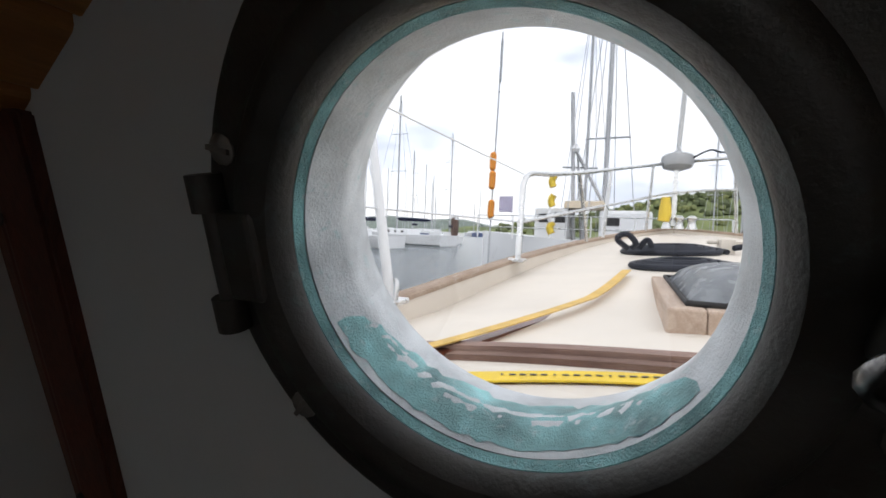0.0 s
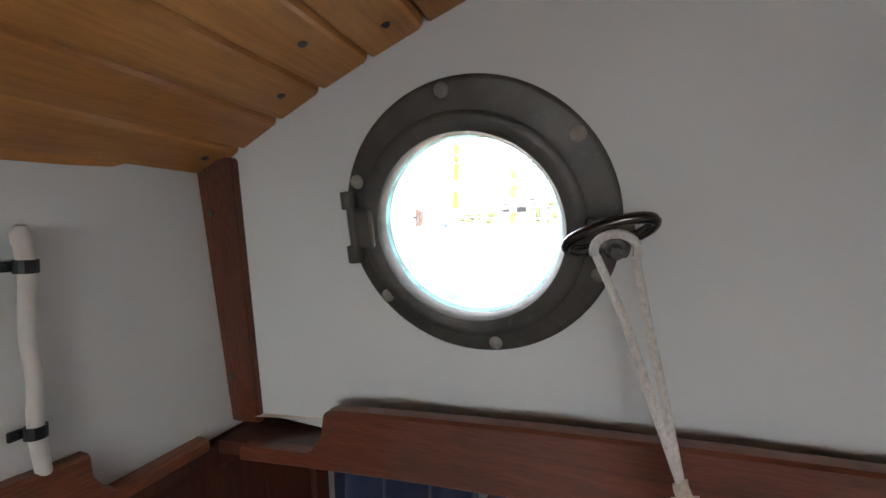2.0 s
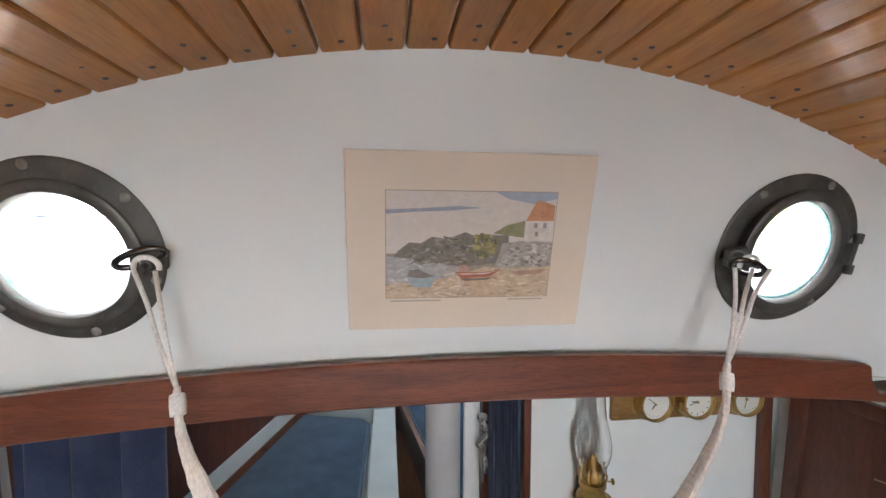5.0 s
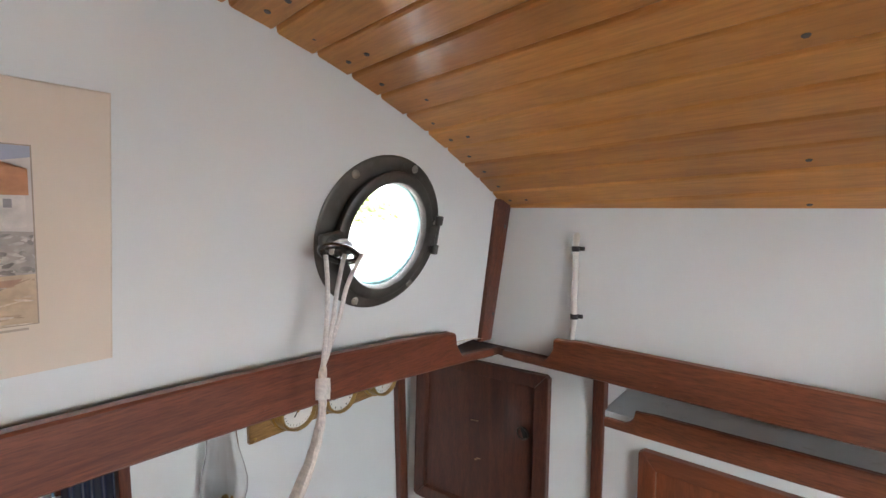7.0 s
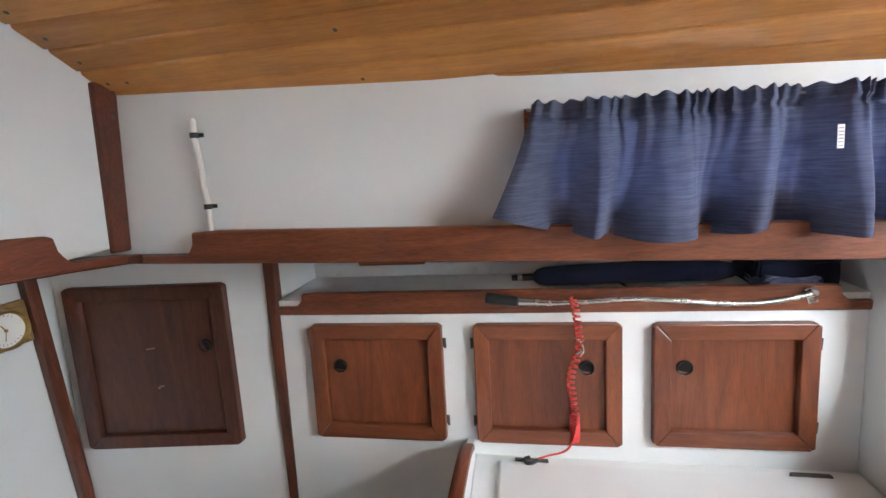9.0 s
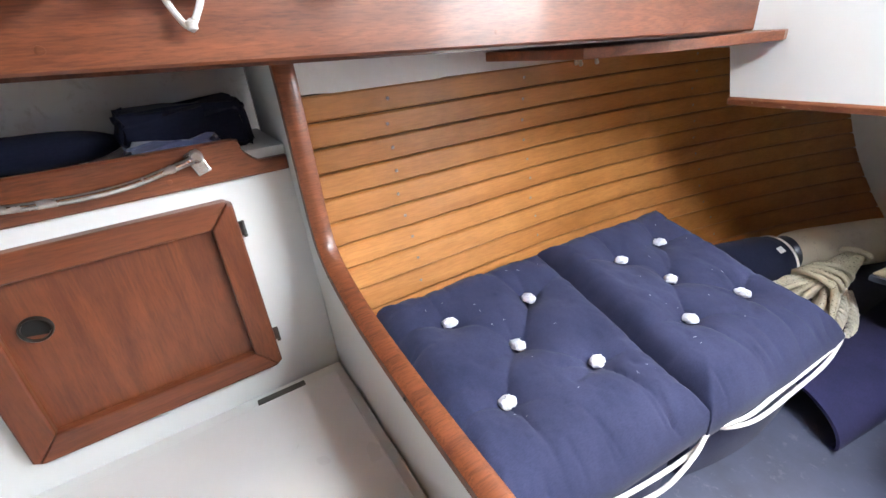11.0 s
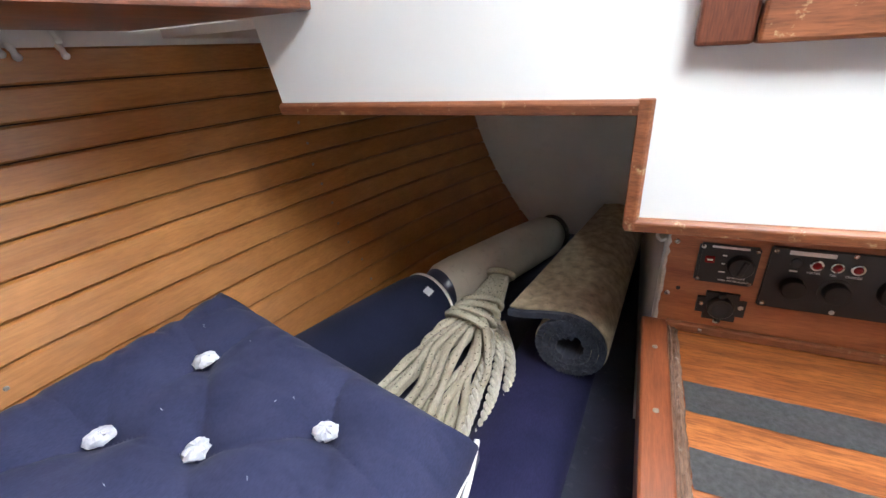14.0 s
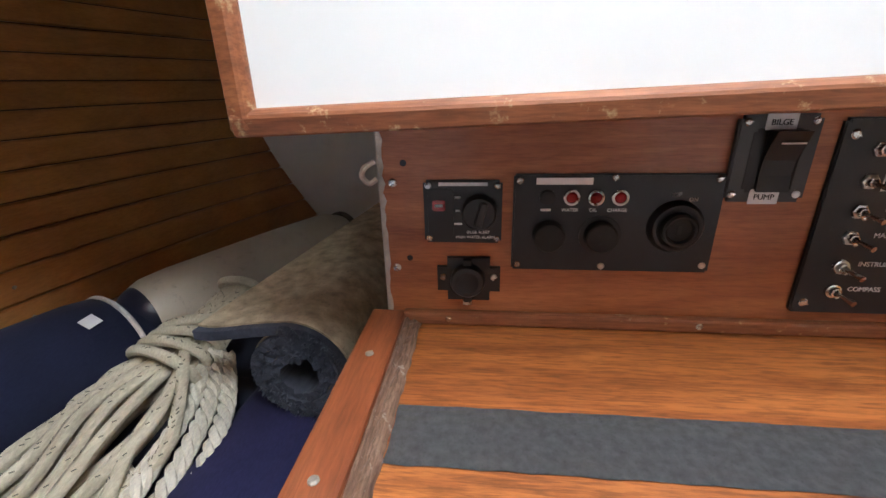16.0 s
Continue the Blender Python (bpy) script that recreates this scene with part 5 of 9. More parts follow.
def lamp_rod():
    """A flexible reading lamp clipped along the shelf fiddle."""
    fx = lambda y: CX + LOCK(y, 0.87) - 0.014
    t = thing("flexible_lamp", (fx(-0.85), -0.85, 0.866), "flexible steel reading lamp with a black head along the shelf fiddle", "lamp")
    path = smooth_path([(fx(y) - d, y, z) for y, z, d in ((-0.600, 0.882, 0.022), (-0.66, 0.880, 0.02), (-0.76, 0.881, 0.014), (-0.85, 0.886, 0.013), (-0.94, 0.881, 0.013), (-1.04, 0.872, 0.013), (-1.12, 0.873, 0.013), (-1.19, 0.886, 0.012), (-1.215, 0.892, 0.010))], 8)
    bm = bmesh.new()
    tube(bm, path, 0.0056, 12)
    part("gooseneck", bm, STEEL, t, "smooth steel gooseneck", True)
    bm = bmesh.new()
    a, b = Vector((fx(-0.53) - 0.022, -0.525, 0.897)), Vector((fx(-0.6) - 0.022, -0.600, 0.886))
    tube(bm, [a, a.lerp(b, 0.04), a.lerp(b, 0.5), a.lerp(b, 0.96), b], [0.010, 0.0135, 0.0135, 0.0125, 0.009], 18)
    part("head", bm, BLACK, t, "black lamp head", True)
    bm = bmesh.new()
    tube(bm, [b, b + Vector((0, -0.05, -0.003)), b + Vector((0, -0.085, -0.004))], [0.009, 0.0068, 0.006], 14)
    part("collar", bm, STEEL, t, "bright steel collar", True)
    bm = bmesh.new()
    slab(bm, frame_at((fx(-1.212), -1.212, 0.884), (0, -1, 0), (0, 0, 1)) @ Matrix.Rotation(0.35, 4, "Z"), 0.020, 0.034, 0.006, 0.002)
    lathe(bm, [(0.009, 0.006), (0.009, 0.014), (0.006, 0.017), (0, 0.017)], frame_at((fx(-1.212), -1.212, 0.894), (0, -1, 0), (0, 0, 1)), 16)
    part("base_plate", bm, STEEL, t, "steel base plate")
    # red lanyard
    lx = fx(-0.72) - 0.020
    t = thing("coiled_lanyard", (lx, -0.72, 0.50), "red coiled lanyard hanging from the lamp stem", "lanyard")
    axis = smooth_path([(lx - 0.006, -0.722, 0.893), (lx - 0.003, -0.732, 0.83), (lx - 0.004, -0.735, 0.77), (lx - 0.006, -0.716, 0.70), (lx - 0.008, -0.722, 0.63), (lx - 0.010, -0.724, 0.57), (lx - 0.012, -0.722, 0.535)], 30)
    pts = []
    for i, p in enumerate(axis):
        f = i / len(axis)
        r = 0.0105 if f > 0.72 else 0.0075
        k = i * (1.55 if f > 0.72 else 1.1)
        pts.append(p + Vector((r * math.cos(k), r * math.sin(k), 0)))
    bm = tube(bmesh.new(), pts, 0.0030, 6)
    part("coil", bm, RED_CORD, t, "", True)
    bm = tube(bmesh.new(), smooth_path([(lx - 0.012, -0.722, 0.535), (lx - 0.02, -0.700, 0.512), (lx - 0.03, -0.66, 0.505), (lx - 0.035, -0.635, 0.499)], 6), 0.0025, 6)
    part("tail", bm, RED_CORD, t, "", True)
    bm = bmesh.new()
    c = Vector((lx - 0.036, -0.622, 0.497))
    tube(bm, smooth_path([c + Vector((0, -0.012, 0)), c + Vector((-0.012, 0.0, 0.0)), c + Vector((-0.014, 0.014, 0)), c + Vector((0, 0.018, 0)), c + Vector((0.008, 0.006, 0))], 5), 0.0042, 8)
    part("clip", bm, BLACK, t, "black plastic clip", True)
    bm = bmesh.new()
    tube(bm, smooth_path([(lx - 0.006, -0.726, 0.80), (lx - 0.014, -0.738, 0.79), (lx - 0.014, -0.744, 0.77), (lx - 0.006, -0.738, 0.755)], 5), 0.0022, 8)
    tube(bm, [(lx - 0.011, -0.740, 0.772), (lx - 0.011, -0.728, 0.76)], 0.0035, 8)
    part("snap_hook", bm, STEEL, t, "small steel snap hook", True)


lamp_rod()


# ---------- white seat locker and its dividers ----------
def seat_locker(s):
    t = thing("seat_locker", (CX + s * 0.75, -0.9, SOLE), "white seat locker with an inset lid", "seat locker", "seat lockers")
    x0, x1 = sorted((CX + s * 0.38, CX + s * (LOCK(-0.9, 0.48) - 0.002)))
    part("carcass", boxed(x0, x1, -1.333, -0.482, SOLE, 0.462), WHITE, t)
    part("rim", boxed(x0, x1, -1.333, -0.482, 0.463, 0.478, 0.003), TRAY, t)
    lx0, lx1 = sorted((CX + s * 0.41, CX + s * 1.018))
    bm = boxed(lx0, lx1, -1.315, -0.545, 0.4785, 0.490, 0.003)
    part("lid", bm, TRAY, t, "glossy white lid")
    for y in (-0.62, -1.22):
        xa, xb = sorted((CX + s * 1.018, CX + s * 1.030))
        bm = boxed(xa, xb, y - 0.04, y + 0.04, 0.4786, 0.4915, 0.002)
        part("hinge", bm, BRONZE, t, "dark flush hinge")


seat_locker(1)
seat_locker(-1)


def divider(s):
    """The curved end of the quarter berth with its bent wooden capping."""
    curve = [(1.090, 1.01), (1.083, 0.97), (1.078, 0.86), (1.072, 0.765), (1.052, 0.722), (1.00, 0.690), (0.92, 0.664), (0.80, 0.644), (0.66, 0.630), (0.50, 0.622), (0.40, 0.620)]
    path = smooth_path([(x - CX, 0, z) for x, z in curve], 4)
    bm = bmesh.new()
    outline = [(p.x, p.z) for p in path] + [(0.345, SOLE), (1.27, SOLE), (1.27, 1.01)]
    prism(bm, outline, lambda p, q, r: (CX + s * p, r, q), -1.352, -1.336)
    tagged(part("divider", bm, WHITE), "white painted curved divider at the berth head", "wall", kind="structure")
    t = thing("divider_capping", (CX + s * 0.7, -1.345, 0.62), "bent brown wooden capping on the berth divider", "capping", "divider cappings")
    bm = bmesh.new()
    rings = []
    n = len(path)
    for i, p in enumerate(path):
        d = (path[min(i + 1, n - 1)] - path[max(i - 1, 0)]).normalized()
        nr = Vector((-d.z, 0, d.x))
        nr = nr if nr.x < 0 or (abs(nr.x) < 0.7 and nr.z > 0) else -nr
        w = 0.013
        rings.append([bm.verts.new((CX + s * (p.x + nr.x * a), y, p.z + nr.z * a)) for y, a in ((-1.334 + w * 0.35, -0.010), (-1.334 + w * 0.35, 0.004), (-1.337, 0.008), (-1.351, 0.008), (-1.3585, 0.004), (-1.3585, -0.010))])
    for a, b in zip(rings, rings[1:]):
        for j in range(6):
            bm.faces.new((a[j], a[(j + 1) % 6], b[(j + 1) % 6], b[j]))
    bm.faces.new(rings[0])
    bm.faces.new(rings[-1])
    part("capping", bm, MAHOG_Y, t, "", True)
    bm = bmesh.new()
    for k in (8, 18, 28):
        p = path[k]
        screw(bm, frame_at((CX + s * (p.x - 0.004), -1.333 + 0.0045, p.z - 0.002), (-s, 0, 0), (0, 0, 1)), 0.003)
    part("screw", bm, BRONZE, t)
    # low forward divider of the seat with its capping
    bm = bmesh.new()
    pts = [(1.056, 0.535), (1.02, 0.556), (0.95, 0.575), (0.80, 0.588), (0.60, 0.592), (0.40, 0.592)]
    up = smooth_path([(p - CX, 0, q) for p, q in pts], 4)
    prism(bm, [(p.x, p.z) for p in up] + [(0.345, SOLE), (1.06, SOLE), (1.06, 0.52)], lambda p, q, r: (CX + s * p, r, q), -0.480, -0.464)
    tagged(part("divider", bm, WHITE), "white painted low divider of the seat", "wall", kind="structure")
    t = thing("divider_capping", (CX + s * 0.7, -0.472, 0.59), "brown wooden capping on the low seat divider", "capping", "divider cappings")
    bm = bmesh.new()
    rings = [[bm.verts.new((CX + s * p.x, y, p.z + h)) for y, h in ((-0.486, -0.008), (-0.486, 0.006), (-0.481, 0.010), (-0.463, 0.010), (-0.458, 0.006), (-0.458, -0.008))] for p in up]
    for a, b in zip(rings, rings[1:]):
        for j in range(6):
            bm.faces.new((a[j], a[(j + 1) % 6], b[(j + 1) % 6], b[j]))
    bm.faces.new(rings[0])
    bm.faces.new(rings[-1])
    part("capping", bm, MAHOG_X, t, "", True)


divider(1)
divider(-1)


# ---------- quarter berth ----------
MATTRESS = 0.185


DRIPS = ((-2.244, 0.914, 0.006, 0.018), (-2.226, 0.919, 0.006, 0.022), (-2.308, 0.914, 0.006, 0.016), (-2.306, 0.938, 0.006, 0.014))


def hull_lining(s):
    """Varnished planks on the hull beside the berth, each one a piece."""
    wall = thing("wall_hull_lining", (CX + s * 1.2, -2.2, SOLE), "hull side lined with orange varnished planks", "wall", kind="structure")
    bm = bmesh.new()
    ys = [-1.30 - 0.12 * k for k in range(20)]
    zs = [SOLE, 0.0, 0.2, 0.4, 0.6, 0.8, 1.02]
    g = [[bm.verts.new((CX + s * (hull_u(y, z) + 0.016), y, z)) for z in zs] for y in ys]
    for a, b in zip(g, g[1:]):
        for j in range(len(zs) - 1):
            bm.faces.new((a[j], a[j + 1], b[j + 1], b[j]))
    part("backing", bm, paint("dark_backing", (0.05, 0.03, 0.02), 0.8) if s > 0 else bpy.data.materials["dark_backing"], wall, "dark gap behind the planks")
    rng = random.Random(9)
    yy = [-1.354 - (3.498 - 1.354) * k / 18 for k in range(19)]
    n, z0, h = 15, 0.105, 0.0548
    for k in range(n):
        bm = bmesh.new()
        a, b = z0 + k * h + 0.0014, z0 + (k + 1) * h - 0.0014
        lift = rng.uniform(-0.0008, 0.0008)
        rings = []
        for y in yy:
            rings.append([bm.verts.new((CX + s * (hull_u(y, z) + d + lift), y, z)) for z, d in ((a, 0.014), (a, 0.0034), (a + 0.0035, 0), ((a + b) / 2, 0), (b - 0.0035, 0), (b, 0.0034), (b, 0.014))])
        for q, r in zip(rings, rings[1:]):
            for j in range(6):
                bm.faces.new((q[j], q[j + 1], r[j + 1], r[j]))
        part("plank", bm, HULL_WOOD, wall)
    bm = bmesh.new()
    for y in (-2.03, -2.75, -1.62):
        for k in range(n):
            z = z0 + (k + 0.5) * h
            yv = y + rng.uniform(-0.008, 0.008)
            o = Vector((CX + s * (hull_u(yv, z) - 0.0002), yv, z))
            screw(bm, frame_at(o, (0, -s, 0), (0, 0, 1)), 0.0042)
    part("plank_screws", bm, SCREW_DULL, wall, "small slotted screw heads", kind="stuff")
    # ragged grey strip above the planks, below the deck
    bm = bmesh.new()
    r2 = random.Random(2)
    ya = [-1.36 - 0.107 * k for k in range(21)]
    lo = [bm.verts.new((CX + s * (hull_u(y, 0.92) + 0.004), y, 0.926 + r2.uniform(-0.008, 0.004))) for y in ya]
    hi = [bm.verts.new((CX + s * (hull_u(y, 0.98) + 0.006), y, 1.03)) for y in ya]
    for i in range(len(ya) - 1):
        bm.faces.new((lo[i], lo[i + 1], hi[i + 1], hi[i]))
    part("deck_edge", bm, GREY_END, wall, "rough grey-white glassed deck edge")
    for y, z, r, ln in DRIPS:
        o = Vector((CX + s * (hull_u(y, z) - 0.004), y, z))
        bm = tube(bmesh.new(), smooth_path([o + Vector((s * 0.006, 0.004, ln)), o + Vector((0, 0.002, ln * 0.5)), o, o + Vector((-s * 0.004, -0.002, -r))], 4), [r * f for f in (0.5, 0.7, 0.9, 1.0, 0.9, 0.8, 0.8, 0.9, 1.05, 1.1, 1.0, 0.7, 0.35)], 10)
        part("resin_drip", bm, GREY_END, wall, "hardened grey-white resin drip", True)


hull_lining(1)
hull_lining(-1)


def berth(s):
    ys = [-1.36, -1.8, -2.2, -2.5, -2.8, -3.1, -3.495]
    bm = bmesh.new()
    inn = 0.335
    top, bot = [], []
    for y in ys:
        e = inn
        top.append([bm.verts.new((CX + s * u, y, MATTRESS - d)) for u, d in ((e + 0.0, 0.03), (e + 0.006, 0.008), (e + 0.03, 0.0), (0.6, 0.0), (max(0.62, hull_u(y, MATTRESS) - 0.03), 0.0), (max(0.64, hull_u(y, MATTRESS) - 0.006), 0.012))])
        bot.append([bm.verts.new((CX + s * u, y, MATTRESS - 0.10)) for u in (e, max(0.64, hull_u(y, MATTRESS) - 0.012))])
    for i in range(len(ys) - 1):
        for j in range(5):
            bm.faces.new((top[i][j], top[i][j + 1], top[i + 1][j + 1], top[i + 1][j]))
        bm.faces.new((top[i][0], bot[i][0], bot[i + 1][0], top[i + 1][0]))
        bm.faces.new((bot[i][0], bot[i][1], bot[i + 1][1], bot[i + 1][0]))
    t = thing("berth_mattress", (CX + s * 0.75, -2.1, MATTRESS - 0.1), "slate blue vinyl mattress of the quarter berth", "mattress", "berth mattresses")
    part("mattress", bm, VINYL, t, "", True)
    x0, x1 = sorted((CX + s * 0.338, CX + s * 1.15))
    tagged(part("berth_base", boxed(x0, x1, -2.66, -1.353, SOLE, MATTRESS - 0.101), WHITE_WORN), "white painted berth base", "berth", kind="structure")
    x0, x1 = sorted((CX + s * 0.338, CX + s * 0.66))
    tagged(part("berth_base", boxed(x0, x1, -3.495, -2.661, SOLE, MATTRESS - 0.101), WHITE_WORN), "white painted berth base", "berth", kind="structure")
    x0, x1 = sorted((CX + s * 0.30, CX + s * 1.2))
    tagged(part("wall_aft_locker", boxed(x0, x1, -3.52, -3.50, SOLE, 1.03), GREY_END), "grey-white end panel of the quarter berth", "wall", kind="structure")
    x0, x1 = sorted((CX + s * 0.338, CX + s * 0.352))
    tagged(part("wall_engine_side", boxed(x0, x1, -3.5, -2.58, MATTRESS - 0.1, 0.93), WHITE_WORN), "white painted side of the engine space", "wall", kind="structure")
    x0, x1 = sorted((CX + s * 0.338, CX + s * 1.25))
    tagged(part("deck_underside", boxed(x0, x1, -3.5, -2.452, 0.935, 0.95), GREY_END), "grey-white underside of the cockpit seat", "ceiling", kind="structure")


berth(1)
berth(-1)
# cockpit well behind the companionway panel
tagged(part("wall_cockpit_sole", boxed(CX - 0.40, CX + 0.40, -3.60, -2.60, 0.955, 0.975), DECK), "cream painted cockpit sole over the engine space", "deck", kind="structure")
tagged(part("wall_engine_aft", boxed(CX - 0.40, CX + 0.40, -3.56, -3.54, SOLE, 0.954), GREY_END), "grey-white aft end of the engine space", "wall", kind="structure")
tagged(part("wall_engine_front", boxed(CX + 0.30, CX + 0.352, -2.600, -2.5815, SOLE, 0.93), WHITE_WORN), "white painted corner of the engine space", "wall", kind="structure")


def seat_cushion(name_label, c, buttons, seed):
    """A tufted cushion on four top corners: outboard forward, outboard aft, inboard aft, inboard forward."""
    of, oa, ia, fi = [Vector(p) for p in c]

    def plane(a, b):
        return of.lerp(fi, a).lerp(oa.lerp(ia, a), b)
    ctr = plane(0.5, 0.5)
    t = thing("seat_cushion", (ctr.x, ctr.y, MATTRESS), name_label, "cushion", "tufted seat cushions")
    rng = random.Random(seed)
    n = 120
    mid = buttons[2]
    seams = []
    for p, q in buttons:
        if (p, q) != mid:
            seams.append(((p, q), mid, 0.0085, 0.5))
            seams.append(((p, q), (1.02 if p > 0.5 else -0.02, q + rng.uniform(-0.12, 0.12)), 0.0065, rng.uniform(-0.6, 0.6)))
            seams.append(((p, q), (p + rng.uniform(-0.12, 0.12), 1.02 if q > 0.5 else -0.02), 0.0065, rng.uniform(-0.6, 0.6)))
            seams.append(((p, q), (p + rng.uniform(-0.2, 0.2), q + (0.18 if q < 0.5 else -0.18)), 0.005, rng.uniform(-1, 1)))
    for _ in range(7):
        p, q = rng.choice(buttons)
        an = rng.uniform(0, 6.28)
        seams.append(((p, q), (p + 0.24 * math.cos(an), q + 0.24 * math.sin(an)), 0.004, rng.uniform(-1, 1)))
    pleats = [(rng.randrange(4), rng.uniform(0.08, 0.92), rng.uniform(0.06, 0.17), rng.uniform(0.003, 0.006), rng.uniform(-0.35, 0.35)) for _ in range(34)]

    def crease(a, b, p, q, deep, bow, width):
        """A valley along the line p to q, bowed sideways, dying away at its far end."""
        dx, dy = (q[0] - p[0]) * 0.46, (q[1] - p[1]) * 0.40
        ln = math.hypot(dx, dy) + 1e-6
        ux, uy = dx / ln, dy / ln
        rx, ry = (a - p[0]) * 0.46, (b - p[1]) * 0.40
        f = (rx * ux + ry * uy) / ln
        if f < -0.1 or f > 1.05:
            return 0.0
        g = min(1.0, max(0.0, f))
        side = -rx * uy + ry * ux - bow * 0.11 * ln * math.sin(math.pi * g)
        w = width * (0.8 + 0.7 * g)
        return -deep * (1 - 0.6 * g) * math.exp(-abs(side) / w) * min(1.0, max(0.0, f + 0.02) / 0.14)

    def height(a, b):
        e = min(a, 1 - a, b, 1 - b)
        rim = 1 - max(0.0, 1 - e / 0.13) ** 2.2
        h = -0.012 + 0.040 * rim
        for p, q in buttons:
            d = math.hypot((a - p) * 0.46, (b - q) * 0.40)
            h -= 0.036 * math.exp(-(d / 0.034) ** 1.1)
        for p, q, deep, bow in seams:
            h += crease(a, b, p, q, deep * 1.2, bow, 0.0065)
        for edge, at, ln, deep, lean in pleats:
            if edge < 2:
                p, q = (at, float(edge)), (at + lean * ln, edge + (ln if edge == 0 else -ln))
            else:
                p, q = (float(edge - 2), at), (edge - 2 + (ln if edge == 2 else -ln), at + lean * ln)
            h += crease(a, b, p, q, deep, 0.3, 0.0045)
        h += 0.005 * noise.noise(Vector((a * 5 + seed, b * 5, 0))) + 0.0022 * noise.noise(Vector((a * 14, b * 14, seed))) + 0.0008 * noise.noise(Vector((a * 40, b * 40, seed)))
        return h

    def pillow(flip, thick, drop, name, mt):
        bm = bmesh.new()
        g = []
        for i in range(n + 1):
            row = []
            for j in range(n + 1):
                a, b = i / n, j / n
                p = plane(a, b)
                row.append(bm.verts.new((p.x, p.y, p.z + height(a, b) - drop)))
            g.append(row)
        for i in range(n):
            for j in range(n):
                bm.faces.new((g[i][j], g[i + 1][j], g[i + 1][j + 1], g[i][j + 1]))
        edge = [(i, 0) for i in range(n)] + [(n, j) for j in range(n)] + [(i, n) for i in range(n, 0, -1)] + [(0, j) for j in range(n, 0, -1)]
        prev = [g[i][j] for i, j in edge]
        cx = sum((v.co for v in prev), Vector()) / len(prev)
        for k, (gr, dz) in enumerate(((0.012, 0.018), (0.014, 0.045), (0.004, 0.075), (-0.02, thick))):
            new_ring = []
            for (i, j), v in zip(edge, prev):
                o = plane(i / n, j / n)
                d = (o - ctr)
                d.z = 0
                d.normalize()
                zz = max(MATTRESS + 0.004, o.z - 0.012 - dz - drop)
                new_ring.append(bm.verts.new((o.x + d.x * gr, o.y + d.y * gr, zz)))
            for q in range(len(edge)):
                w = (q + 1) % len(edge)
                bm.faces.new((prev[q], prev[w], new_ring[w], new_ring[q]))
            prev = new_ring
        bm.faces.new(prev)
        return part(name, bm, mt, t, "", True)
    pillow(False, 0.11, 0.0, "upper_pad", NAVY)
    # the folded lower pad that it rests on
    bm = bmesh.new()
    ring0, ring1, ring2 = [], [], []
    for k in range(48):
        an = 2 * math.pi * k / 48
        ca, sa = math.cos(an), math.sin(an)
        q = max(abs(ca), abs(sa)) ** 0.75
        a, b = 0.5 + 0.47 * ca / q, 0.5 + 0.47 * sa / q
        a, b = min(0.985, max(0.015, a)), min(0.985, max(0.015, b))
        o = plane(a, b)
        ring0.append(bm.verts.new((o.x, o.y, MATTRESS + 0.001)))
        d = (o - ctr)
        d.z = 0
        ring1.append(bm.verts.new((o.x + d.x * 0.03, o.y + d.y * 0.03, (MATTRESS + o.z - 0.14) / 2 + 0.01)))
        ring2.append(bm.verts.new((o.x, o.y, o.z - 0.125)))
    for r0, r1 in ((ring0, ring1), (ring1, ring2)):
        for k in range(48):
            w = (k + 1) % 48
            bm.faces.new((r0[k], r0[w], r1[w], r1[k]))
    bm.faces.new(ring2)
    bm.faces.new(ring0[::-1])
    part("lower_pad", bm, NAVY, t, "", True)
    for k, (a, b) in enumerate(buttons):
        p = plane(a, b) + Vector((0, 0, sum(height(a + 0.03 * math.cos(w), b + 0.03 * math.sin(w)) for w in range(6)) / 6 + 0.006))
        bm = bmesh.new()
        r = random.Random(seed * 10 + k)
        lathe(bm, [(0.0, 0.009), (0.006, 0.0085), (0.0105, 0.006), (0.0125, 0.002), (0.0115, -0.003), (0.0, -0.005)], Matrix.Translation(p), 26)
        ang = r.uniform(0, 3.1)
        for v in bm.verts:
            d = v.co - p
            f = 1 + 0.3 * abs(math.cos(math.atan2(d.y, d.x) - ang))
            v.co = p + Vector((d.x * f + r.uniform(-0.0021, 0.0021), d.y * f + r.uniform(-0.0021, 0.0021), d.z + r.uniform(-0.0014, 0.0014)))
        part("tuft", bm, POMPOM, t, "white wool tuft", True)
    bm = bmesh.new()
    r = random.Random(seed + 70)
    for _ in range(18):
        a, b, an, ln = r.uniform(0.06, 0.94), r.uniform(0.06, 0.94), r.uniform(0, 6.28), r.uniform(0.002, 0.006)
        p = plane(a, b) + Vector((0, 0, height(a, b)))
        d = Vector((math.cos(an), math.sin(an), 0)) * ln
        e = plane(a + d.x / 0.46, b + d.y / 0.40)
        e.z += height(a + d.x / 0.46, b + d.y / 0.40)
        tube(bm, [p + Vector((0, 0, 0.0006)), e + Vector((0, 0, 0.0006))], 0.00022, 4)
    part("lint", bm, POMPOM, t, "stray pale lint", kind="stuff")
    return t, plane


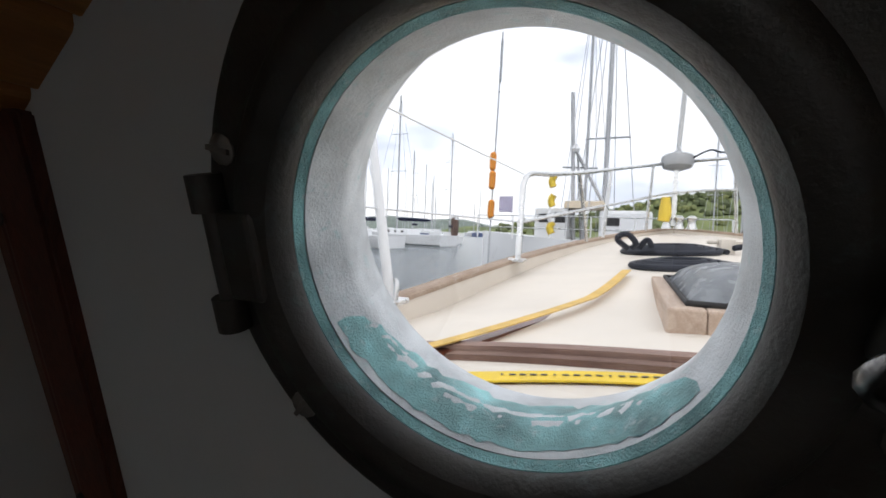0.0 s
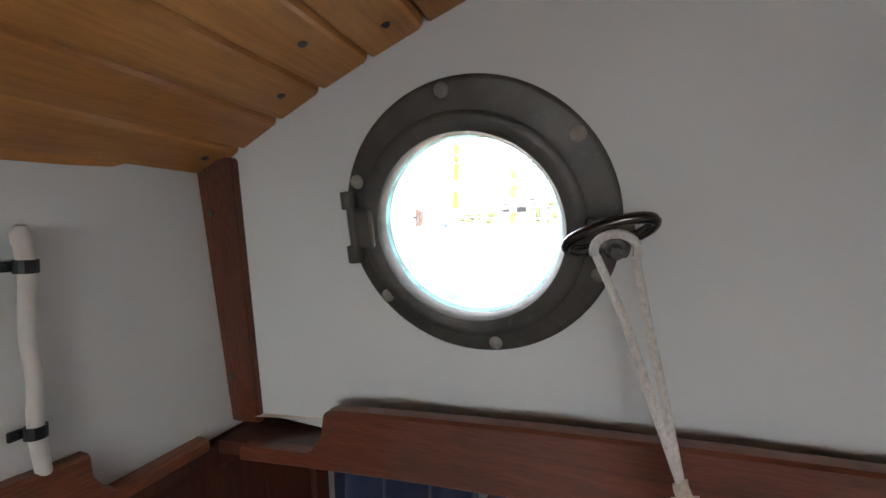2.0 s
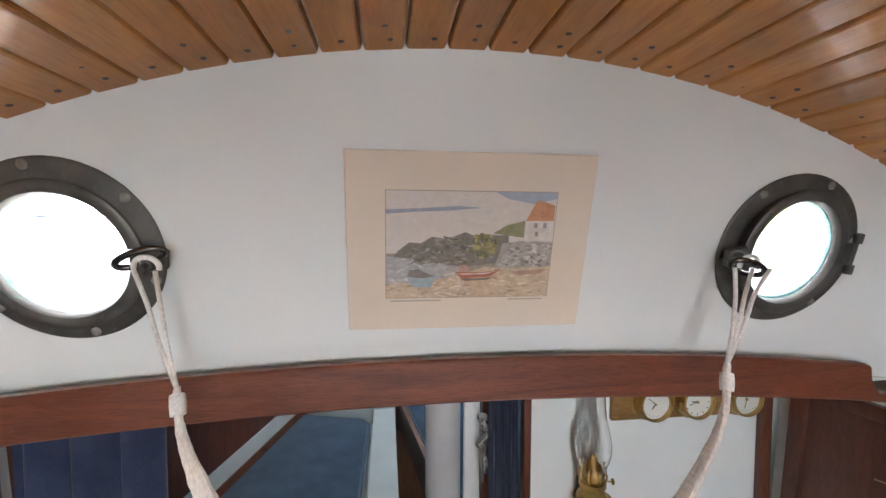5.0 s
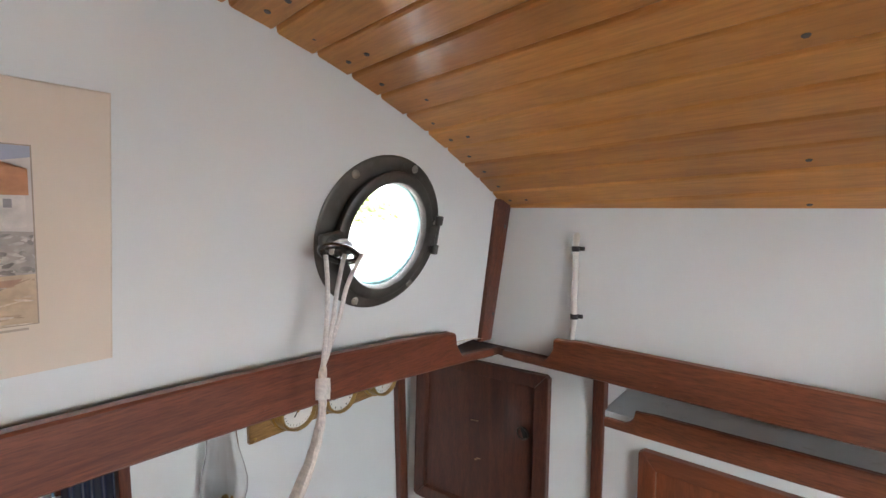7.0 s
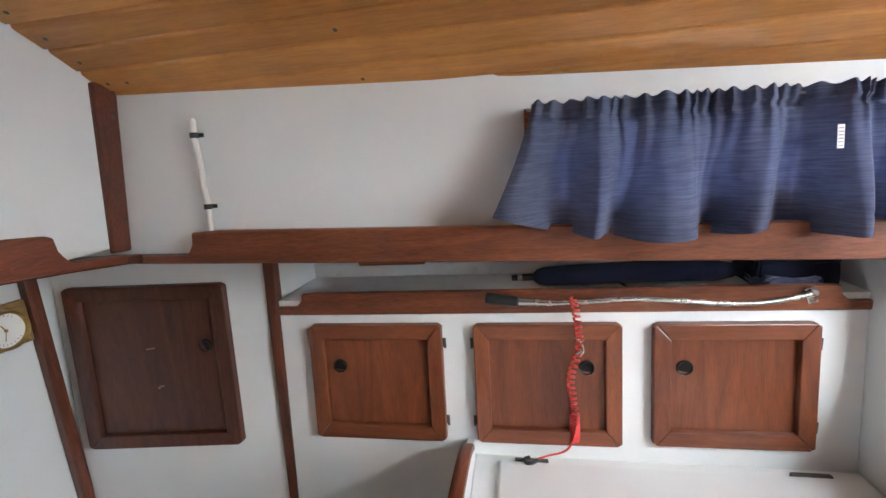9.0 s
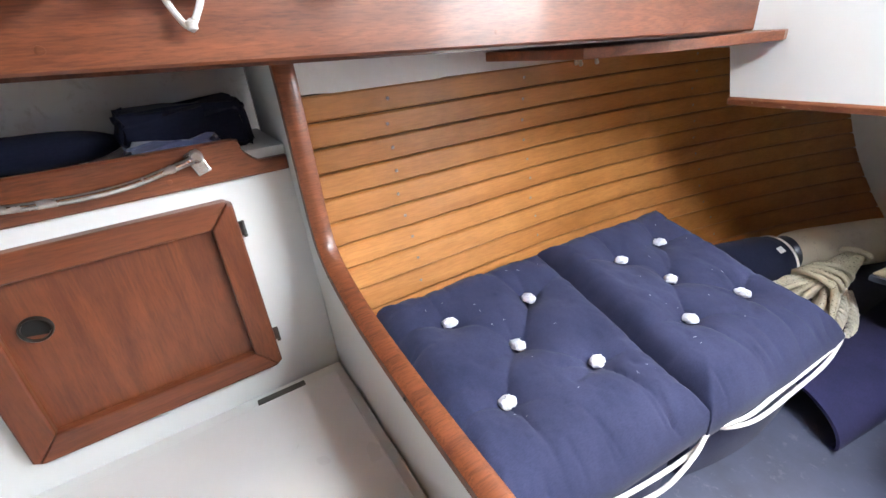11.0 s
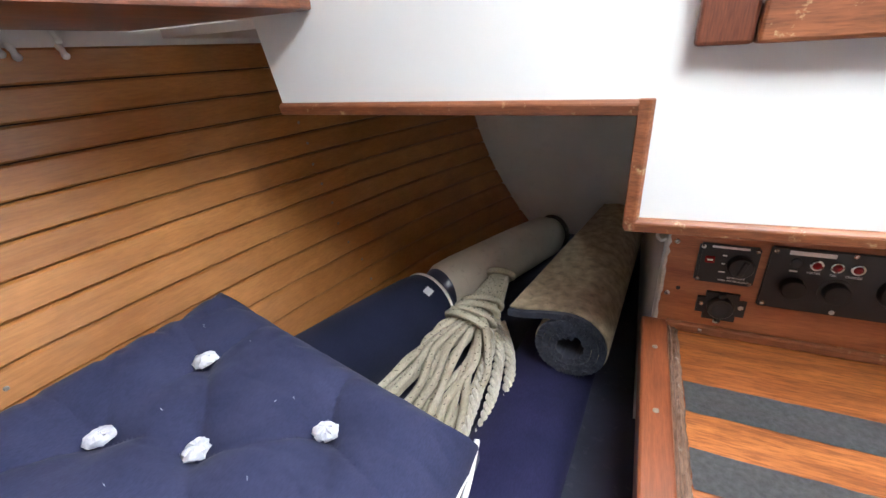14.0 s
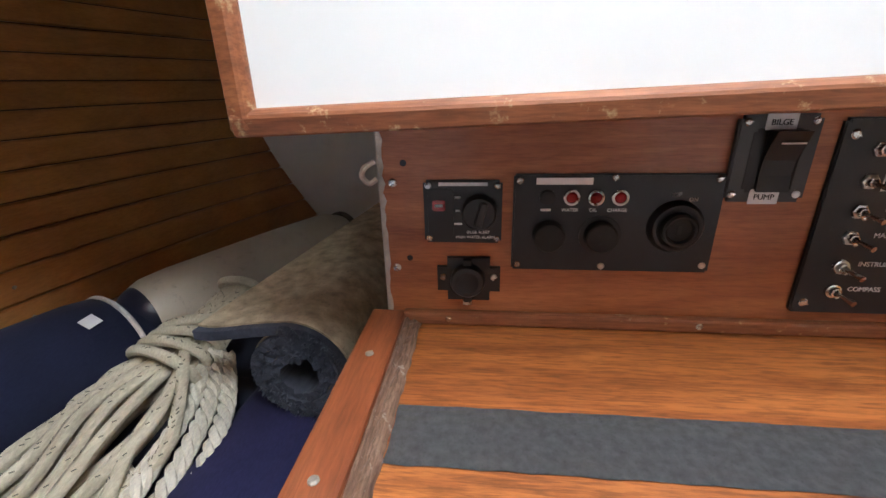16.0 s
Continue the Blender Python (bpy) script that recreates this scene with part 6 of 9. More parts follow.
ca, plane_a = seat_cushion("navy blue tufted seat cushion with white wool tufts", ((1.180, -1.452, 0.512), (1.134, -1.868, 0.520), (0.668, -1.808, 0.440), (0.712, -1.394, 0.434)), [(0.25, 0.27), (0.28, 0.71), (0.475, 0.49), (0.69, 0.74), (0.68, 0.28)], 3)
cb, plane_b = seat_cushion("navy blue tufted seat cushion with white wool tufts and cord ties", ((1.132, -1.872, 0.528), (1.092, -2.272, 0.532), (0.623, -2.218, 0.438), (0.664, -1.815, 0.440)), [(0.27, 0.365), (0.26, 0.705), (0.48, 0.49), (0.70, 0.735), (0.70, 0.315)], 4)


def cushion_ties():
    for nm, pts in (("cushion_tie", [(0.618, -2.235, 0.405), (0.612, -2.16, 0.375), (0.622, -2.05, 0.352), (0.632, -1.94, 0.345), (0.652, -1.87, 0.352), (0.668, -1.835, 0.375)]),
                    ("cushion_tie", [(0.618, -2.19, 0.39), (0.622, -2.10, 0.385), (0.632, -2.00, 0.372), (0.640, -1.92, 0.36), (0.655, -1.86, 0.36)]),
                    ("cushion_tie", [(0.662, -1.83, 0.372), (0.660, -1.79, 0.350), (0.668, -1.72, 0.340), (0.68, -1.62, 0.345), (0.69, -1.55, 0.36)]),
                    ("cushion_tie", [(0.664, -1.825, 0.37), (0.652, -1.77, 0.36), (0.655, -1.70, 0.33), (0.672, -1.63, 0.32), (0.69, -1.56, 0.33)])):
        t = thing(nm, pts[2], "white cotton cord tie along the cushion edge", "cord", "cushion ties")
        part("cord", tube(bmesh.new(), smooth_path(pts, 8), 0.0040, 10), ROPE_WHITE, t, "", True)


cushion_ties()


def fenders():
    a, b = Vector((1.075, -2.20, MATTRESS + 0.100)), Vector((0.918, -2.700, MATTRESS + 0.095))
    d = (b - a).normalized()
    m = Matrix.Translation(a) @ d.to_track_quat("Z", "Y").to_matrix().to_4x4()
    L = (b - a).length
    t = thing("fender", (1.0, -2.45, MATTRESS), "fat fender in a dark navy fleece cover with white piping", "fender", "fenders")
    part("cover", lathe(bmesh.new(), [(0, -0.03), (0.06, -0.02), (0.088, 0.02), (0.095, 0.10), (0.096, L * 0.5), (0.094, L - 0.05), (0.089, L - 0.012), (0.080, L)], m, 40), NAVY_DARK, t, "dark navy fleece cover", True)
    part("inner_sock", lathe(bmesh.new(), [(0.080, L - 0.004), (0.066, L + 0.006), (0.060, L + 0.032), (0.052, L + 0.045), (0, L + 0.05)], m, 32), paint("dark_blue_cap", (0.012, 0.018, 0.05), 0.45), t, "dark blue end cap", True)
    ring = [m @ Vector((0.0865 * math.cos(k), 0.0865 * math.sin(k), L - 0.005)) for k in (2 * math.pi * j / 48 for j in range(48))]
    part("piping", tube(bmesh.new(), ring, 0.0045, 8, True), ROPE_WHITE, t, "white piping", True)
    p = Vector((0.901, -2.640, 0.335))
    axis_pt = a + d * (p - a).dot(d)
    nrm = (p - axis_pt).normalized()
    q = axis_pt + nrm * 0.0955
    mm = frame_at(q, d, nrm.cross(d))
    mm = mm if (mm.to_3x3() @ Vector((0, 0, 1))).dot(nrm) > 0 else frame_at(q, d, -nrm.cross(d))
    bm = bmesh.new()
    slab(bm, mm @ Matrix.Rotation(0.2, 4, "Z"), 0.022, 0.020, 0.0012)
    part("sewn_label", bm, LABEL, t, "small white sewn label")
    # cream fender behind it
    a2, b2 = Vector((0.905, -2.745, MATTRESS + 0.115)), Vector((0.690, -3.235, MATTRESS + 0.115))
    d2 = (b2 - a2).normalized()
    m2 = Matrix.Translation(a2) @ d2.to_track_quat("Z", "Y").to_matrix().to_4x4()
    L2 = (b2 - a2).length
    t = thing("fender", (0.8, -2.9, MATTRESS), "cream vinyl fender with a navy blue end", "fender", "fenders")
    part("body", lathe(bmesh.new(), [(0.062, 0.0), (0.070, 0.02), (0.0735, 0.07), (0.073, L2 * 0.6), (0.068, L2 - 0.06), (0.050, L2 - 0.012), (0.022, L2 + 0.006), (0.0, L2 + 0.008)], m2, 36), FENDER, t, "cream vinyl body", True)
    part("end_cap", lathe(bmesh.new(), [(0.0, -0.048), (0.022, -0.044), (0.046, -0.026), (0.058, -0.010), (0.0625, 0.003)], m2, 36), paint("navy_vinyl", (0.012, 0.016, 0.036), 0.3), t, "glossy navy vinyl end", True)
    ring = [m2 @ Vector((0.051 * math.cos(k), 0.051 * math.sin(k), L2 - 0.008)) for k in (2 * math.pi * j / 32 for j in range(32))]
    part("end_rope", tube(bmesh.new(), ring, 0.010, 8, True), paint("grimy_rope", (0.10, 0.09, 0.075), 0.9, 0.3, 50, 1.0), t, "dark grimy rope ring", True)


fenders()


def rope_hank():
    t = thing("rope_hank", (0.76, -2.55, MATTRESS), "coiled hank of cream braided mooring rope tied at the neck", "rope")
    neck = Vector((0.757, -2.815, 0.330))
    waist = Vector((0.785, -2.645, 0.285))
    rng = random.Random(21)
    flecks = bmesh.new()

    def fleck(pts, r):
        for j in range(2, len(pts) - 2):
            p = pts[j]
            dd = (pts[j + 1] - p).normalized()
            for side in (-0.5, 0.45):
                if rng.random() < 0.6:
                    continue
                sd = Vector((side + rng.uniform(-0.25, 0.25), 0.25, 1)).normalized()
                sd = (sd - dd * sd.dot(dd)).normalized()
                q = p.lerp(pts[j + 1], rng.random()) + sd * (r + 0.0001)
                slab(flecks, frame_at(q, dd, sd.cross(dd)) @ Matrix.Rotation(0.6 if side > 0 else -0.6, 4, "Z"), 0.0052, 0.0017, 0.0003)

    R = 0.0086
    for layer, count in ((0, 13), (1, 9)):
        for i in range(count):
            f = i / (count - 1)
            reach = 1.0 if layer == 0 else 0.92
            end = Vector((1.015 - 0.290 * f - (0.02 if layer else 0), -2.345 + 0.07 * f - 0.05 * math.sin(f * 3.1) + rng.uniform(-0.03, 0.02), MATTRESS + 0.012 + 0.030 * layer * math.sin(f * 3.14) + rng.uniform(0, 0.014)))
            mid = waist + Vector(((0.5 - f) * (0.086 - 0.02 * layer), rng.uniform(-0.01, 0.01), (-0.016 if layer == 0 else 0.014) - 0.022 * (2 * f - 1) ** 2))
            bow = Vector((rng.uniform(-0.016, 0.016), 0, rng.uniform(0.0, 0.012)))
            pts = smooth_path([neck + Vector((0.030 * (0.5 - f), 0, -0.004 + 0.010 * layer)), neck.lerp(mid, 0.5) + Vector(((0.5 - f) * 0.024, 0, 0.005 * layer)), mid,
                               mid.lerp(end, 0.36) + bow + Vector((0.02 * (0.5 - f), 0, 0.010)), mid.lerp(end, 0.70) - bow * 0.6 + Vector((0, 0, 0.008)), end, end + Vector((0.012 * (1 - 2 * f), 0.05, -0.006))], 7)
            part("strand", tube(bmesh.new(), pts, R, 9), ROPE, t, "", True)
            fleck(pts, R)
    # loose bights that stray from the bundle
    for pts in (((0.812, -2.660, 0.292), (0.846, -2.610, 0.290), (0.880, -2.560, 0.268), (0.925, -2.500, 0.245), (0.955, -2.440, 0.225), (0.945, -2.370, 0.205)),
                ((0.815, -2.640, 0.300), (0.850, -2.575, 0.285), (0.905, -2.520, 0.262), (0.960, -2.455, 0.232), (1.010, -2.400, 0.208), (1.035, -2.330, 0.200)),
                ((0.765, -2.665, 0.312), (0.735, -2.615, 0.305), (0.712, -2.565, 0.280), (0.700, -2.515, 0.256), (0.716, -2.480, 0.240), (0.744, -2.490, 0.246))):
        pts = smooth_path(pts, 8)
        part("bight", tube(bmesh.new(), pts, R, 9), ROPE, t, "", True)
        fleck(pts, R)
    # laid rope beside the braided one
    for i in range(3):
        pts = smooth_path([(0.748 - 0.014 * i, -2.690, 0.282 - 0.006 * i), (0.720 - 0.024 * i, -2.60, 0.262 - 0.008 * i), (0.708 - 0.030 * i, -2.48, 0.240 - 0.008 * i), (0.704 - 0.033 * i, -2.36, 0.222 - 0.006 * i), (0.704 - 0.034 * i, -2.27, 0.208)], 16)
        for s3 in range(3):
            tw = []
            for j, p in enumerate(pts):
                a = j * 0.8 + s3 * 2.094
                dd = (pts[min(j + 1, len(pts) - 1)] - pts[max(j - 1, 0)]).normalized()
                u = dd.cross(Vector((0, 0, 1))).normalized()
                v = u.cross(dd)
                tw.append(p + 0.0066 * (math.cos(a) * u + math.sin(a) * v))
            part("laid_strand", tube(bmesh.new(), tw, 0.0070, 7), ROPE_LAID, t, "pale three-strand laid rope", True)
    # frapping turns round the waist and the neck loop
    for j in range(4):
        c = neck.lerp(waist, 0.66 + 0.135 * j) + Vector((0, 0, 0.002))
        ring = []
        for q in range(34):
            a = 2 * math.pi * q / 34
            ring.append(c + Vector(((0.046 + 0.005 * j) * math.cos(a), 0.014 * math.sin(a) + (0.020 - 0.012 * j) * math.cos(a), (0.034 + 0.002 * j) * math.sin(a))))
        part("turn", tube(bmesh.new(), ring, R, 9, True), ROPE, t, "", True)
        fleck(ring, R)
    ring = [neck + Vector((0.032 * math.cos(a), 0.012 * math.sin(a), 0.018 * math.sin(a) + 0.006)) for a in (2 * math.pi * q / 24 for q in range(24))]
    part("neck_loop", tube(bmesh.new(), ring, R, 9, True), ROPE, t, "", True)
    part("dark_fleck", flecks, paint("grey_green_fleck", (0.13, 0.125, 0.10), 0.8), t, "dark woven flecks", kind="stuff")


rope_hank()


def carpet_roll():
    o, far = Vector((0.548, -2.590, 0.316)), Vector((0.492, -3.22, 0.340))
    d = (far - o).normalized()
    m = Matrix.Translation(o) @ d.to_track_quat("Z", "Y").to_matrix().to_4x4()
    L = (far - o).length
    up = (m.to_3x3().inverted() @ Vector((0, 0, 1)))
    a_up = math.atan2(up.y, up.x)
    rt = (m.to_3x3().inverted() @ Vector((1, 0, 0)))
    sgn = 1 if (rt.x * math.cos(a_up + math.pi / 2) + rt.y * math.sin(a_up + math.pi / 2)) > 0 else -1
    t = thing("rolled_carpet", (0.52, -2.83, MATTRESS), "rolled offcut of charcoal carpet with tan backing", "carpet")
    rng = random.Random(6)
    turns, n = 3.1, 150

    def pt(f, h, off):
        a = a_up - sgn * (turns * 2 * math.pi * (1 - f)) + sgn * 0.25
        r = 0.033 + 0.046 * f + off
        return Vector((r * math.cos(a), r * math.sin(a), h))
    for nm, mt, lo, hi in (("pile_layer", CARPET, -0.0125, 0.0010), ("backing", CARPET_BACK, 0.0012, 0.0042)):
        bm = bmesh.new()
        rows = []
        hs = [0.010 if nm == "backing" else 0.0, 0.012, L * 0.33, L * 0.66, L]
        for i in range(n + 1):
            f = i / n
            row = []
            for h in hs:
                w = 0.0
                if nm == "pile_layer":
                    w = rng.uniform(-0.0012, 0.0012)
                row.append((bm.verts.new(m @ pt(f, h + (rng.uniform(-0.004, 0.002) if h == 0 else 0), lo + w)), bm.verts.new(m @ pt(f, h + (rng.uniform(-0.003, 0.002) if h == 0 else 0), hi))))
            rows.append(row)
        # the free flap running off the top of the roll, outboard
        for k in range(1, 13):
            row = []
            for h in hs:
                g = k / 12
                w3 = m @ pt(1.0, h, 0.0)
                q = w3 + Vector((0.104 * g * (1 - 0.75 * h / L), 0.014 * g * (1 - h / L), 0.010 * math.sin(g * 2.6) - 0.026 * g + 0.020 * g ** 4))
                row.append((bm.verts.new(q + Vector((0, 0, lo))), bm.verts.new(q + Vector((0, 0, hi)))))
            rows.append(row)
        for r0, r1 in zip(rows, rows[1:]):
            for j in range(len(hs) - 1):
                for c in (0, 1):
                    bm.faces.new((r0[j][c], r1[j][c], r1[j + 1][c], r0[j + 1][c]))
            for j in (0, len(hs) - 1):
                bm.faces.new((r0[j][0], r1[j][0], r1[j][1], r0[j][1]))
        for r0 in (rows[0], rows[-1]):
            for j in range(len(hs) - 1):
                bm.faces.new((r0[j][0], r0[j + 1][0], r0[j + 1][1], r0[j][1]))
        part(nm, bm, mt, t, "", nm != "pile_layer")
    # tufts on the cut end
    bm = bmesh.new()
    for k in range(700):
        f = rng.random() ** 0.6
        p = m @ pt(f, 0, rng.uniform(-0.008, 0.001))
        e = p - d * rng.uniform(0.003, 0.008) + Vector((rng.uniform(-0.003, 0.003), 0, rng.uniform(-0.003, 0.003)))
        s1 = Vector((rng.uniform(-1, 1), 0.2, rng.uniform(-1, 1))).normalized() * 0.0016
        bm.faces.new([bm.verts.new(q) for q in (p - s1, p + s1, e)])
    part("fringe", bm, CARPET, t, "frayed carpet tufts", kind="stuff")


carpet_roll()


def folded_mat():
    t = thing("foam_mat", (0.60, -2.55, MATTRESS), "purple blue camping mat folded into a flat tube", "mat")
    bm = bmesh.new()
    rows = []
    ys = [-2.195, -2.30, -2.45, -2.62, -2.80, -2.98]
    n = 30
    for k, y in enumerate(ys):
        f = k / (len(ys) - 1)
        cx = 0.620 - 0.055 * f + (0.015 if k == 0 else 0)
        w, h = 0.094, 0.062 - 0.030 * f
        row = []
        for i in range(n + 1):
            a = math.pi * (1.16 - 1.30 * i / n)
            yy = y - 0.05 * math.cos(a) * (1 if k == 0 else 0)
            row.append([bm.verts.new((cx + (w + o) * math.cos(a), yy, max(MATTRESS + 0.002 + (0.006 + o), MATTRESS + 0.012 + (h + o) * math.sin(a) + 0.004))) for o in (0.0, -0.006)])
        rows.append(row)
    for r0, r1 in zip(rows, rows[1:]):
        for i in range(n):
            for c in (0, 1):
                bm.faces.new((r0[i][c], r0[i + 1][c], r1[i + 1][c], r1[i][c]))
        for i in (0, n):
            bm.faces.new((r0[i][0], r1[i][0], r1[i][1], r0[i][1]))
    for i in range(n):
        bm.faces.new((rows[0][i][0], rows[0][i + 1][0], rows[0][i + 1][1], rows[0][i][1]))
    part("sheet", bm, MAT_BLUE, t, "", True)


folded_mat()


# ---------- companionway: bridge deck front, step, switch panel ----------
YB, YP, STEP = -2.434, -2.560, 0.430


def bridge_front():
    """The white panel below the companionway with its cut corner and opening."""
    bm = bmesh.new()
    for y in (YB, YB - 0.016):
        es = []

        def loop(pts):
            vs = [bm.verts.new((x, y, z)) for x, z in pts]
            es.extend(bm.edges.new((vs[i], vs[(i + 1) % len(vs)])) for i in range(len(vs)))
        us = [0.95 - 0.1 * k for k in range(20)]
        loop([(1.027, 0.812), (0.463, 0.812), (0.463, 0.662), (-0.353, 0.688), (-0.353, 0.812), (-0.917, 0.812), (-0.945, 0.943), (-0.96, 1.03)] + [(CX - u, roof_z(u) + 0.01) for u in us] + [(1.07, 1.03), (1.055, 0.943)])
        loop([(0.385, 0.905), (-0.275, 0.905), (-0.275, 1.52), (0.385, 1.52)])
        bmesh.ops.triangle_fill(bm, edges=es, use_beauty=True)
    tagged(part("wall_aft", bm, WHITE), "white painted panel below the companionway opening", "wall", kind="structure")
    # worn mouldings along its cut edge
    t = thing("edge_moulding", (0.463, YB, 0.662), "worn varnished moulding along the edge of the white panel", "moulding", kind="structure")

    def strip(p0, p1):
        (x0, z0), (x1, z1) = p0, p1
        d = Vector((x1 - x0, 0, z1 - z0)).normalized()
        nn = Vector((-d.z, 0, d.x))
        bm = bmesh.new()
        a, b = Vector((x0, 0, z0)), Vector((x1, 0, z1))
        vs = []
        for p in (a, b):
            vs.append([bm.verts.new((p + nn * q + Vector((0, y, 0)))) for q, y in ((-0.011, YB + 0.007), (0.003, YB + 0.010), (0.008, YB + 0.004), (0.008, YB - 0.022), (-0.011, YB - 0.022))])
        for j in range(5):
            bm.faces.new((vs[0][j], vs[0][(j + 1) % 5], vs[1][(j + 1) % 5], vs[1][j]))
        bm.faces.new(vs[0])
        bm.faces.new(vs[1])
        bmesh.ops.bevel(bm, geom=bm.edges[:], offset=0.0015, segments=1, affect="EDGES")
        part("moulding", bm, TRIM_WORN, t)
    strip((0.472, 0.812), (1.03, 0.812))
    strip((0.463, 0.655), (0.463, 0.821))
    strip((-0.353, 0.688), (0.472, 0.662))
    # soffits behind the panel
    tagged(part("deck_underside", boxed(-0.35, 0.463, YP - 0.02, YB - 0.0165, 0.690, 0.705), MAHOG_X), "brown soffit above the switch panel", "ceiling", kind="structure")
    # companionway frame
    t = thing("companionway_frame", (0.055, YB, 0.874), "varnished brown wooden companionway frame", "door frame", kind="structure")
    for nm, x0, x1, z0, z1, yy in (("jamb", 0.374, 0.427, 0.874, 1.53, 0.022), ("jamb", -0.317, -0.264, 0.874, 1.53, 0.022), ("sill", -0.263, 0.373, 0.874, 0.916, 0.028)):
        part(nm, boxed(x0, x1, YB + 0.0005, YB + yy, z0, z1, 0.004), TRIM_WORN if nm == "sill" else MAHOG_Z, t)
    part("washboard_slot", boxed(0.362, 0.372, YB + 0.012, YB + 0.034, 0.917, 1.52, 0.002), TRIM_WORN, t)
    # shelf above the berth at the deck edge
    t = thing("corner_shelf", (1.05, -2.30, 0.955), "dark varnished shelf board above the berth", "shelf")
    bm = prism(bmesh.new(), [(0.935, -2.432), (0.928, -2.400), (1.02, -2.12), (1.10, -1.95), (1.36, -1.90), (1.36, -2.432)], lambda p, q, r: (p, q, r), 0.950, 0.972, 0.003)
    part("board", bm, MAHOG_Y, t)


bridge_front()


def engine_step():
    t = thing("companionway_step", (0.0, -2.33, SOLE), "brown engine box step with worn teak tread and grey grip strips", "step")
    part("tread", boxed(-0.36, 0.3835, -2.130, YP + 0.002, STEP - 0.018, STEP, 0.002), TEAK_X, t)
    part("nosing", boxed(-0.36, 0.384, -2.131, -2.113, STEP - 0.034, STEP + 0.003, 0.003), TRIM_WORN, t)
    part("side_board", boxed(0.384, 0.424, YP + 0.001, -2.113, STEP - 0.030, STEP + 0.014, 0.004), BARE_Y, t, "scuffed bare wooden edge board")
    bm = bmesh.new()
    rng = random.Random(31)
    rows = []
    for k in range(61):
        y = -2.134 - (-2.134 - YP - 0.004) * k / 60
        rows.append([bm.verts.new((x, y, STEP + 0.0002 + h)) for x, h in ((0.3838, 0.0), (0.3835, 0.009 + rng.uniform(-0.001, 0.001)), (0.3805, 0.0105 + rng.uniform(-0.0016, 0.001)), (0.3775, 0.0062 + rng.uniform(-0.0016, 0.0016)),
                                                                            (0.3740, 0.0082 + rng.uniform(-0.002, 0.0012)), (0.3700, 0.0050 + rng.uniform(-0.0015, 0.0015)), (0.3665 + rng.uniform(-0.0015, 0.0008), 0.0))])
    for q, w in zip(rows, rows[1:]):
        for k in range(6):
            bm.faces.new((q[k], q[k + 1], w[k + 1], w[k]))
    bm.faces.new(rows[0])
    bm.faces.new(rows[-1])
    part("inner_bead", bm, SCUFFED, t, "rough scuffed grey-brown bead")
    for y0, y1 in ((-2.419, -2.358), (-2.296, -2.238), (-2.189, -2.143)):
        bm = bmesh.new()
        rng = random.Random(int(-y0 * 100))
        nx, ny = 40, 6
        g = [[bm.verts.new((0.3655 - 0.70 * i / nx + (rng.uniform(-0.001, 0.001) if i == 0 else 0), y0 + (y1 - y0) * j / ny + (rng.uniform(-0.0008, 0.0008) if j in (0, ny) else 0), STEP + 0.0012 + (rng.uniform(0, 0.0004)))) for j in range(ny + 1)] for i in range(nx + 1)]
        for i in range(nx):
            for j in range(ny):
                bm.faces.new((g[i][j], g[i + 1][j], g[i + 1][j + 1], g[i][j + 1]))
        bmesh.ops.solidify(bm, geom=bm.faces[:], thickness=0.001)
        part("grip_strip", bm, GRIP, t, "gritty grey anti-slip strip")
    part("side_panel", boxed(0.386, 0.3915, YP + 0.002, -2.135, SOLE, STEP - 0.031), WHITE_WORN, t, "grey-white painted side panel")
    part("corner_post", boxed(0.384, 0.422, -2.150, -2.116, SOLE, STEP - 0.031, 0.003), MAHOG_Z, t, "brown corner post")
    part("front_panel", boxed(-0.36, 0.3835, -2.142, -2.132, SOLE, STEP - 0.035), DARK_Z, t, "dark brown front panel")
    part("lower_tread", boxed(-0.30, 0.315, -2.131, -1.985, 0.195, 0.215, 0.004), DARK_Z, t, "dark lower step")
    part("lower_fiddle", boxed(0.316, 0.334, -2.131, -1.985, SOLE, 0.250, 0.004), MAHOG_Z, t, "brown side of the lower step")
    part("lower_fiddle", boxed(-0.318, -0.301, -2.131, -1.985, SOLE, 0.250, 0.004), MAHOG_Z, t, "brown side of the lower step")
    bm = bmesh.new()
    for y, z in ((-2.30, 0.36), (-2.26, 0.30), (-2.24, 0.34), (-2.18, 0.37)):
        screw(bm, frame_at((0.3916, y, z), (0, 1, 0), (0, 0, 1)), 0.004)
    part("screws", bm, STEEL, t, kind="stuff")
    bm = bmesh.new()
    for y in (-2.19, -2.33, -2.47):
        screw(bm, frame_at((0.404, y, STEP + 0.0141), (1, 0, 0), (0, 1, 0)), 0.0042)
    part("screws", bm, SCREW_DULL, t, kind="stuff")


engine_step()


def pan_head(bm, x, z, r=0.0042, y=YP):
    screw(bm, frame_at((x, y, z), (-1, 0, 0), (0, 0, 1)) @ Matrix.Rotation(x * 40, 4, "Z"), r)


def face(x, z, lift=0.0):
    """A matrix on the switch panel: x to starboard's left in the view, y up, z towards the cabin."""
    return frame_at((x, YP + lift, z), (-1, 0, 0), (0, 0, 1))


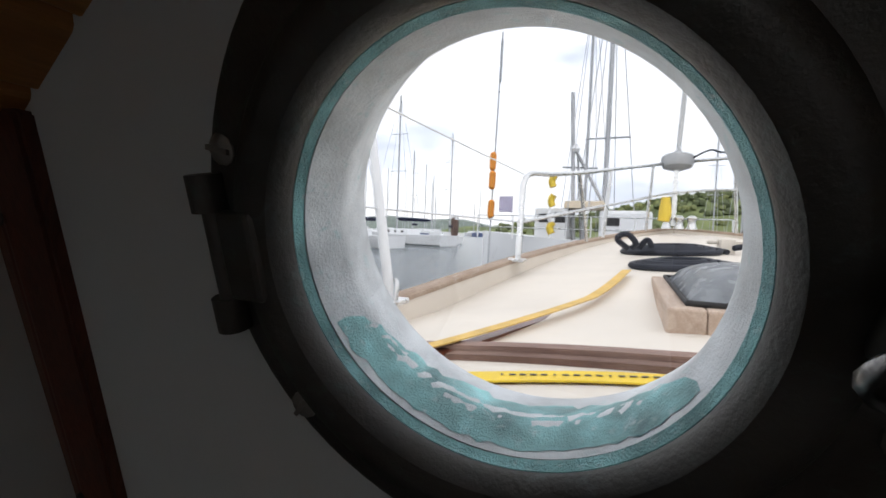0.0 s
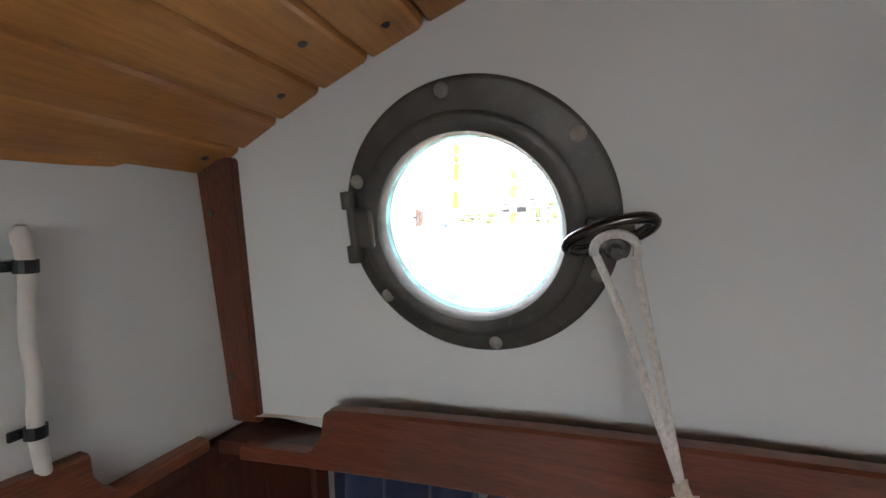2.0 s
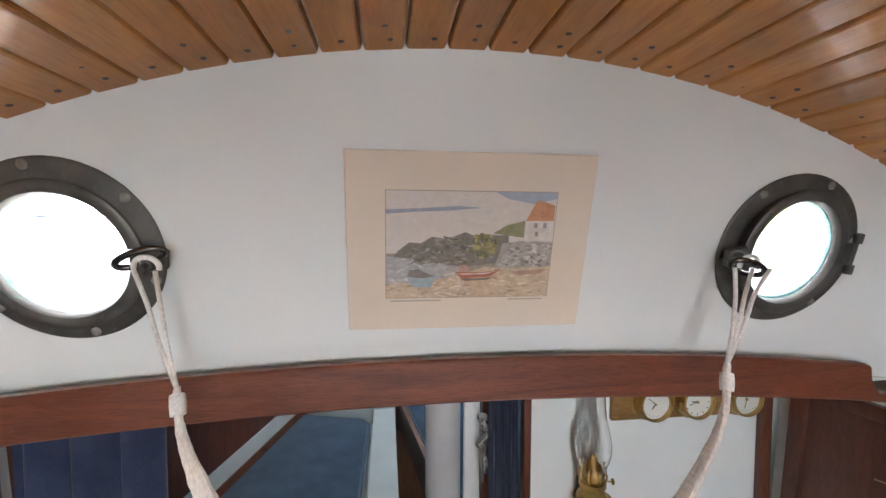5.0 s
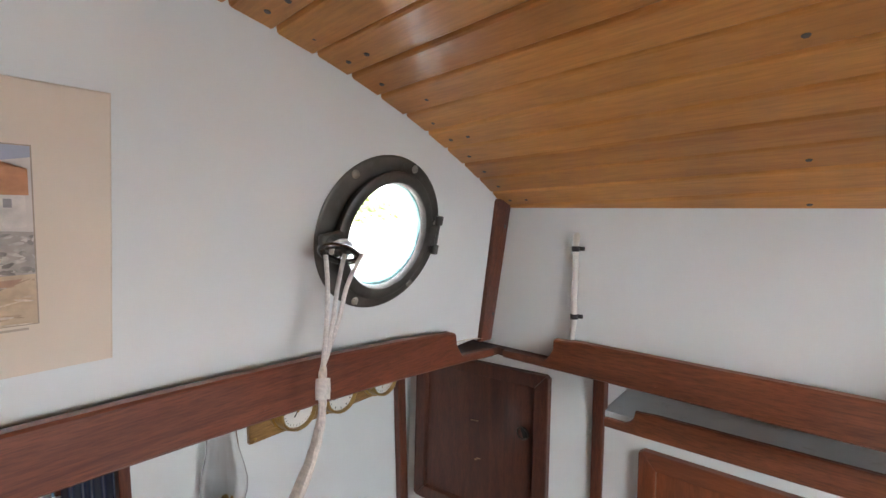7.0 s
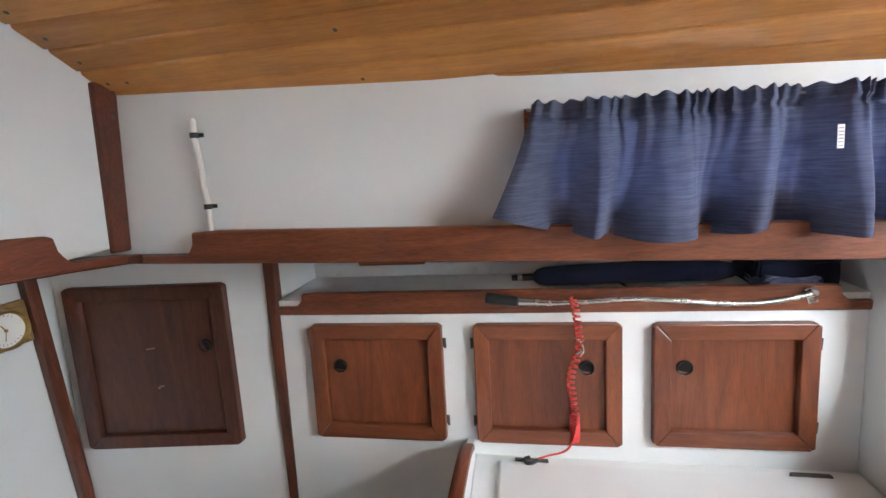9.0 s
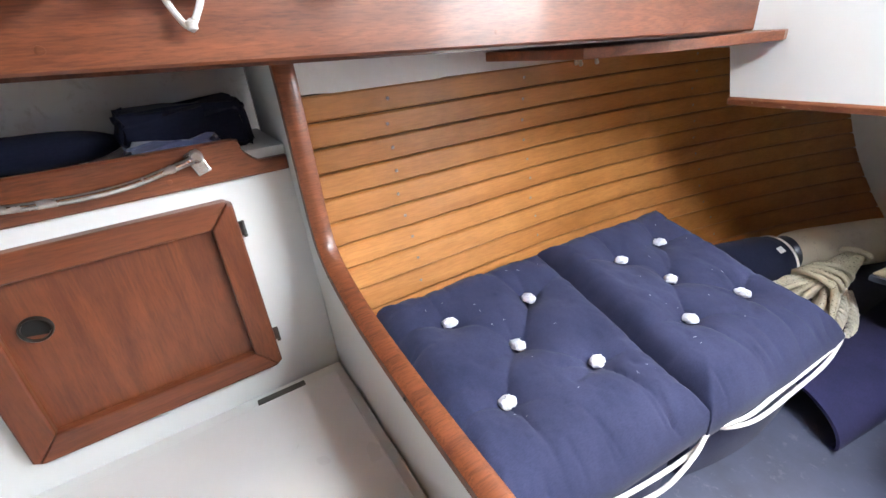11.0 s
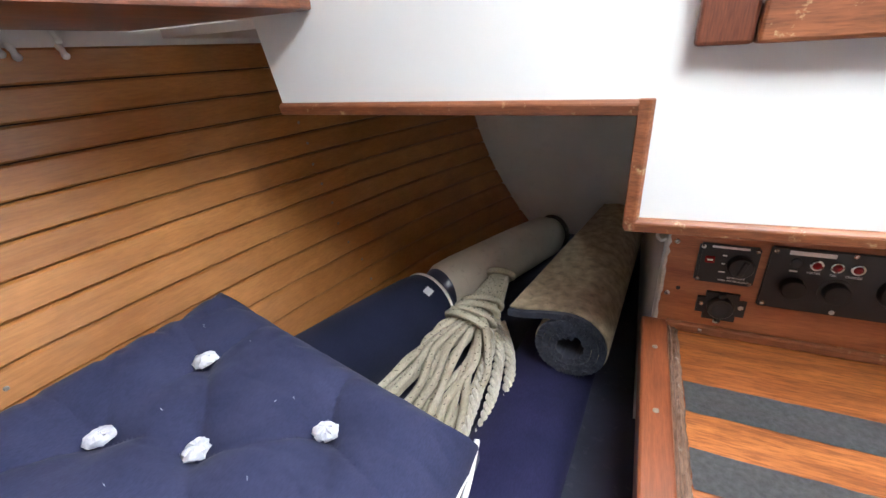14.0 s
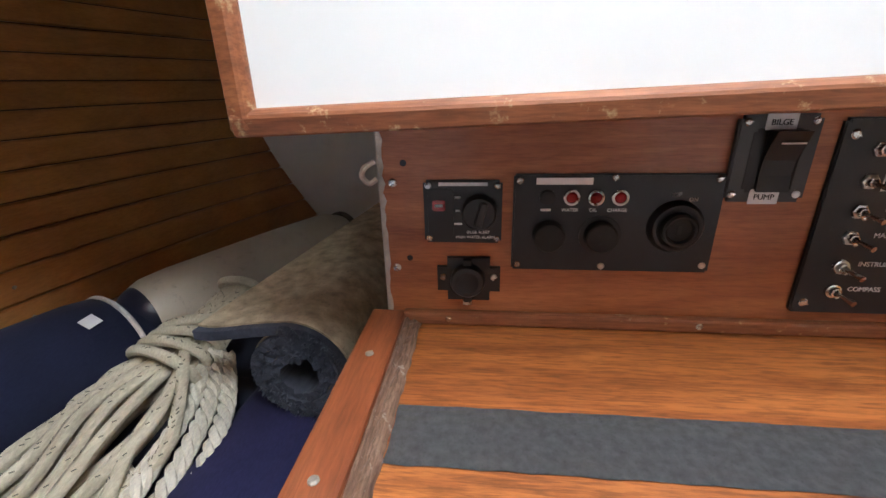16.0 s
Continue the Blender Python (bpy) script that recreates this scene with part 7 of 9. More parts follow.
def plate(x0, x1, z0, z1, y0, y1, r, name, mt, parent, label=""):
    bm = boxed(x0, x1, YP + y0, YP + y1, z0, z1)
    es = [e for e in bm.edges if abs(e.verts[0].co.y - e.verts[1].co.y) > 1e-5]
    bmesh.ops.bevel(bm, geom=es, offset=r, segments=4, affect="EDGES")
    es = [e for e in bm.edges if all(abs(v.co.y - (YP + y1)) < 1e-6 for v in e.verts)]
    bmesh.ops.bevel(bm, geom=es, offset=min(0.0012, (y1 - y0) * 0.4), segments=2, affect="EDGES")
    return part(name, bm, mt, parent, label)


def switch_board():
    tagged(part("panel_board", boxed(-0.62, 0.404, YP - 0.018, YP, STEP - 0.03, 0.689, 0.0), PANEL_X), "mahogany switch board below the bridge deck", "panel", kind="structure")
    bm = bmesh.new()
    rng = random.Random(12)
    vs = []
    for k in range(24):
        z = 0.437 + 0.205 * k / 23
        w = rng.uniform(0.0025, 0.0065)
        vs.append([bm.verts.new(p) for p in ((0.4042, YP + 0.0005, z), (0.4042 - w, YP + 0.0008, z), (0.4075, YP - 0.006, z))])
    for a, b in zip(vs, vs[1:]):
        bm.faces.new((a[0], a[1], b[1], b[0]))
        bm.faces.new((a[2], a[0], b[0], b[2]))
    tagged(part("trim_sealant", bm, paint("white_sealant", (0.62, 0.61, 0.58), 0.7, 0.2, 60, 1.0)), "ragged white sealant along the board edge", "sealant", kind="structure")
    t = thing("base_moulding", (0.0, YP, STEP), "brown worn moulding below the switch board", "moulding", kind="structure")
    part("moulding", boxed(-0.60, 0.386, YP + 0.0005, YP + 0.012, STEP + 0.0005, STEP + 0.016, 0.003), TRIM_WORN, t)
    bm = bmesh.new()
    for x in (0.335, 0.07, -0.18):
        pan_head(bm, x, STEP + 0.009, 0.0036, YP + 0.012)
    part("screws", bm, STEEL, t, kind="stuff")
    # loose screws and screw holes of the board
    t = thing("board_screws", (0.388, YP, 0.5), "slotted screws and empty holes along the board edge", "screws")
    for x, z in ((0.391, 0.590), (0.392, 0.495)):
        bm = bmesh.new()
        pan_head(bm, x, z, 0.0046)
        part("screw", bm, STEEL, t)
    for x, z in ((0.379, 0.610), (0.377, 0.507)):
        part("hole", lathe(bmesh.new(), [(0.0034, 0.0004), (0, 0.0004)], face(x, z), 14), BLACK, t)

    # pump alarm
    t = thing("pump_alarm_panel", (0.319, YP, 0.527), "black bilge pump alarm panel with a rotary knob", "switch panel")
    plate(0.279, 0.359, 0.527, 0.593, 0.0003, 0.005, 0.003, "faceplate", BLACK_PANEL, t)
    plate(0.328, 0.355, 0.533, 0.585, 0.0052, 0.0062, 0.002, "recess", BLACK, t)
    bm = bmesh.new()
    for x, z in ((0.354, 0.588), (0.284, 0.588), (0.354, 0.532), (0.284, 0.532)):
        pan_head(bm, x, z, 0.0034, YP + 0.005)
    part("screws", bm, STEEL, t, kind="stuff")
    m = face(0.302, 0.562, 0.005)
    part("knob", lathe(bmesh.new(), [(0.0175, 0), (0.0172, 0.011), (0.0155, 0.0135), (0, 0.0135)], m, 32), BLACK, t, "black rotary knob", True)
    bm = bmesh.new()
    slab(bm, m @ Matrix.Translation((0.002, 0, 0.0133)) @ Matrix.Rotation(1.3, 4, "Z"), 0.026, 0.008, 0.004, 0.002)
    part("knob_bar", bm, BLACK, t)
    plate(0.3365, 0.3495, 0.562, 0.5735, 0.0062, 0.0085, 0.001, "alarm_lamp", RED_LENS, t, "dull red alarm lamp")
    bm = bmesh.new()
    slab(bm, face(0.343, 0.568, 0.0086), 0.008, 0.0026, 0.0004)
    part("symbol_bar", bm, INK, t)
    for z, w in ((0.576, 0.006), (0.562, 0.0045), (0.548, 0.009)):
        bm = bmesh.new()
        slab(bm, face(0.324, z, 0.0052), w, 0.0022, 0.0003)
        part("print_bar", bm, INK, t)
    bm = bmesh.new()
    slab(bm, face(0.3185, 0.5895, 0.0052), 0.049, 0.0036, 0.0003)
    part("maker_mark", bm, INK, t, "plain maker's mark")
    words("BILGE ALERT", face(0.303, 0.539, 0.0052), 0.0042, INK, t)
    words("HIGH WATER ALARM", face(0.306, 0.5335, 0.0052), 0.0042, INK, t)

    # 12 volt socket
    t = thing("power_socket", (0.312, YP, 0.458), "black covered power socket", "socket")
    plate(0.279, 0.347, 0.459, 0.510, 0.0003, 0.0045, 0.011, "plate", BLACK, t)
    m = face(0.314, 0.485, 0.0045)
    part("lid", lathe(bmesh.new(), [(0.0185, 0), (0.0185, 0.008), (0.0165, 0.0105), (0.012, 0.011), (0.010, 0.0095), (0, 0.0095)], m, 30), BLACK, t, "round rubber lid", True)
    bm = bmesh.new()
    slab(bm, m @ Matrix.Translation((0, 0.019, 0.001)), 0.010, 0.012, 0.006, 0.002)
    part("lid_tab", bm, RUBBER, t)
    bm = bmesh.new()
    slab(bm, m @ Matrix.Translation((0, -0.021, 0.001)), 0.009, 0.010, 0.006, 0.002)
    part("lid_tab", bm, RUBBER, t)
    bm = bmesh.new()
    pan_head(bm, 0.3405, 0.487, 0.004, YP + 0.0045)
    pan_head(bm, 0.2860, 0.4875, 0.004, YP + 0.0045)
    part("screws", bm, STEEL, t, kind="stuff")
    bm = bmesh.new()
    slab(bm, face(0.314, 0.4565, 0.003), 0.010, 0.006, 0.004, 0.001)
    part("lid_catch", bm, STEEL, t)

    # engine panel
    t = thing("engine_panel", (0.17, YP, 0.498), "black engine control panel with red warning lamps and key switch", "switch panel")
    plate(0.0705, 0.268, 0.498, 0.599, 0.0003, 0.005, 0.002, "faceplate", BLACK_PANEL, t)
    bm = bmesh.new()
    for x, z in ((0.262, 0.593), (0.172, 0.596), (0.0775, 0.5945), (0.262, 0.504), (0.176, 0.5035), (0.0775, 0.506)):
        pan_head(bm, x, z, 0.0036, YP + 0.005)
    part("screws", bm, STEEL, t, kind="stuff")
    for k, x in enumerate((0.2115, 0.1885, 0.1655)):
        m = face(x, 0.5765, 0.005)
        part("lamp_bezel", lathe(bmesh.new(), [(0.0078, 0), (0.0078, 0.003), (0.006, 0.0036), (0.0056, 0.002)], m, 24), STEEL, t, "bright lamp bezel", True)
        part("warning_lamp", lathe(bmesh.new(), [(0.0057, 0.001), (0.005, 0.004), (0.003, 0.0056), (0, 0.006)], m, 20), RED_LENS, t, "red warning lamp", True)
    part("blank_plug", lathe(bmesh.new(), [(0.0075, 0), (0.0075, 0.002), (0.006, 0.003), (0, 0.003)], face(0.235, 0.5765, 0.005), 24), BLACK, t, "", True)
    for k, (x, wd) in enumerate(((0.236, "HORN"), (0.2125, "WATER"), (0.190, "OIL"), (0.167, "CHARGE"))):
        if k == 0:
            bm = bmesh.new()
            slab(bm, face(x, 0.5635, 0.0052), 0.010, 0.0026, 0.0003)
            part("print_bar", bm, INK, t)
        else:
            words(wd, face(x, 0.5635, 0.0052), 0.0048, INK, t)
    bm = bmesh.new()
    slab(bm, face(0.2195, 0.5925, 0.0052), 0.054, 0.0066, 0.0003)
    part("maker_mark", bm, INK, t, "plain maker's mark")
    for x in (0.232, 0.181):
        m = face(x, 0.5375, 0.005)
        if x < 0.2:
            part("knob_ring", lathe(bmesh.new(), [(0.0205, 0), (0.0205, 0.0015), (0.0195, 0.002), (0.017, 0.002)], m, 36), BLACK, t, "", True)
        part("knob", lathe(bmesh.new(), [(0.0155, 0), (0.0152, 0.012), (0.0138, 0.0135), (0, 0.0138)], m, 32), RUBBER, t, "black rubber push knob", True)
    for dx, dz in ((-0.006, 0.003), (0.003, 0.004), (0.002, -0.005)):
        part("knob_hole", lathe(bmesh.new(), [(0.0018, 0.0001), (0, 0.0001)], face(0.181 + dx, 0.5375 + dz, 0.0189), 10), BLACK, t)
    m = face(0.1105, 0.5475, 0.005)
    part("key_base", lathe(bmesh.new(), [(0.0265, 0), (0.026, 0.004), (0.023, 0.008), (0.020, 0.0085)], m, 40), BLACK, t, "black key switch base", True)
    part("key_collar", lathe(bmesh.new(), [(0.0165, 0.007), (0.0165, 0.015), (0.0145, 0.017), (0.0125, 0.0165), (0.0115, 0.012), (0, 0.012)], m, 36), RUBBER, t, "ribbed collar", True)
    bm = bmesh.new()
    slab(bm, m @ Matrix.Translation((0, 0, 0.0121)), 0.0035, 0.0085, 0.0006)
    part("keyhole", bm, INK_BLACK, t)
    words("OFF", face(0.1135, 0.5795, 0.0052), 0.0052, INK, t)
    words("ON", face(0.0975, 0.5745, 0.0052), 0.0052, INK, t)

    # bilge pump switch
    t = thing("pump_switch", (0.036, YP, 0.572), "black rocker switch with white labels", "switch")
    plate(0.002, 0.071, 0.5725, 0.652, 0.0003, 0.006, 0.004, "bezel", paint("grey_black_bezel", (0.045, 0.047, 0.05), 0.45, 0.1, 30, 0.1), t)
    plate(0.015, 0.058, 0.582, 0.640, 0.006, 0.0066, 0.003, "recess", BLACK, t)
    bm = bmesh.new()
    prof = [(0.583, 0.007), (0.583, 0.010), (0.598, 0.008), (0.612, 0.009), (0.626, 0.015), (0.639, 0.022), (0.639, 0.007)]
    prism(bm, prof, lambda p, q, r: (r, YP + q, p), 0.018, 0.047, 0.001)
    part("rocker", bm, BLACK, t, "black rocker")
    bm = bmesh.new()
    slab(bm, frame_at((0.030, YP + 0.0178, 0.6285), (-1, 0, 0), (0, 0.45, 1)), 0.020, 0.0015, 0.0008)
    part("rocker_mark", bm, INK, t)
    bm = bmesh.new()
    for x, z in ((0.0645, 0.6455), (0.0085, 0.646), (0.0655, 0.580), (0.009, 0.580)):
        pan_head(bm, x, z, 0.0036, YP + 0.006)
    part("screws", bm, STEEL, t, kind="stuff")
    for z, wd in ((0.6455, "BILGE"), (0.578, "PUMP")):
        lab = plate(0.024, 0.050, z - 0.0072, z + 0.0072, 0.0062, 0.0068, 0.0005, "label", LABEL, t, "white label tape")
        words(wd, face(0.037, z - 0.0005, 0.0070), 0.0072, INK_BLACK, lab)

    # fuse switches
    t = thing("fuse_panel", (-0.14, YP, 0.456), "black switch panel with a column of steel toggle switches", "switch panel")
    plate(-0.275, -0.0165, 0.456, 0.648, 0.0003, 0.005, 0.003, "faceplate", BLACK_PANEL, t)
    bm = bmesh.new()
    for x, z in ((-0.0265, 0.634), (-0.027, 0.468), (-0.265, 0.634), (-0.265, 0.468)):
        pan_head(bm, x, z, 0.0048, YP + 0.005)
    part("screws", bm, STEEL, t, kind="stuff")
    for k, z in enumerate((0.621, 0.592, 0.564, 0.538, 0.508, 0.482)):
        m = face(-0.050, z, 0.005)
        sw = part("toggle_nut", lathe(bmesh.new(), [(0.0072, 0), (0.0072, 0.003), (0.0052, 0.0035), (0.0048, 0.007), (0.0032, 0.0075)], m, 6 if k < 4 else 20), STEEL, t, "steel toggle nut")
        bm = bmesh.new()
        tip = Vector((0.006, -0.004, 0.022))
        tube(bm, [m @ Vector((0, 0, 0.005)), m @ (tip * 0.6), m @ tip], [0.0016, 0.0022, 0.0030], 10)
        part("toggle_lever", bm, STEEL, sw, "", True)
        if k > 1:
            part("toggle_dot", lathe(bmesh.new(), [(0.0022, 0), (0.0015, 0.001), (0, 0.0012)], face(-0.0575, z - 0.0075, 0.005), 12), STEEL, t)
    for z, wd, x in ((0.566, "RUNNING", -0.088), (0.540, "MASTHEAD", -0.088), (0.5105, "INSTRUMENTS", -0.088), (0.4835, "COMPASS", -0.079)):
        words(wd, face(x, z, 0.0052), 0.0068, INK, t)
    bm = bmesh.new()
    for x0, x1, z0, z1 in ((-0.085, -0.062, 0.599, 0.6002), (-0.085, -0.062, 0.583, 0.5842), (-0.0632, -0.062, 0.583, 0.600)):
        box(bm, x0, x1, YP + 0.0051, YP + 0.0054, z0, z1)
    part("boat_outline", bm, INK, t, "white line drawing")


switch_board()
# small white hook beside the board
t = thing("white_hook", (0.412, YP - 0.004, 0.60), "small white plastic hook on the engine side", "hook")
bm = bmesh.new()
tube(bm, smooth_path([(0.408, YP + 0.002, 0.612), (0.418, YP + 0.004, 0.606), (0.421, YP + 0.004, 0.597), (0.414, YP + 0.004, 0.590), (0.407, YP + 0.002, 0.594)], 5), 0.0026, 8)
part("hook", bm, CABLE_W, t, "", True)


# ---------- forecabin seen through the doorway ----------
def hanging_drape(x0, x1, y, z0, z1, folds, seed, label):
    t = thing("door_curtain", ((x0 + x1) / 2, y, z0), label, "curtain", "doorway curtains")
    bm = bmesh.new()
    n = 90
    rows = []
    for j in range(9):
        v = j / 8
        z = z1 + (z0 - z1) * v
        rows.append([bm.verts.new((x0 + (x1 - x0) * i / n, y + 0.028 * math.sin(i / n * folds * 6.283 + seed + 0.6 * math.sin(i * 0.21)) * (0.7 + 0.4 * v) + 0.006 * math.sin(i * 0.33 + seed + v), z)) for i in range(n + 1)])
    for a, b in zip(rows, rows[1:]):
        for i in range(n):
            bm.faces.new((a[i], a[i + 1], b[i + 1], b[i]))
    bmesh.ops.solidify(bm, geom=bm.faces[:], thickness=0.002)
    part("drape", bm, CURTAIN_D, t, "", True)
    bm = tube(bmesh.new(), [(x0 - 0.01, y, z1 + 0.004), (x1 + 0.01, y, z1 + 0.004)], 0.006, 10)
    part("rod", bm, BRASS, t)


hanging_drape(-0.904, -0.566, 0.575, -0.05, 1.02, 3.6, 0.4, "blue cotton doorway curtain drawn to one side")
hanging_drape(0.215, 0.290, 0.700, -0.05, 1.02, 1.6, 1.4, "narrow gathered blue doorway curtain")


def forecabin():
    zb = 0.40

    def cushion(name, pts, z0, z1, label):
        t = thing(name, (sum(p[0] for p in pts) / len(pts), sum(p[1] for p in pts) / len(pts), z0), label, "mattress", "forecabin cushions")
        bm = prism(bmesh.new(), pts, lambda p, q, r: (p, q, r), z0, z1)
        es = [e for e in bm.edges if abs(e.verts[0].co.z - e.verts[1].co.z) > 0.02]
        bmesh.ops.bevel(bm, geom=es, offset=0.03, segments=4, affect="EDGES")
        es = [e for e in bm.edges if all(abs(v.co.z - z1) < 1e-5 for v in e.verts)]
        bmesh.ops.bevel(bm, geom=es, offset=0.012, segments=3, affect="EDGES")
        part("cushion", bm, BERTH_BLUE, t, "", True)
    cushion("berth_cushion", [(-0.800, 0.70), (-0.175, 0.70), (-0.160, 1.68), (-0.572, 1.80)], zb - 0.09, zb, "blue velour forecabin berth cushion")
    cushion("berth_cushion", [(0.135, 0.90), (-0.005, 1.86), (0.62, 1.86), (0.90, 0.90)], zb - 0.02, zb + 0.07, "raised blue velour forecabin berth cushion")
    t = thing("berth_edge", (0.06, 1.35, zb - 0.08), "dark wooden edge board of the forecabin berth", "board", kind="structure")
    bm = prism(bmesh.new(), [(0.112, 0.895), (0.134, 0.895), (-0.006, 1.86), (-0.030, 1.86)], lambda p, q, r: (p, q, r), zb - 0.1, zb + 0.052, 0.003)
    part("board", bm, DARK_Z, t)
    tagged(part("berth_base", prism(bmesh.new(), [(-0.82, 0.68), (-0.03, 0.68), (-0.035, 1.90), (-0.575, 1.90)], lambda p, q, r: (p, q, r), SOLE, zb - 0.091), paint("pale_blue_white_paint", (0.52, 0.57, 0.58), 0.5)), "pale painted forecabin berth base", "berth", kind="structure")
    tagged(part("berth_front", boxed(-0.150, -0.036, 0.72, 1.80, zb - 0.0905, zb - 0.004, 0.004), bpy.data.materials["pale_blue_white_paint"]), "pale painted centre panel of the berth", "berth", kind="structure")
    tagged(part("berth_end", boxed(-0.55, -0.036, 1.805, 1.83, zb - 0.09, zb + 0.03, 0.004), bpy.data.materials["pale_blue_white_paint"]), "pale painted end board of the berth", "berth", kind="structure")
    for s, nm in ((-1, "port"), (1, "starboard")):
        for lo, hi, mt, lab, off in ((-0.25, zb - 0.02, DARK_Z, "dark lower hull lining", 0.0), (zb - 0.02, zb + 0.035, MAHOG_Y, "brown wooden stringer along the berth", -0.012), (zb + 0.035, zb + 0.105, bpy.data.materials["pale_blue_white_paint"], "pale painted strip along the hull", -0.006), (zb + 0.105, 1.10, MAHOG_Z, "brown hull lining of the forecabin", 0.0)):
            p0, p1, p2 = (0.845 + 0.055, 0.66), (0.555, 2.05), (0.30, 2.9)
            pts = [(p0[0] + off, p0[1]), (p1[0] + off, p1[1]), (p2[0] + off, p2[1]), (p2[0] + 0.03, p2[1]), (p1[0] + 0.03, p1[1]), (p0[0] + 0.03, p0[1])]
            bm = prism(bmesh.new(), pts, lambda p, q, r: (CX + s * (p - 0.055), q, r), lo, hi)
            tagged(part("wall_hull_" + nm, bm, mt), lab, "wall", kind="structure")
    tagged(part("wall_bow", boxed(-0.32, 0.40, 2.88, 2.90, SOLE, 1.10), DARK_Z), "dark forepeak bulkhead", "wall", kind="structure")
    # mast support and boards beside it
    t = thing("mast_post", (0.092, 0.80, SOLE), "grey-white painted round mast support post", "post")
    part("tube", tube(bmesh.new(), [(0.092, 0.80, SOLE), (0.092, 0.80, 1.098)], 0.053, 36), paint("grey_white_post", (0.52, 0.52, 0.53), 0.4, 0.05, 10, 0.1), t, "", True)
    part("foot_plate", boxed(0.02, 0.165, 0.73, 0.87, SOLE, SOLE + 0.012, 0.002), STEEL, t)
    upright(0.158, 0.207, 0.80, 0.82, SOLE, 1.086, WHITE_WORN, "side_board", "pale painted board beside the mast post", "board")
    upright(0.212, 0.240, 0.79, 0.815, SOLE, 1.086, MAHOG_Z, "side_board", "brown wooden board beside the mast post", "board")
    t = thing("deck_fitting", (0.215, 0.755, 0.60), "grey metal clamp fixed to the mast post", "clamp")
    bm = bmesh.new()
    slab(bm, frame_at((0.225, 0.786, 0.70), (1, 0, 0), (0, 0, 1)), 0.035, 0.16, 0.02, 0.004)
    tube(bm, smooth_path([(0.19, 0.75, 0.72), (0.22, 0.74, 0.755), (0.26, 0.74, 0.75), (0.275, 0.74, 0.70), (0.262, 0.74, 0.665)], 6), 0.011, 10)
    part("jaw", bm, STEEL, t, "", True)
    bm = bmesh.new()
    tube(bm, [(0.205, 0.765, 0.60), (0.205, 0.765, 0.79)], 0.008, 10)
    lathe(bm, [(0, 0.79), (0.016, 0.795), (0.016, 0.806), (0, 0.81)], Matrix.Translation((0.205, 0.765, 0)), 16)
    part("screw_spindle", bm, STEEL, t, "", True)


forecabin()


# ---------- foredeck ----------
RAIL = [(-1.26, 0.20, 1.035), (-1.21, 0.70, 1.065), (-1.15, 1.20, 1.105), (-1.04, 2.10, 1.185), (-0.91, 2.90, 1.25), (-0.72, 3.60, 1.315), (-0.42, 4.25, 1.39), (-0.09, 4.62, 1.445)]
PORT_RAIL = smooth_path(RAIL, 6)
STBD_RAIL = smooth_path([(2 * CX - x if k < 7 else x, y, z) for k, (x, y, z) in enumerate(RAIL)], 6)


def deck_z(x, y):
    u = x - CX
    return 1.140 - 0.080 * u * u + max(0.0, y - 1.5) * 0.083


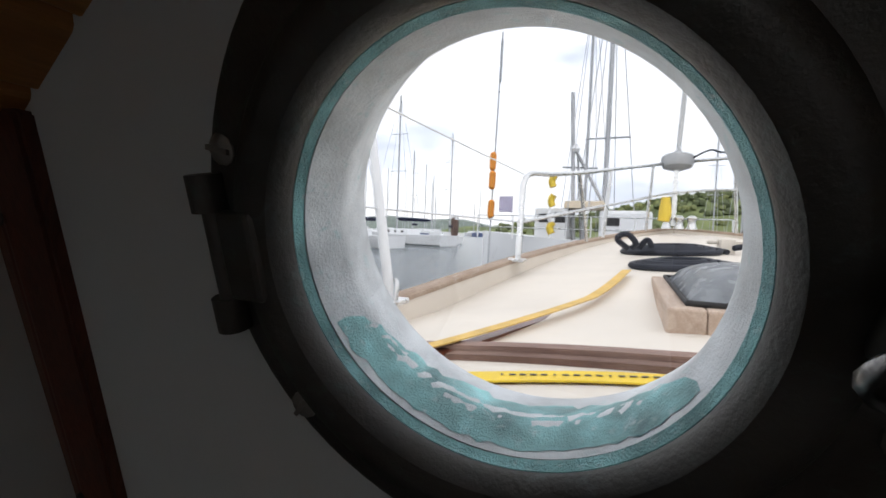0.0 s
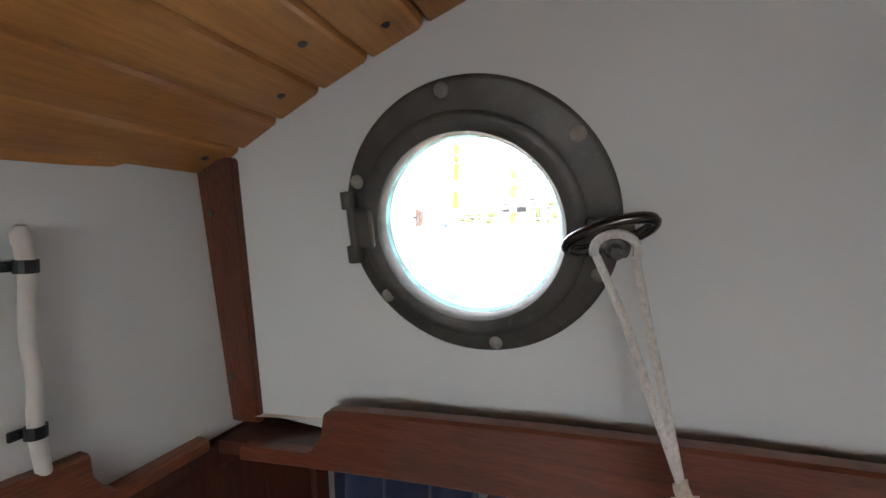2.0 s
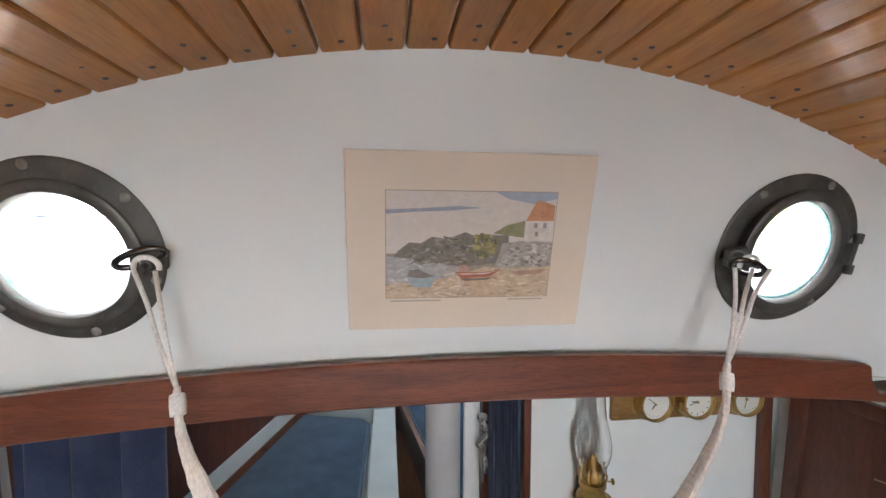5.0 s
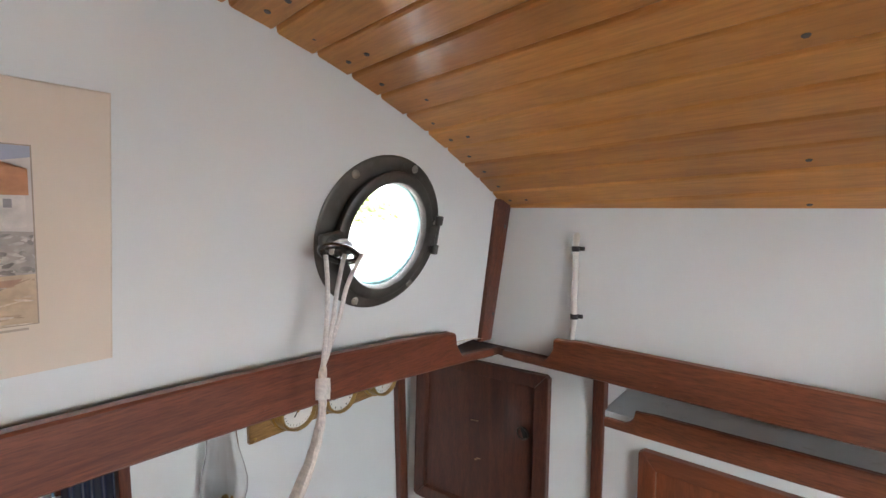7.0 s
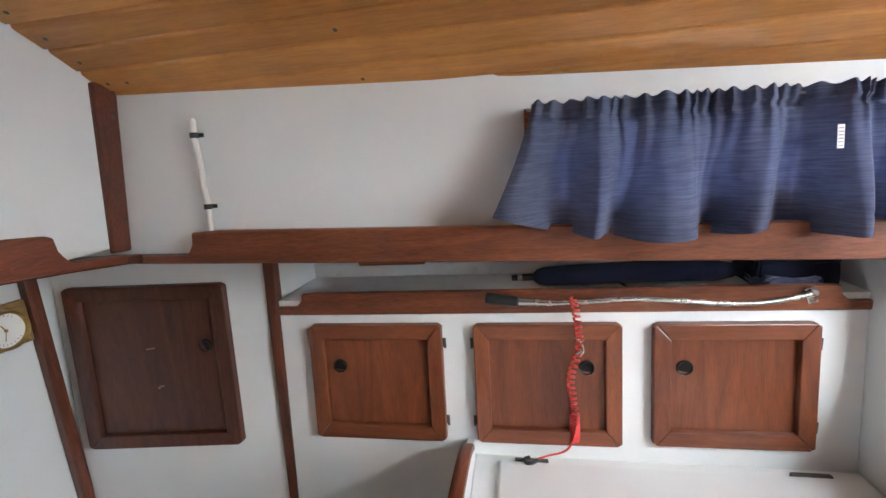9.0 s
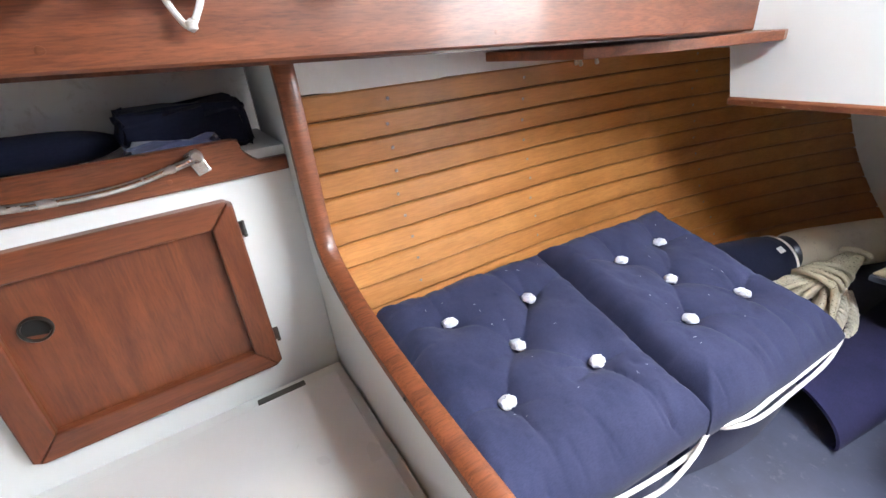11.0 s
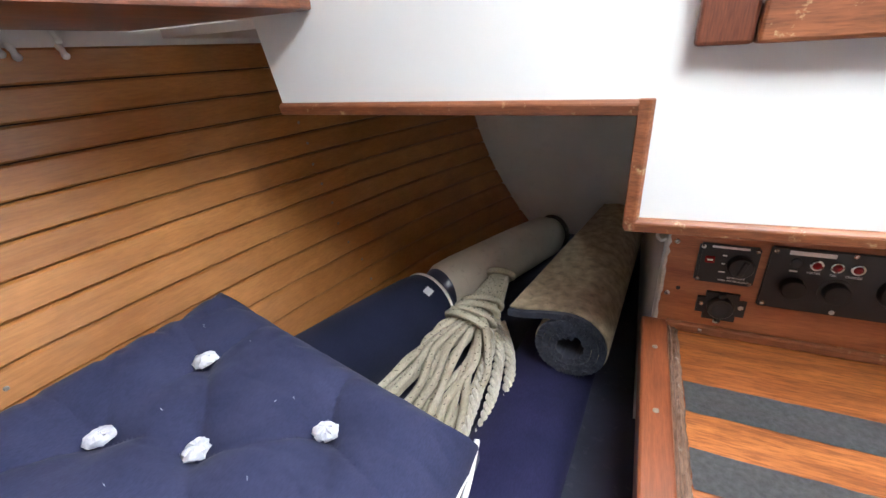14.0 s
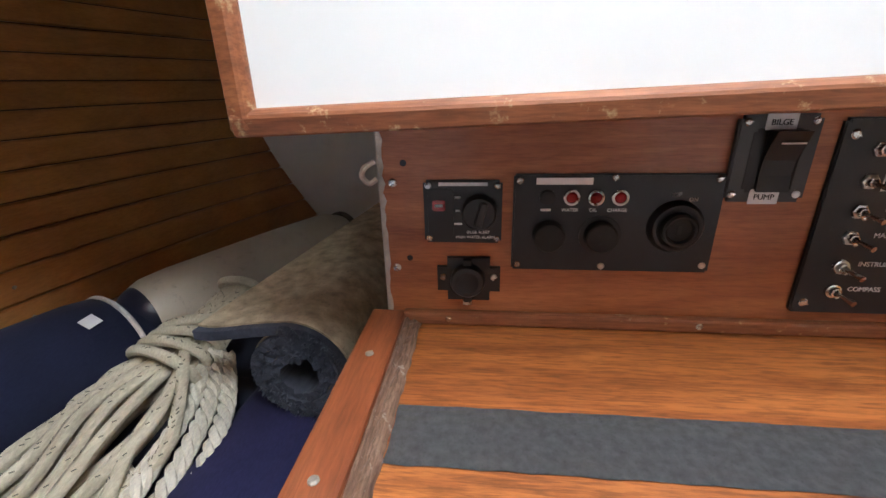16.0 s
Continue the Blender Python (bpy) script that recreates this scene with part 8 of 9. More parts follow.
def foredeck():
    bm = bmesh.new()
    rows = []
    for a, b in zip(PORT_RAIL, STBD_RAIL):
        row = []
        for i in range(21):
            f = i / 20
            x = a.x + 0.02 + (b.x - a.x - 0.04) * f
            row.append(bm.verts.new((x, a.y, deck_z(x, a.y))))
        rows.append(row)
    for r0, r1 in zip(rows, rows[1:]):
        for i in range(20):
            xm, ym = (r0[i].co.x + r0[i + 1].co.x) / 2, (r0[i].co.y + r1[i].co.y) / 2
            if abs(xm - CX) < 0.33 and 1.18 < ym < 1.88:
                continue
            bm.faces.new((r0[i], r0[i + 1], r1[i + 1], r1[i]))
    ob = tagged(part("foredeck", bm, DECK, None, "", True), "cream painted cambered foredeck", "deck", kind="structure")
    for rail, s in ((PORT_RAIL, -1), (STBD_RAIL, 1)):
        bm = bmesh.new()
        rg = []
        for p in rail:
            o = Vector((s, 0, 0))
            rg.append([bm.verts.new(p + v) for v in (Vector((-s * 0.02, 0, -0.10)), Vector((-s * 0.02, 0, -0.012)), Vector((s * 0.035, 0, -0.012)), Vector((s * 0.0, 0, -0.95)))])
        for q, r in zip(rg, rg[1:]):
            for j in range(3):
                bm.faces.new((q[j], q[j + 1], r[j + 1], r[j]))
        tagged(part("bulwark", bm, DECK), "cream painted low bulwark and topside", "hull", kind="structure")
        t = thing("cap_rail", tuple(rail[12]), "weathered wooden cap rail on the bulwark", "rail", "cap rails")
        bm = bmesh.new()
        rg = [[bm.verts.new(p + Vector((s * a, 0, b))) for a, b in ((-0.026, -0.012), (-0.026, 0.004), (-0.018, 0.009), (0.034, 0.009), (0.042, 0.003), (0.042, -0.012))] for p in rail]
        for q, r in zip(rg, rg[1:]):
            for j in range(6):
                bm.faces.new((q[j], q[(j + 1) % 6], r[(j + 1) % 6], r[j]))
        part("cap", bm, wood("weathered_cap", (0.30, 0.22, 0.16), (0.46, 0.37, 0.29), "y", 0.7, 0.0) if s < 0 else bpy.data.materials["weathered_cap"], t, "", True)
    # deck beam with its brown coving
    t = thing("deck_beam", (CX - 0.4, 0.84, 1.08), "weathered reddish brown beam across the foredeck", "beam")
    for y0, y1, h, mt in ((0.770, 0.800, 0.012, wood("weathered_beam", (0.16, 0.09, 0.07), (0.32, 0.22, 0.18), "x", 0.7, 0.0)), (0.802, 0.838, 0.022, None), (0.840, 0.862, 0.010, None)):
        bm = bmesh.new()
        xs = [CX - 1.20 + 2.4 * k / 24 for k in range(25)]
        rg = [[bm.verts.new((x, y, deck_z(x, y) + d)) for y, d in ((y0, -0.01), (y0, h), (y1, h), (y1, -0.01))] for x in xs]
        for q, r in zip(rg, rg[1:]):
            for j in range(4):
                bm.faces.new((q[j], q[(j + 1) % 4], r[(j + 1) % 4], r[j]))
        part("strip", bm, mt or bpy.data.materials["weathered_beam"], t)
    # yellow straps
    yel = paint("yellow_webbing", (0.72, 0.50, 0.03), 0.6, 0.08, 20, 0.4)
    yel2 = paint("faded_yellow_webbing", (0.62, 0.40, 0.10), 0.7, 0.15, 20, 0.4)

    def strap(name, pts, w, mt, label, lift):
        t = thing(name, pts[0] + (deck_z(*pts[0]),), label, "strap", "deck straps")
        bm = bmesh.new()
        path = smooth_path([(x, y, 0) for x, y in pts], 8)
        rg = []
        for i, p in enumerate(path):
            d = (path[min(i + 1, len(path) - 1)] - path[max(i - 1, 0)]).normalized()
            n = Vector((-d.y, d.x, 0))
            rg.append([bm.verts.new((q.x, q.y, deck_z(q.x, q.y) + lift + h)) for q, h in ((p + n * w / 2, 0), (p - n * w / 2, 0), (p - n * w / 2, 0.003), (p + n * w / 2, 0.003))])
        for q, r in zip(rg, rg[1:]):
            for j in range(4):
                bm.faces.new((q[j], q[(j + 1) % 4], r[(j + 1) % 4], r[j]))
        part("webbing", bm, mt, t)
        return t
    t1 = strap("yellow_strap", [(-1.0, 0.60), (-0.72, 0.645), (-0.45, 0.71), (-0.15, 0.74)], 0.050, yel, "bright yellow flat strap lying on deck", 0.004)
    bm = bmesh.new()
    for k in range(16):
        x = -0.62 + 0.016 * k
        y = 0.672 + 0.22 * (x + 0.62)
        slab(bm, frame_at((x, y, deck_z(x, y) + 0.0082), (1, 0.22, 0.06), (-0.22, 1, 0)), 0.010 if k % 5 else 0.004, 0.006, 0.0004)
    part("print_bar", bm, INK_BLACK, t1, "small unreadable print", kind="stuff")
    strap("yellow_strap", [(-0.86, 0.66), (-0.76, 0.85), (-0.62, 1.25), (-0.52, 1.65), (-0.455, 2.08)], 0.038, yel2, "faded yellow strap running forward over the deck", 0.026)
    # hatch
    t = thing("fore_hatch", (CX, 1.53, 1.13), "domed grey acrylic fore hatch on a weathered wooden coaming", "hatch")
    wd = wood("weathered_coaming", (0.42, 0.32, 0.25), (0.58, 0.48, 0.40), "y", 0.75, 0.0)
    for nm, x0, x1, y0, y1 in (("coaming", CX - 0.415, CX - 0.335, 1.10, 1.96), ("coaming", CX + 0.335, CX + 0.415, 1.10, 1.96), ("coaming", CX - 0.334, CX + 0.334, 1.10, 1.18), ("coaming", CX - 0.334, CX + 0.334, 1.88, 1.96)):
        part(nm, boxed(x0, x1, y0, y1, 1.105, 1.185, 0.006), wd, t, "weathered wooden coaming")
    bm = bmesh.new()
    n = 24
    g = []
    for i in range(n + 1):
        row = []
        for j in range(n + 1):
            a, b = i / n * 2 - 1, j / n * 2 - 1
            e = (1 - abs(a) ** 5) * (1 - abs(b) ** 5)
            row.append(bm.verts.new((CX + 0.36 * a, 1.53 + 0.37 * b, 1.188 + 0.085 * max(0, e) ** 0.6)))
        g.append(row)
    for i in range(n):
        for j in range(n):
            bm.faces.new((g[i][j], g[i + 1][j], g[i + 1][j + 1], g[i][j + 1]))
    bmesh.ops.solidify(bm, geom=bm.faces[:], thickness=0.006)
    ac = paint("frosted_grey_acrylic", (0.34, 0.36, 0.38), 0.25, 0.2, 12, 0.4, (0.50, 0.52, 0.54))
    part("dome", bm, ac, t, "scratched grey acrylic dome", True)
    bm = tube(bmesh.new(), [(CX - 0.37, 1.15, 1.191), (CX + 0.37, 1.15, 1.191), (CX + 0.37, 1.91, 1.191), (CX - 0.37, 1.91, 1.191)], 0.008, 8, True)
    part("seal", bm, RUBBER, t, "black rubber seal")
    # black mooring rope
    t = thing("mooring_rope", (-0.2, 2.9, deck_z(-0.2, 2.9)), "black mooring rope coiled on the foredeck", "rope", "deck ropes")
    for cx, cy, r0, turns, rr in ((-0.22, 2.95, 0.16, 5, 0.016), (-0.22, 2.32, 0.13, 4, 0.016)):
        pts = []
        for k in range(26 * turns):
            a = 2 * math.pi * k / 26
            r = r0 * (1.25 - 0.75 * k / (26 * turns))
            x, y = cx + 1.45 * r * math.cos(a), cy + 0.8 * r * math.sin(a)
            pts.append((x, y, deck_z(x, y) + rr + 0.006 * (k // 26)))
        part("coil", tube(bmesh.new(), pts, rr, 8), ROPE_BLACK, t, "", True)
    for pts in ([(-0.46, 2.75, 1.275), (-0.52, 2.72, 1.33), (-0.47, 2.70, 1.36), (-0.42, 2.72, 1.31), (-0.44, 2.74, 1.28)], [(-0.40, 2.80, 1.28), (-0.36, 2.78, 1.33), (-0.33, 2.79, 1.29)], [(0.1, 2.95, 1.30), (0.2, 3.0, 1.33), (0.35, 3.2, 1.42), (0.5, 3.45, 1.52)]):
        part("bight", tube(bmesh.new(), smooth_path(pts, 8), 0.017, 8), ROPE_BLACK, t, "", True)
    t = thing("deck_cleat", (0.12, 3.05, deck_z(0.12, 3.05)), "cream painted foredeck bitts", "cleat")
    bm = boxed(0.04, 0.12, 3.0, 3.12, deck_z(0.1, 3.0) - 0.01, deck_z(0.1, 3.0) + 0.09, 0.008)
    part("post", bm, DECK, t)
    part("crossbar", boxed(-0.02, 0.18, 3.045, 3.075, deck_z(0.1, 3.0) + 0.055, deck_z(0.1, 3.0) + 0.078, 0.006), DECK, t)

    # guard rails
    t = thing("stanchion", (-1.135, 1.18, 1.115), "white painted stanchion with a steel foot", "stanchion", "guard rail")
    part("post", tube(bmesh.new(), [(-1.135, 1.18, 1.115), (-1.205, 1.125, 1.735), (-1.206, 1.124, 1.745)], [0.0165, 0.0155, 0.010], 16), GRP_WHITE, t, "", True)
    bm = boxed(-1.185, -1.085, 1.14, 1.22, 1.100, 1.118, 0.004)
    part("foot", bm, STEEL, t)
    bm = tube(bmesh.new(), smooth_path([(-1.10, 1.16, 1.118), (-1.105, 1.17, 1.17), (-1.12, 1.18, 1.18)], 5), 0.006, 8)
    part("foot_brace", bm, STEEL, t)
    t = thing("pulpit", (-0.1, 4.4, 1.44), "stainless steel bow pulpit", "pulpit", "guard rail")
    top = smooth_path([(-0.985, 2.26, 1.60), (-0.965, 2.33, 1.665), (-0.90, 2.60, 1.70), (-0.78, 3.20, 1.79), (-0.52, 3.95, 1.93), (-0.12, 4.45, 2.04), (0.30, 4.2, 2.03), (0.62, 3.6, 1.93), (0.85, 2.9, 1.80)], 8)
    part("top_rail", tube(bmesh.new(), [(-0.985, 2.22, 1.20)] + top, 0.0155, 12), STEEL, t, "", True)
    part("mid_rail", tube(bmesh.new(), smooth_path([(-0.98, 2.25, 1.40), (-0.80, 3.1, 1.51), (-0.5, 3.9, 1.64), (-0.12, 4.4, 1.76), (0.32, 4.15, 1.76), (0.8, 3.0, 1.58)], 8), 0.011, 10), STEEL, t, "", True)
    for a, b in (((-0.80, 3.15, 1.785), (-0.755, 3.40, 1.30)), ((-0.62, 3.7, 1.885), (-0.66, 3.72, 1.33)), ((-0.30, 4.28, 2.0), (-0.33, 4.35, 1.41)), ((0.30, 4.2, 2.03), (0.36, 4.3, 1.41)), ((0.70, 3.4, 1.90), (0.8, 3.5, 1.31))):
        part("leg", tube(bmesh.new(), [a, b], 0.0135, 10), STEEL, t, "", True)
    part("foot", boxed(-1.03, -0.945, 2.17, 2.27, 1.190, 1.206, 0.003), STEEL, t)
    for z0, z1 in ((1.735, 1.655), (1.40, 1.40)):
        t = thing("guard_wire", (-1.1, 1.7, 1.5), "thin steel guard wire", "wire", "guard rail")
        aft = (-1.26, 0.2, z0 + 0.02)
        part("wire", tube(bmesh.new(), [aft, (-1.20 if z0 > 1.5 else -1.17, 1.125, z0), (-0.985, 2.26, z1)], 0.0035, 6), STEEL, t)
    # furling drum and forestay
    t = thing("furling_drum", (-0.10, 4.42, 1.98), "grey plastic furling drum on the forestay", "furler")
    m = Matrix.Translation((-0.10, 4.42, 2.03)) @ Matrix.Rotation(radians(-8), 4, "X")
    part("drum", lathe(bmesh.new(), [(0, -0.06), (0.055, -0.06), (0.12, -0.035), (0.135, 0.0), (0.135, 0.055), (0.12, 0.07), (0.10, 0.06), (0.10, 0.05), (0.05, 0.07), (0.03, 0.12), (0, 0.13)], m, 36), paint("grey_plastic", (0.40, 0.41, 0.42), 0.45), t, "", True)
    part("forestay", tube(bmesh.new(), [(-0.10, 4.42, 2.10), (-0.05, 1.0, 9.0)], 0.022, 10), GRP_WHITE, t, "white sail foil", True)
    part("tack_strap", boxed(-0.125, -0.085, 4.425, 4.433, 1.46, 1.99, 0.002), STEEL, t, "perforated steel strap")
    part("control_line", tube(bmesh.new(), smooth_path([(0.0, 4.38, 2.06), (0.12, 4.2, 2.10), (0.2, 4.0, 2.04), (0.5, 3.4, 1.95)], 6), 0.008, 8), ROPE_BLACK, t, "", True)
    t = thing("anchor_windlass", (-0.06, 4.45, 1.45), "steel bow roller and windlass fittings", "windlass")
    for dx in (-0.10, 0.0, 0.10):
        bm = lathe(bmesh.new(), [(0, 0), (0.045, 0.0), (0.03, 0.05), (0.045, 0.10), (0.02, 0.12), (0, 0.12)], Matrix.Translation((-0.06 + dx, 4.40 + 0.03 * dx, 1.435)), 16)
        part("roller", bm, STEEL, t, "", True)
    t = thing("lifebuoy_light", (-0.17, 4.36, 1.46), "yellow plastic lifebuoy light on the pulpit", "light")
    part("body", tube(bmesh.new(), [(-0.19, 4.36, 1.50), (-0.18, 4.36, 1.58), (-0.18, 4.36, 1.72)], [0.05, 0.055, 0.035], 14), paint("yellow_plastic", (0.70, 0.50, 0.05), 0.5), t, "", True)


foredeck()


# ---------- harbour ----------
WATER = 0.12


def water():
    m, nt, b = mat_base("harbour_water", 0.12, 0, 0)
    b.inputs["Base Color"].default_value = (0.055, 0.075, 0.085, 1)
    b.inputs["IOR"].default_value = 1.33
    n1 = noise_tex(nt, (0.9, 2.2, 1), 6, 0.65, 0.3)
    bump(nt, b, n1.outputs["Fac"], 0.55, 0.35)
    bm = bmesh.new()
    # the sheet is open where the boat floats in it
    hull = [(p.x + 0.03, p.y) for p in PORT_RAIL] + [(p.x - 0.03, p.y) for p in STBD_RAIL[::-1]] + [(1.36, -1.5), (1.36, -3.7), (-1.25, -3.7), (-1.25, -1.5)]
    for ring in ([(-1500, -600), (1500, -600), (1500, 2500), (-1500, 2500)], hull):
        vs = [bm.verts.new((x, y, WATER)) for x, y in ring]
        for a, b in zip(vs, vs[1:] + vs[:1]):
            bm.edges.new((a, b))
    bmesh.ops.triangle_fill(bm, use_beauty=True, use_dissolve=False, edges=bm.edges[:])
    tagged(part("water", bm, m), "rippled grey-blue harbour water", "water", kind="structure")


water()


def hills():
    rng = random.Random(31)
    # distance haze is mixed into these greens, paler and bluer on the far hill
    for nm, y, x0, x1, prof, cols in (("hill", 330, -160, 420, lambda x: 8 + 42 * (1 / (1 + math.exp(-(x + 10) / 42))), ((0.10, 0.125, 0.06), (0.19, 0.22, 0.095))),
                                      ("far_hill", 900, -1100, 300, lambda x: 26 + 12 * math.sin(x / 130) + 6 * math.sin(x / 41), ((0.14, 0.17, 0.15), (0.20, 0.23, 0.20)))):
        bm = bmesh.new()
        n = 110
        rows = []
        for j in range(12):
            v = j / 11
            rows.append([bm.verts.new((x0 + (x1 - x0) * i / n, y + v * (160 if nm == "hill" else 260), WATER - 0.5 + prof(x0 + (x1 - x0) * i / n) * math.sin(min(1.0, v * 1.05) * 1.57) * (1 + 0.07 * noise.noise(Vector((i * 0.25, j * 0.5, 3))))))
                         for i in range(n + 1)])
        for a, b in zip(rows, rows[1:]):
            for i in range(n):
                bm.faces.new((a[i], a[i + 1], b[i + 1], b[i]))
        m, nt, bs = mat_base(nm + "_hazy_fields", 0.95, 0, 0, 0.1)
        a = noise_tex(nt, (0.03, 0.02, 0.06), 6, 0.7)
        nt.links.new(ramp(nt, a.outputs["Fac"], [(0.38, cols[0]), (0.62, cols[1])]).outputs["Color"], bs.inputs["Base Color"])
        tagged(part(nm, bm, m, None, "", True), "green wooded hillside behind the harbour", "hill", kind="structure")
    bm = bmesh.new()
    for k in range(900):
        x = rng.uniform(-110, 330)
        v = rng.random() ** 0.8
        z = (8 + 42 / (1 + math.exp(-(x + 10) / 42))) * math.sin(min(1, v * 1.05) * 1.57)
        o = Vector((x, 330 + v * 160, WATER + z))
        r = rng.uniform(1.6, 4.2)
        bmesh.ops.create_icosphere(bm, subdivisions=1, radius=r, matrix=Matrix.Translation(o + Vector((0, 0, r * 0.5))) @ Matrix.Diagonal((1, 1, rng.uniform(0.7, 1.3), 1)))
    for v in bm.verts:
        v.co += Vector((rng.uniform(-0.7, 0.7), rng.uniform(-0.7, 0.7), rng.uniform(-0.7, 0.7)))
    m, nt, bs = mat_base("hazy_hill_woods", 0.95, 0, 0, 0.1)
    geo = nt.nodes.new("ShaderNodeNewGeometry")
    # tree greens lightened to carry the haze in front of the hillside
    nt.links.new(ramp(nt, geo.outputs["Random Per Island"], [(0.0, (0.075, 0.09, 0.05)), (0.6, (0.115, 0.135, 0.065)), (1.0, (0.20, 0.215, 0.09))]).outputs["Color"], bs.inputs["Base Color"])
    tagged(part("far_woods", bm, m), "spring woods on the hillside", "trees", kind="stuff")


hills()


def mast(t, x, y, z0, h, r, spreaders=(0.45, 0.72), stays=True):
    part("mast", tube(bmesh.new(), [(x, y, z0), (x, y, z0 + h)], r, 8), ALU, t, "grey aluminium mast")
    for f in spreaders:
        part("spreader", tube(bmesh.new(), [(x - 0.07 * h, y, z0 + h * f), (x + 0.07 * h, y, z0 + h * f)], r * 0.4, 6), ALU, t)
    if stays:
        for dx, dy in ((-0.10, 0), (0.10, 0), (0.02, 0.38), (-0.02, -0.36)):
            part("stay", tube(bmesh.new(), [(x, y, z0 + h), (x + dx * h, y + dy * h, z0 + 0.2)], r * 0.16 + 0.004, 5), ALU, t)


def yacht(px, py, length, heading, mast_h, label, hull_color, sail=True):
    """A moored sailing yacht: hull, deck, cabin with windows, mast, boom and cover."""
    t = thing("sailing_yacht", (px, py, WATER), label, "yacht", "moored yachts")
    rot = Matrix.Translation((px, py, WATER)) @ Matrix.Rotation(heading, 4, "Z")
    n = 14
    bm = bmesh.new()
    rg = []
    for i in range(n + 1):
        f = i / n
        y = (f - 0.5) * length
        hb = 0.17 * length * math.sin(math.pi * min(1, 0.28 + 0.72 * f) ** 1.0) ** 0.75 if f < 0.999 else 0.02
        hb = max(0.03, 0.165 * length * (1 - max(0, (f - 0.35) / 0.65) ** 2.2) * (0.8 + 0.2 * min(1, f / 0.35)))
        sh = 0.085 * length + 0.03 * length * (f - 0.3) ** 2 * 2
        rg.append([bm.verts.new(rot @ Vector(v)) for v in ((-hb * 0.55, y, -0.3), (-hb * 0.92, y, 0.1), (-hb, y, sh), (hb, y, sh), (hb * 0.92, y, 0.1), (hb * 0.55, y, -0.3))])
    for q, r in zip(rg, rg[1:]):
        for j in range(5):
            bm.faces.new((q[j], q[j + 1], r[j + 1], r[j]))
    bm.faces.new(rg[0])
    part("hull", bm, hull_color, t, "", True)
    bm = bmesh.new()
    outline = [(-0.09 * length, -0.12 * length), (0.09 * length, -0.12 * length), (0.06 * length, 0.2 * length), (-0.06 * length, 0.2 * length)]
    prism(bm, outline, lambda p, q, r: rot @ Vector((p, q, r)), 0.085 * length, 0.13 * length, 0.03)
    cab = part("cabin", bm, GRP_WHITE, t)
    for s in (-1, 1):
        for k in range(3):
            bm = bmesh.new()
            y0 = (-0.08 + 0.09 * k) * length
            x = s * (0.0905 - 0.03 * (y0 / length + 0.12 + 0.03) / 0.32) * length
            slab(bm, rot @ frame_at((x, y0, 0.108 * length), (0, s, 0), (0, 0, 1)), 0.06 * length, 0.018 * length, 0.02)
            part("window", bm, BLACK, cab)
    mp = rot @ Vector((0, 0.08 * length, 0.1 * length))
    mast(t, mp.x, mp.y, mp.z, mast_h, 0.075)
    if sail:
        a, b = rot @ Vector((0, 0.06 * length, 0.22 * length)), rot @ Vector((0, -0.30 * length, 0.21 * length))
        part("sail_cover", tube(bmesh.new(), [a, a.lerp(b, 0.1), a.lerp(b, 0.9), b], [0.10, 0.17, 0.12, 0.06], 10), NAVY_DARK, t, "dark blue sail cover", True)
    return t


E_ = Vector((-0.44, 0.015, 1.338))


def out(dx, dy, dist):
    return E_.x + dx * dist, E_.y + dy * dist


GREY_HULL = paint("grey_hull", (0.32, 0.34, 0.36), 0.4, 0.1, 0.6, 0.05)
BLUE_HULL = paint("blue_hull", (0.06, 0.09, 0.2), 0.35, 0.1, 0.6, 0.05)
for dx, dy, dist, ln, hd, mh, hull, lab in ((-0.490, 0.872, 36, 9.5, 1.35, 11.5, GRP_WHITE, "white sailing yacht with a blue sail cover"), (-0.585, 0.811, 30, 8.5, 1.2, 10.5, GRP_WHITE, "white sailing yacht on a mooring"),
                                            (-0.392, 0.920, 46, 8.0, 0.5, 11.0, GRP_WHITE, "white sailing yacht moored end on"), (-0.47, 0.882, 60, 9.0, 0.7, 11.5, BLUE_HULL, "dark blue sailing yacht farther off"),
                                            (0.20, 0.98, 40, 9.0, 0.3, 11.0, GRP_WHITE, "white sailing yacht beyond the pulpit"), (0.15, 0.988, 55, 9.0, 0.2, 12.0, GREY_HULL, "grey sailing yacht beyond the pulpit")):
    x, y = out(dx, dy, dist)
    yacht(x, y, ln, hd, mh, lab, hull)
rng = random.Random(77)
for k in range(26):
    a = rng.uniform(-0.64, -0.25)
    d = rng.uniform(75, 190)
    x, y = out(a, math.sqrt(1 - a * a), d)
    t = thing("far_yacht", (x, y, WATER), "small far white yacht at its mooring", "yacht", "far yachts")
    bm = bmesh.new()
    rot = Matrix.Translation((x, y, WATER)) @ Matrix.Rotation(rng.uniform(0, 3), 4, "Z")
    prism(bm, [(-1.3, -3.8), (1.3, -3.8), (1.5, 0), (0.9, 2.8), (0, 4.2), (-0.9, 2.8), (-1.5, 0)], lambda p, q, r: rot @ Vector((p, q, r)), -0.1, 1.0, 0.05)
    part("hull", bm, GRP_WHITE if k % 4 else BLUE_HULL, t)
    part("cabin", prism(bmesh.new(), [(-0.8, -1.2), (0.8, -1.2), (0.6, 1.8), (-0.6, 1.8)], lambda p, q, r: rot @ Vector((p, q, r)), 1.0, 1.45, 0.05), GRP_WHITE, t)
    mast(t, x, y, WATER + 1, rng.uniform(8, 12.5), 0.085, (0.5,), False)

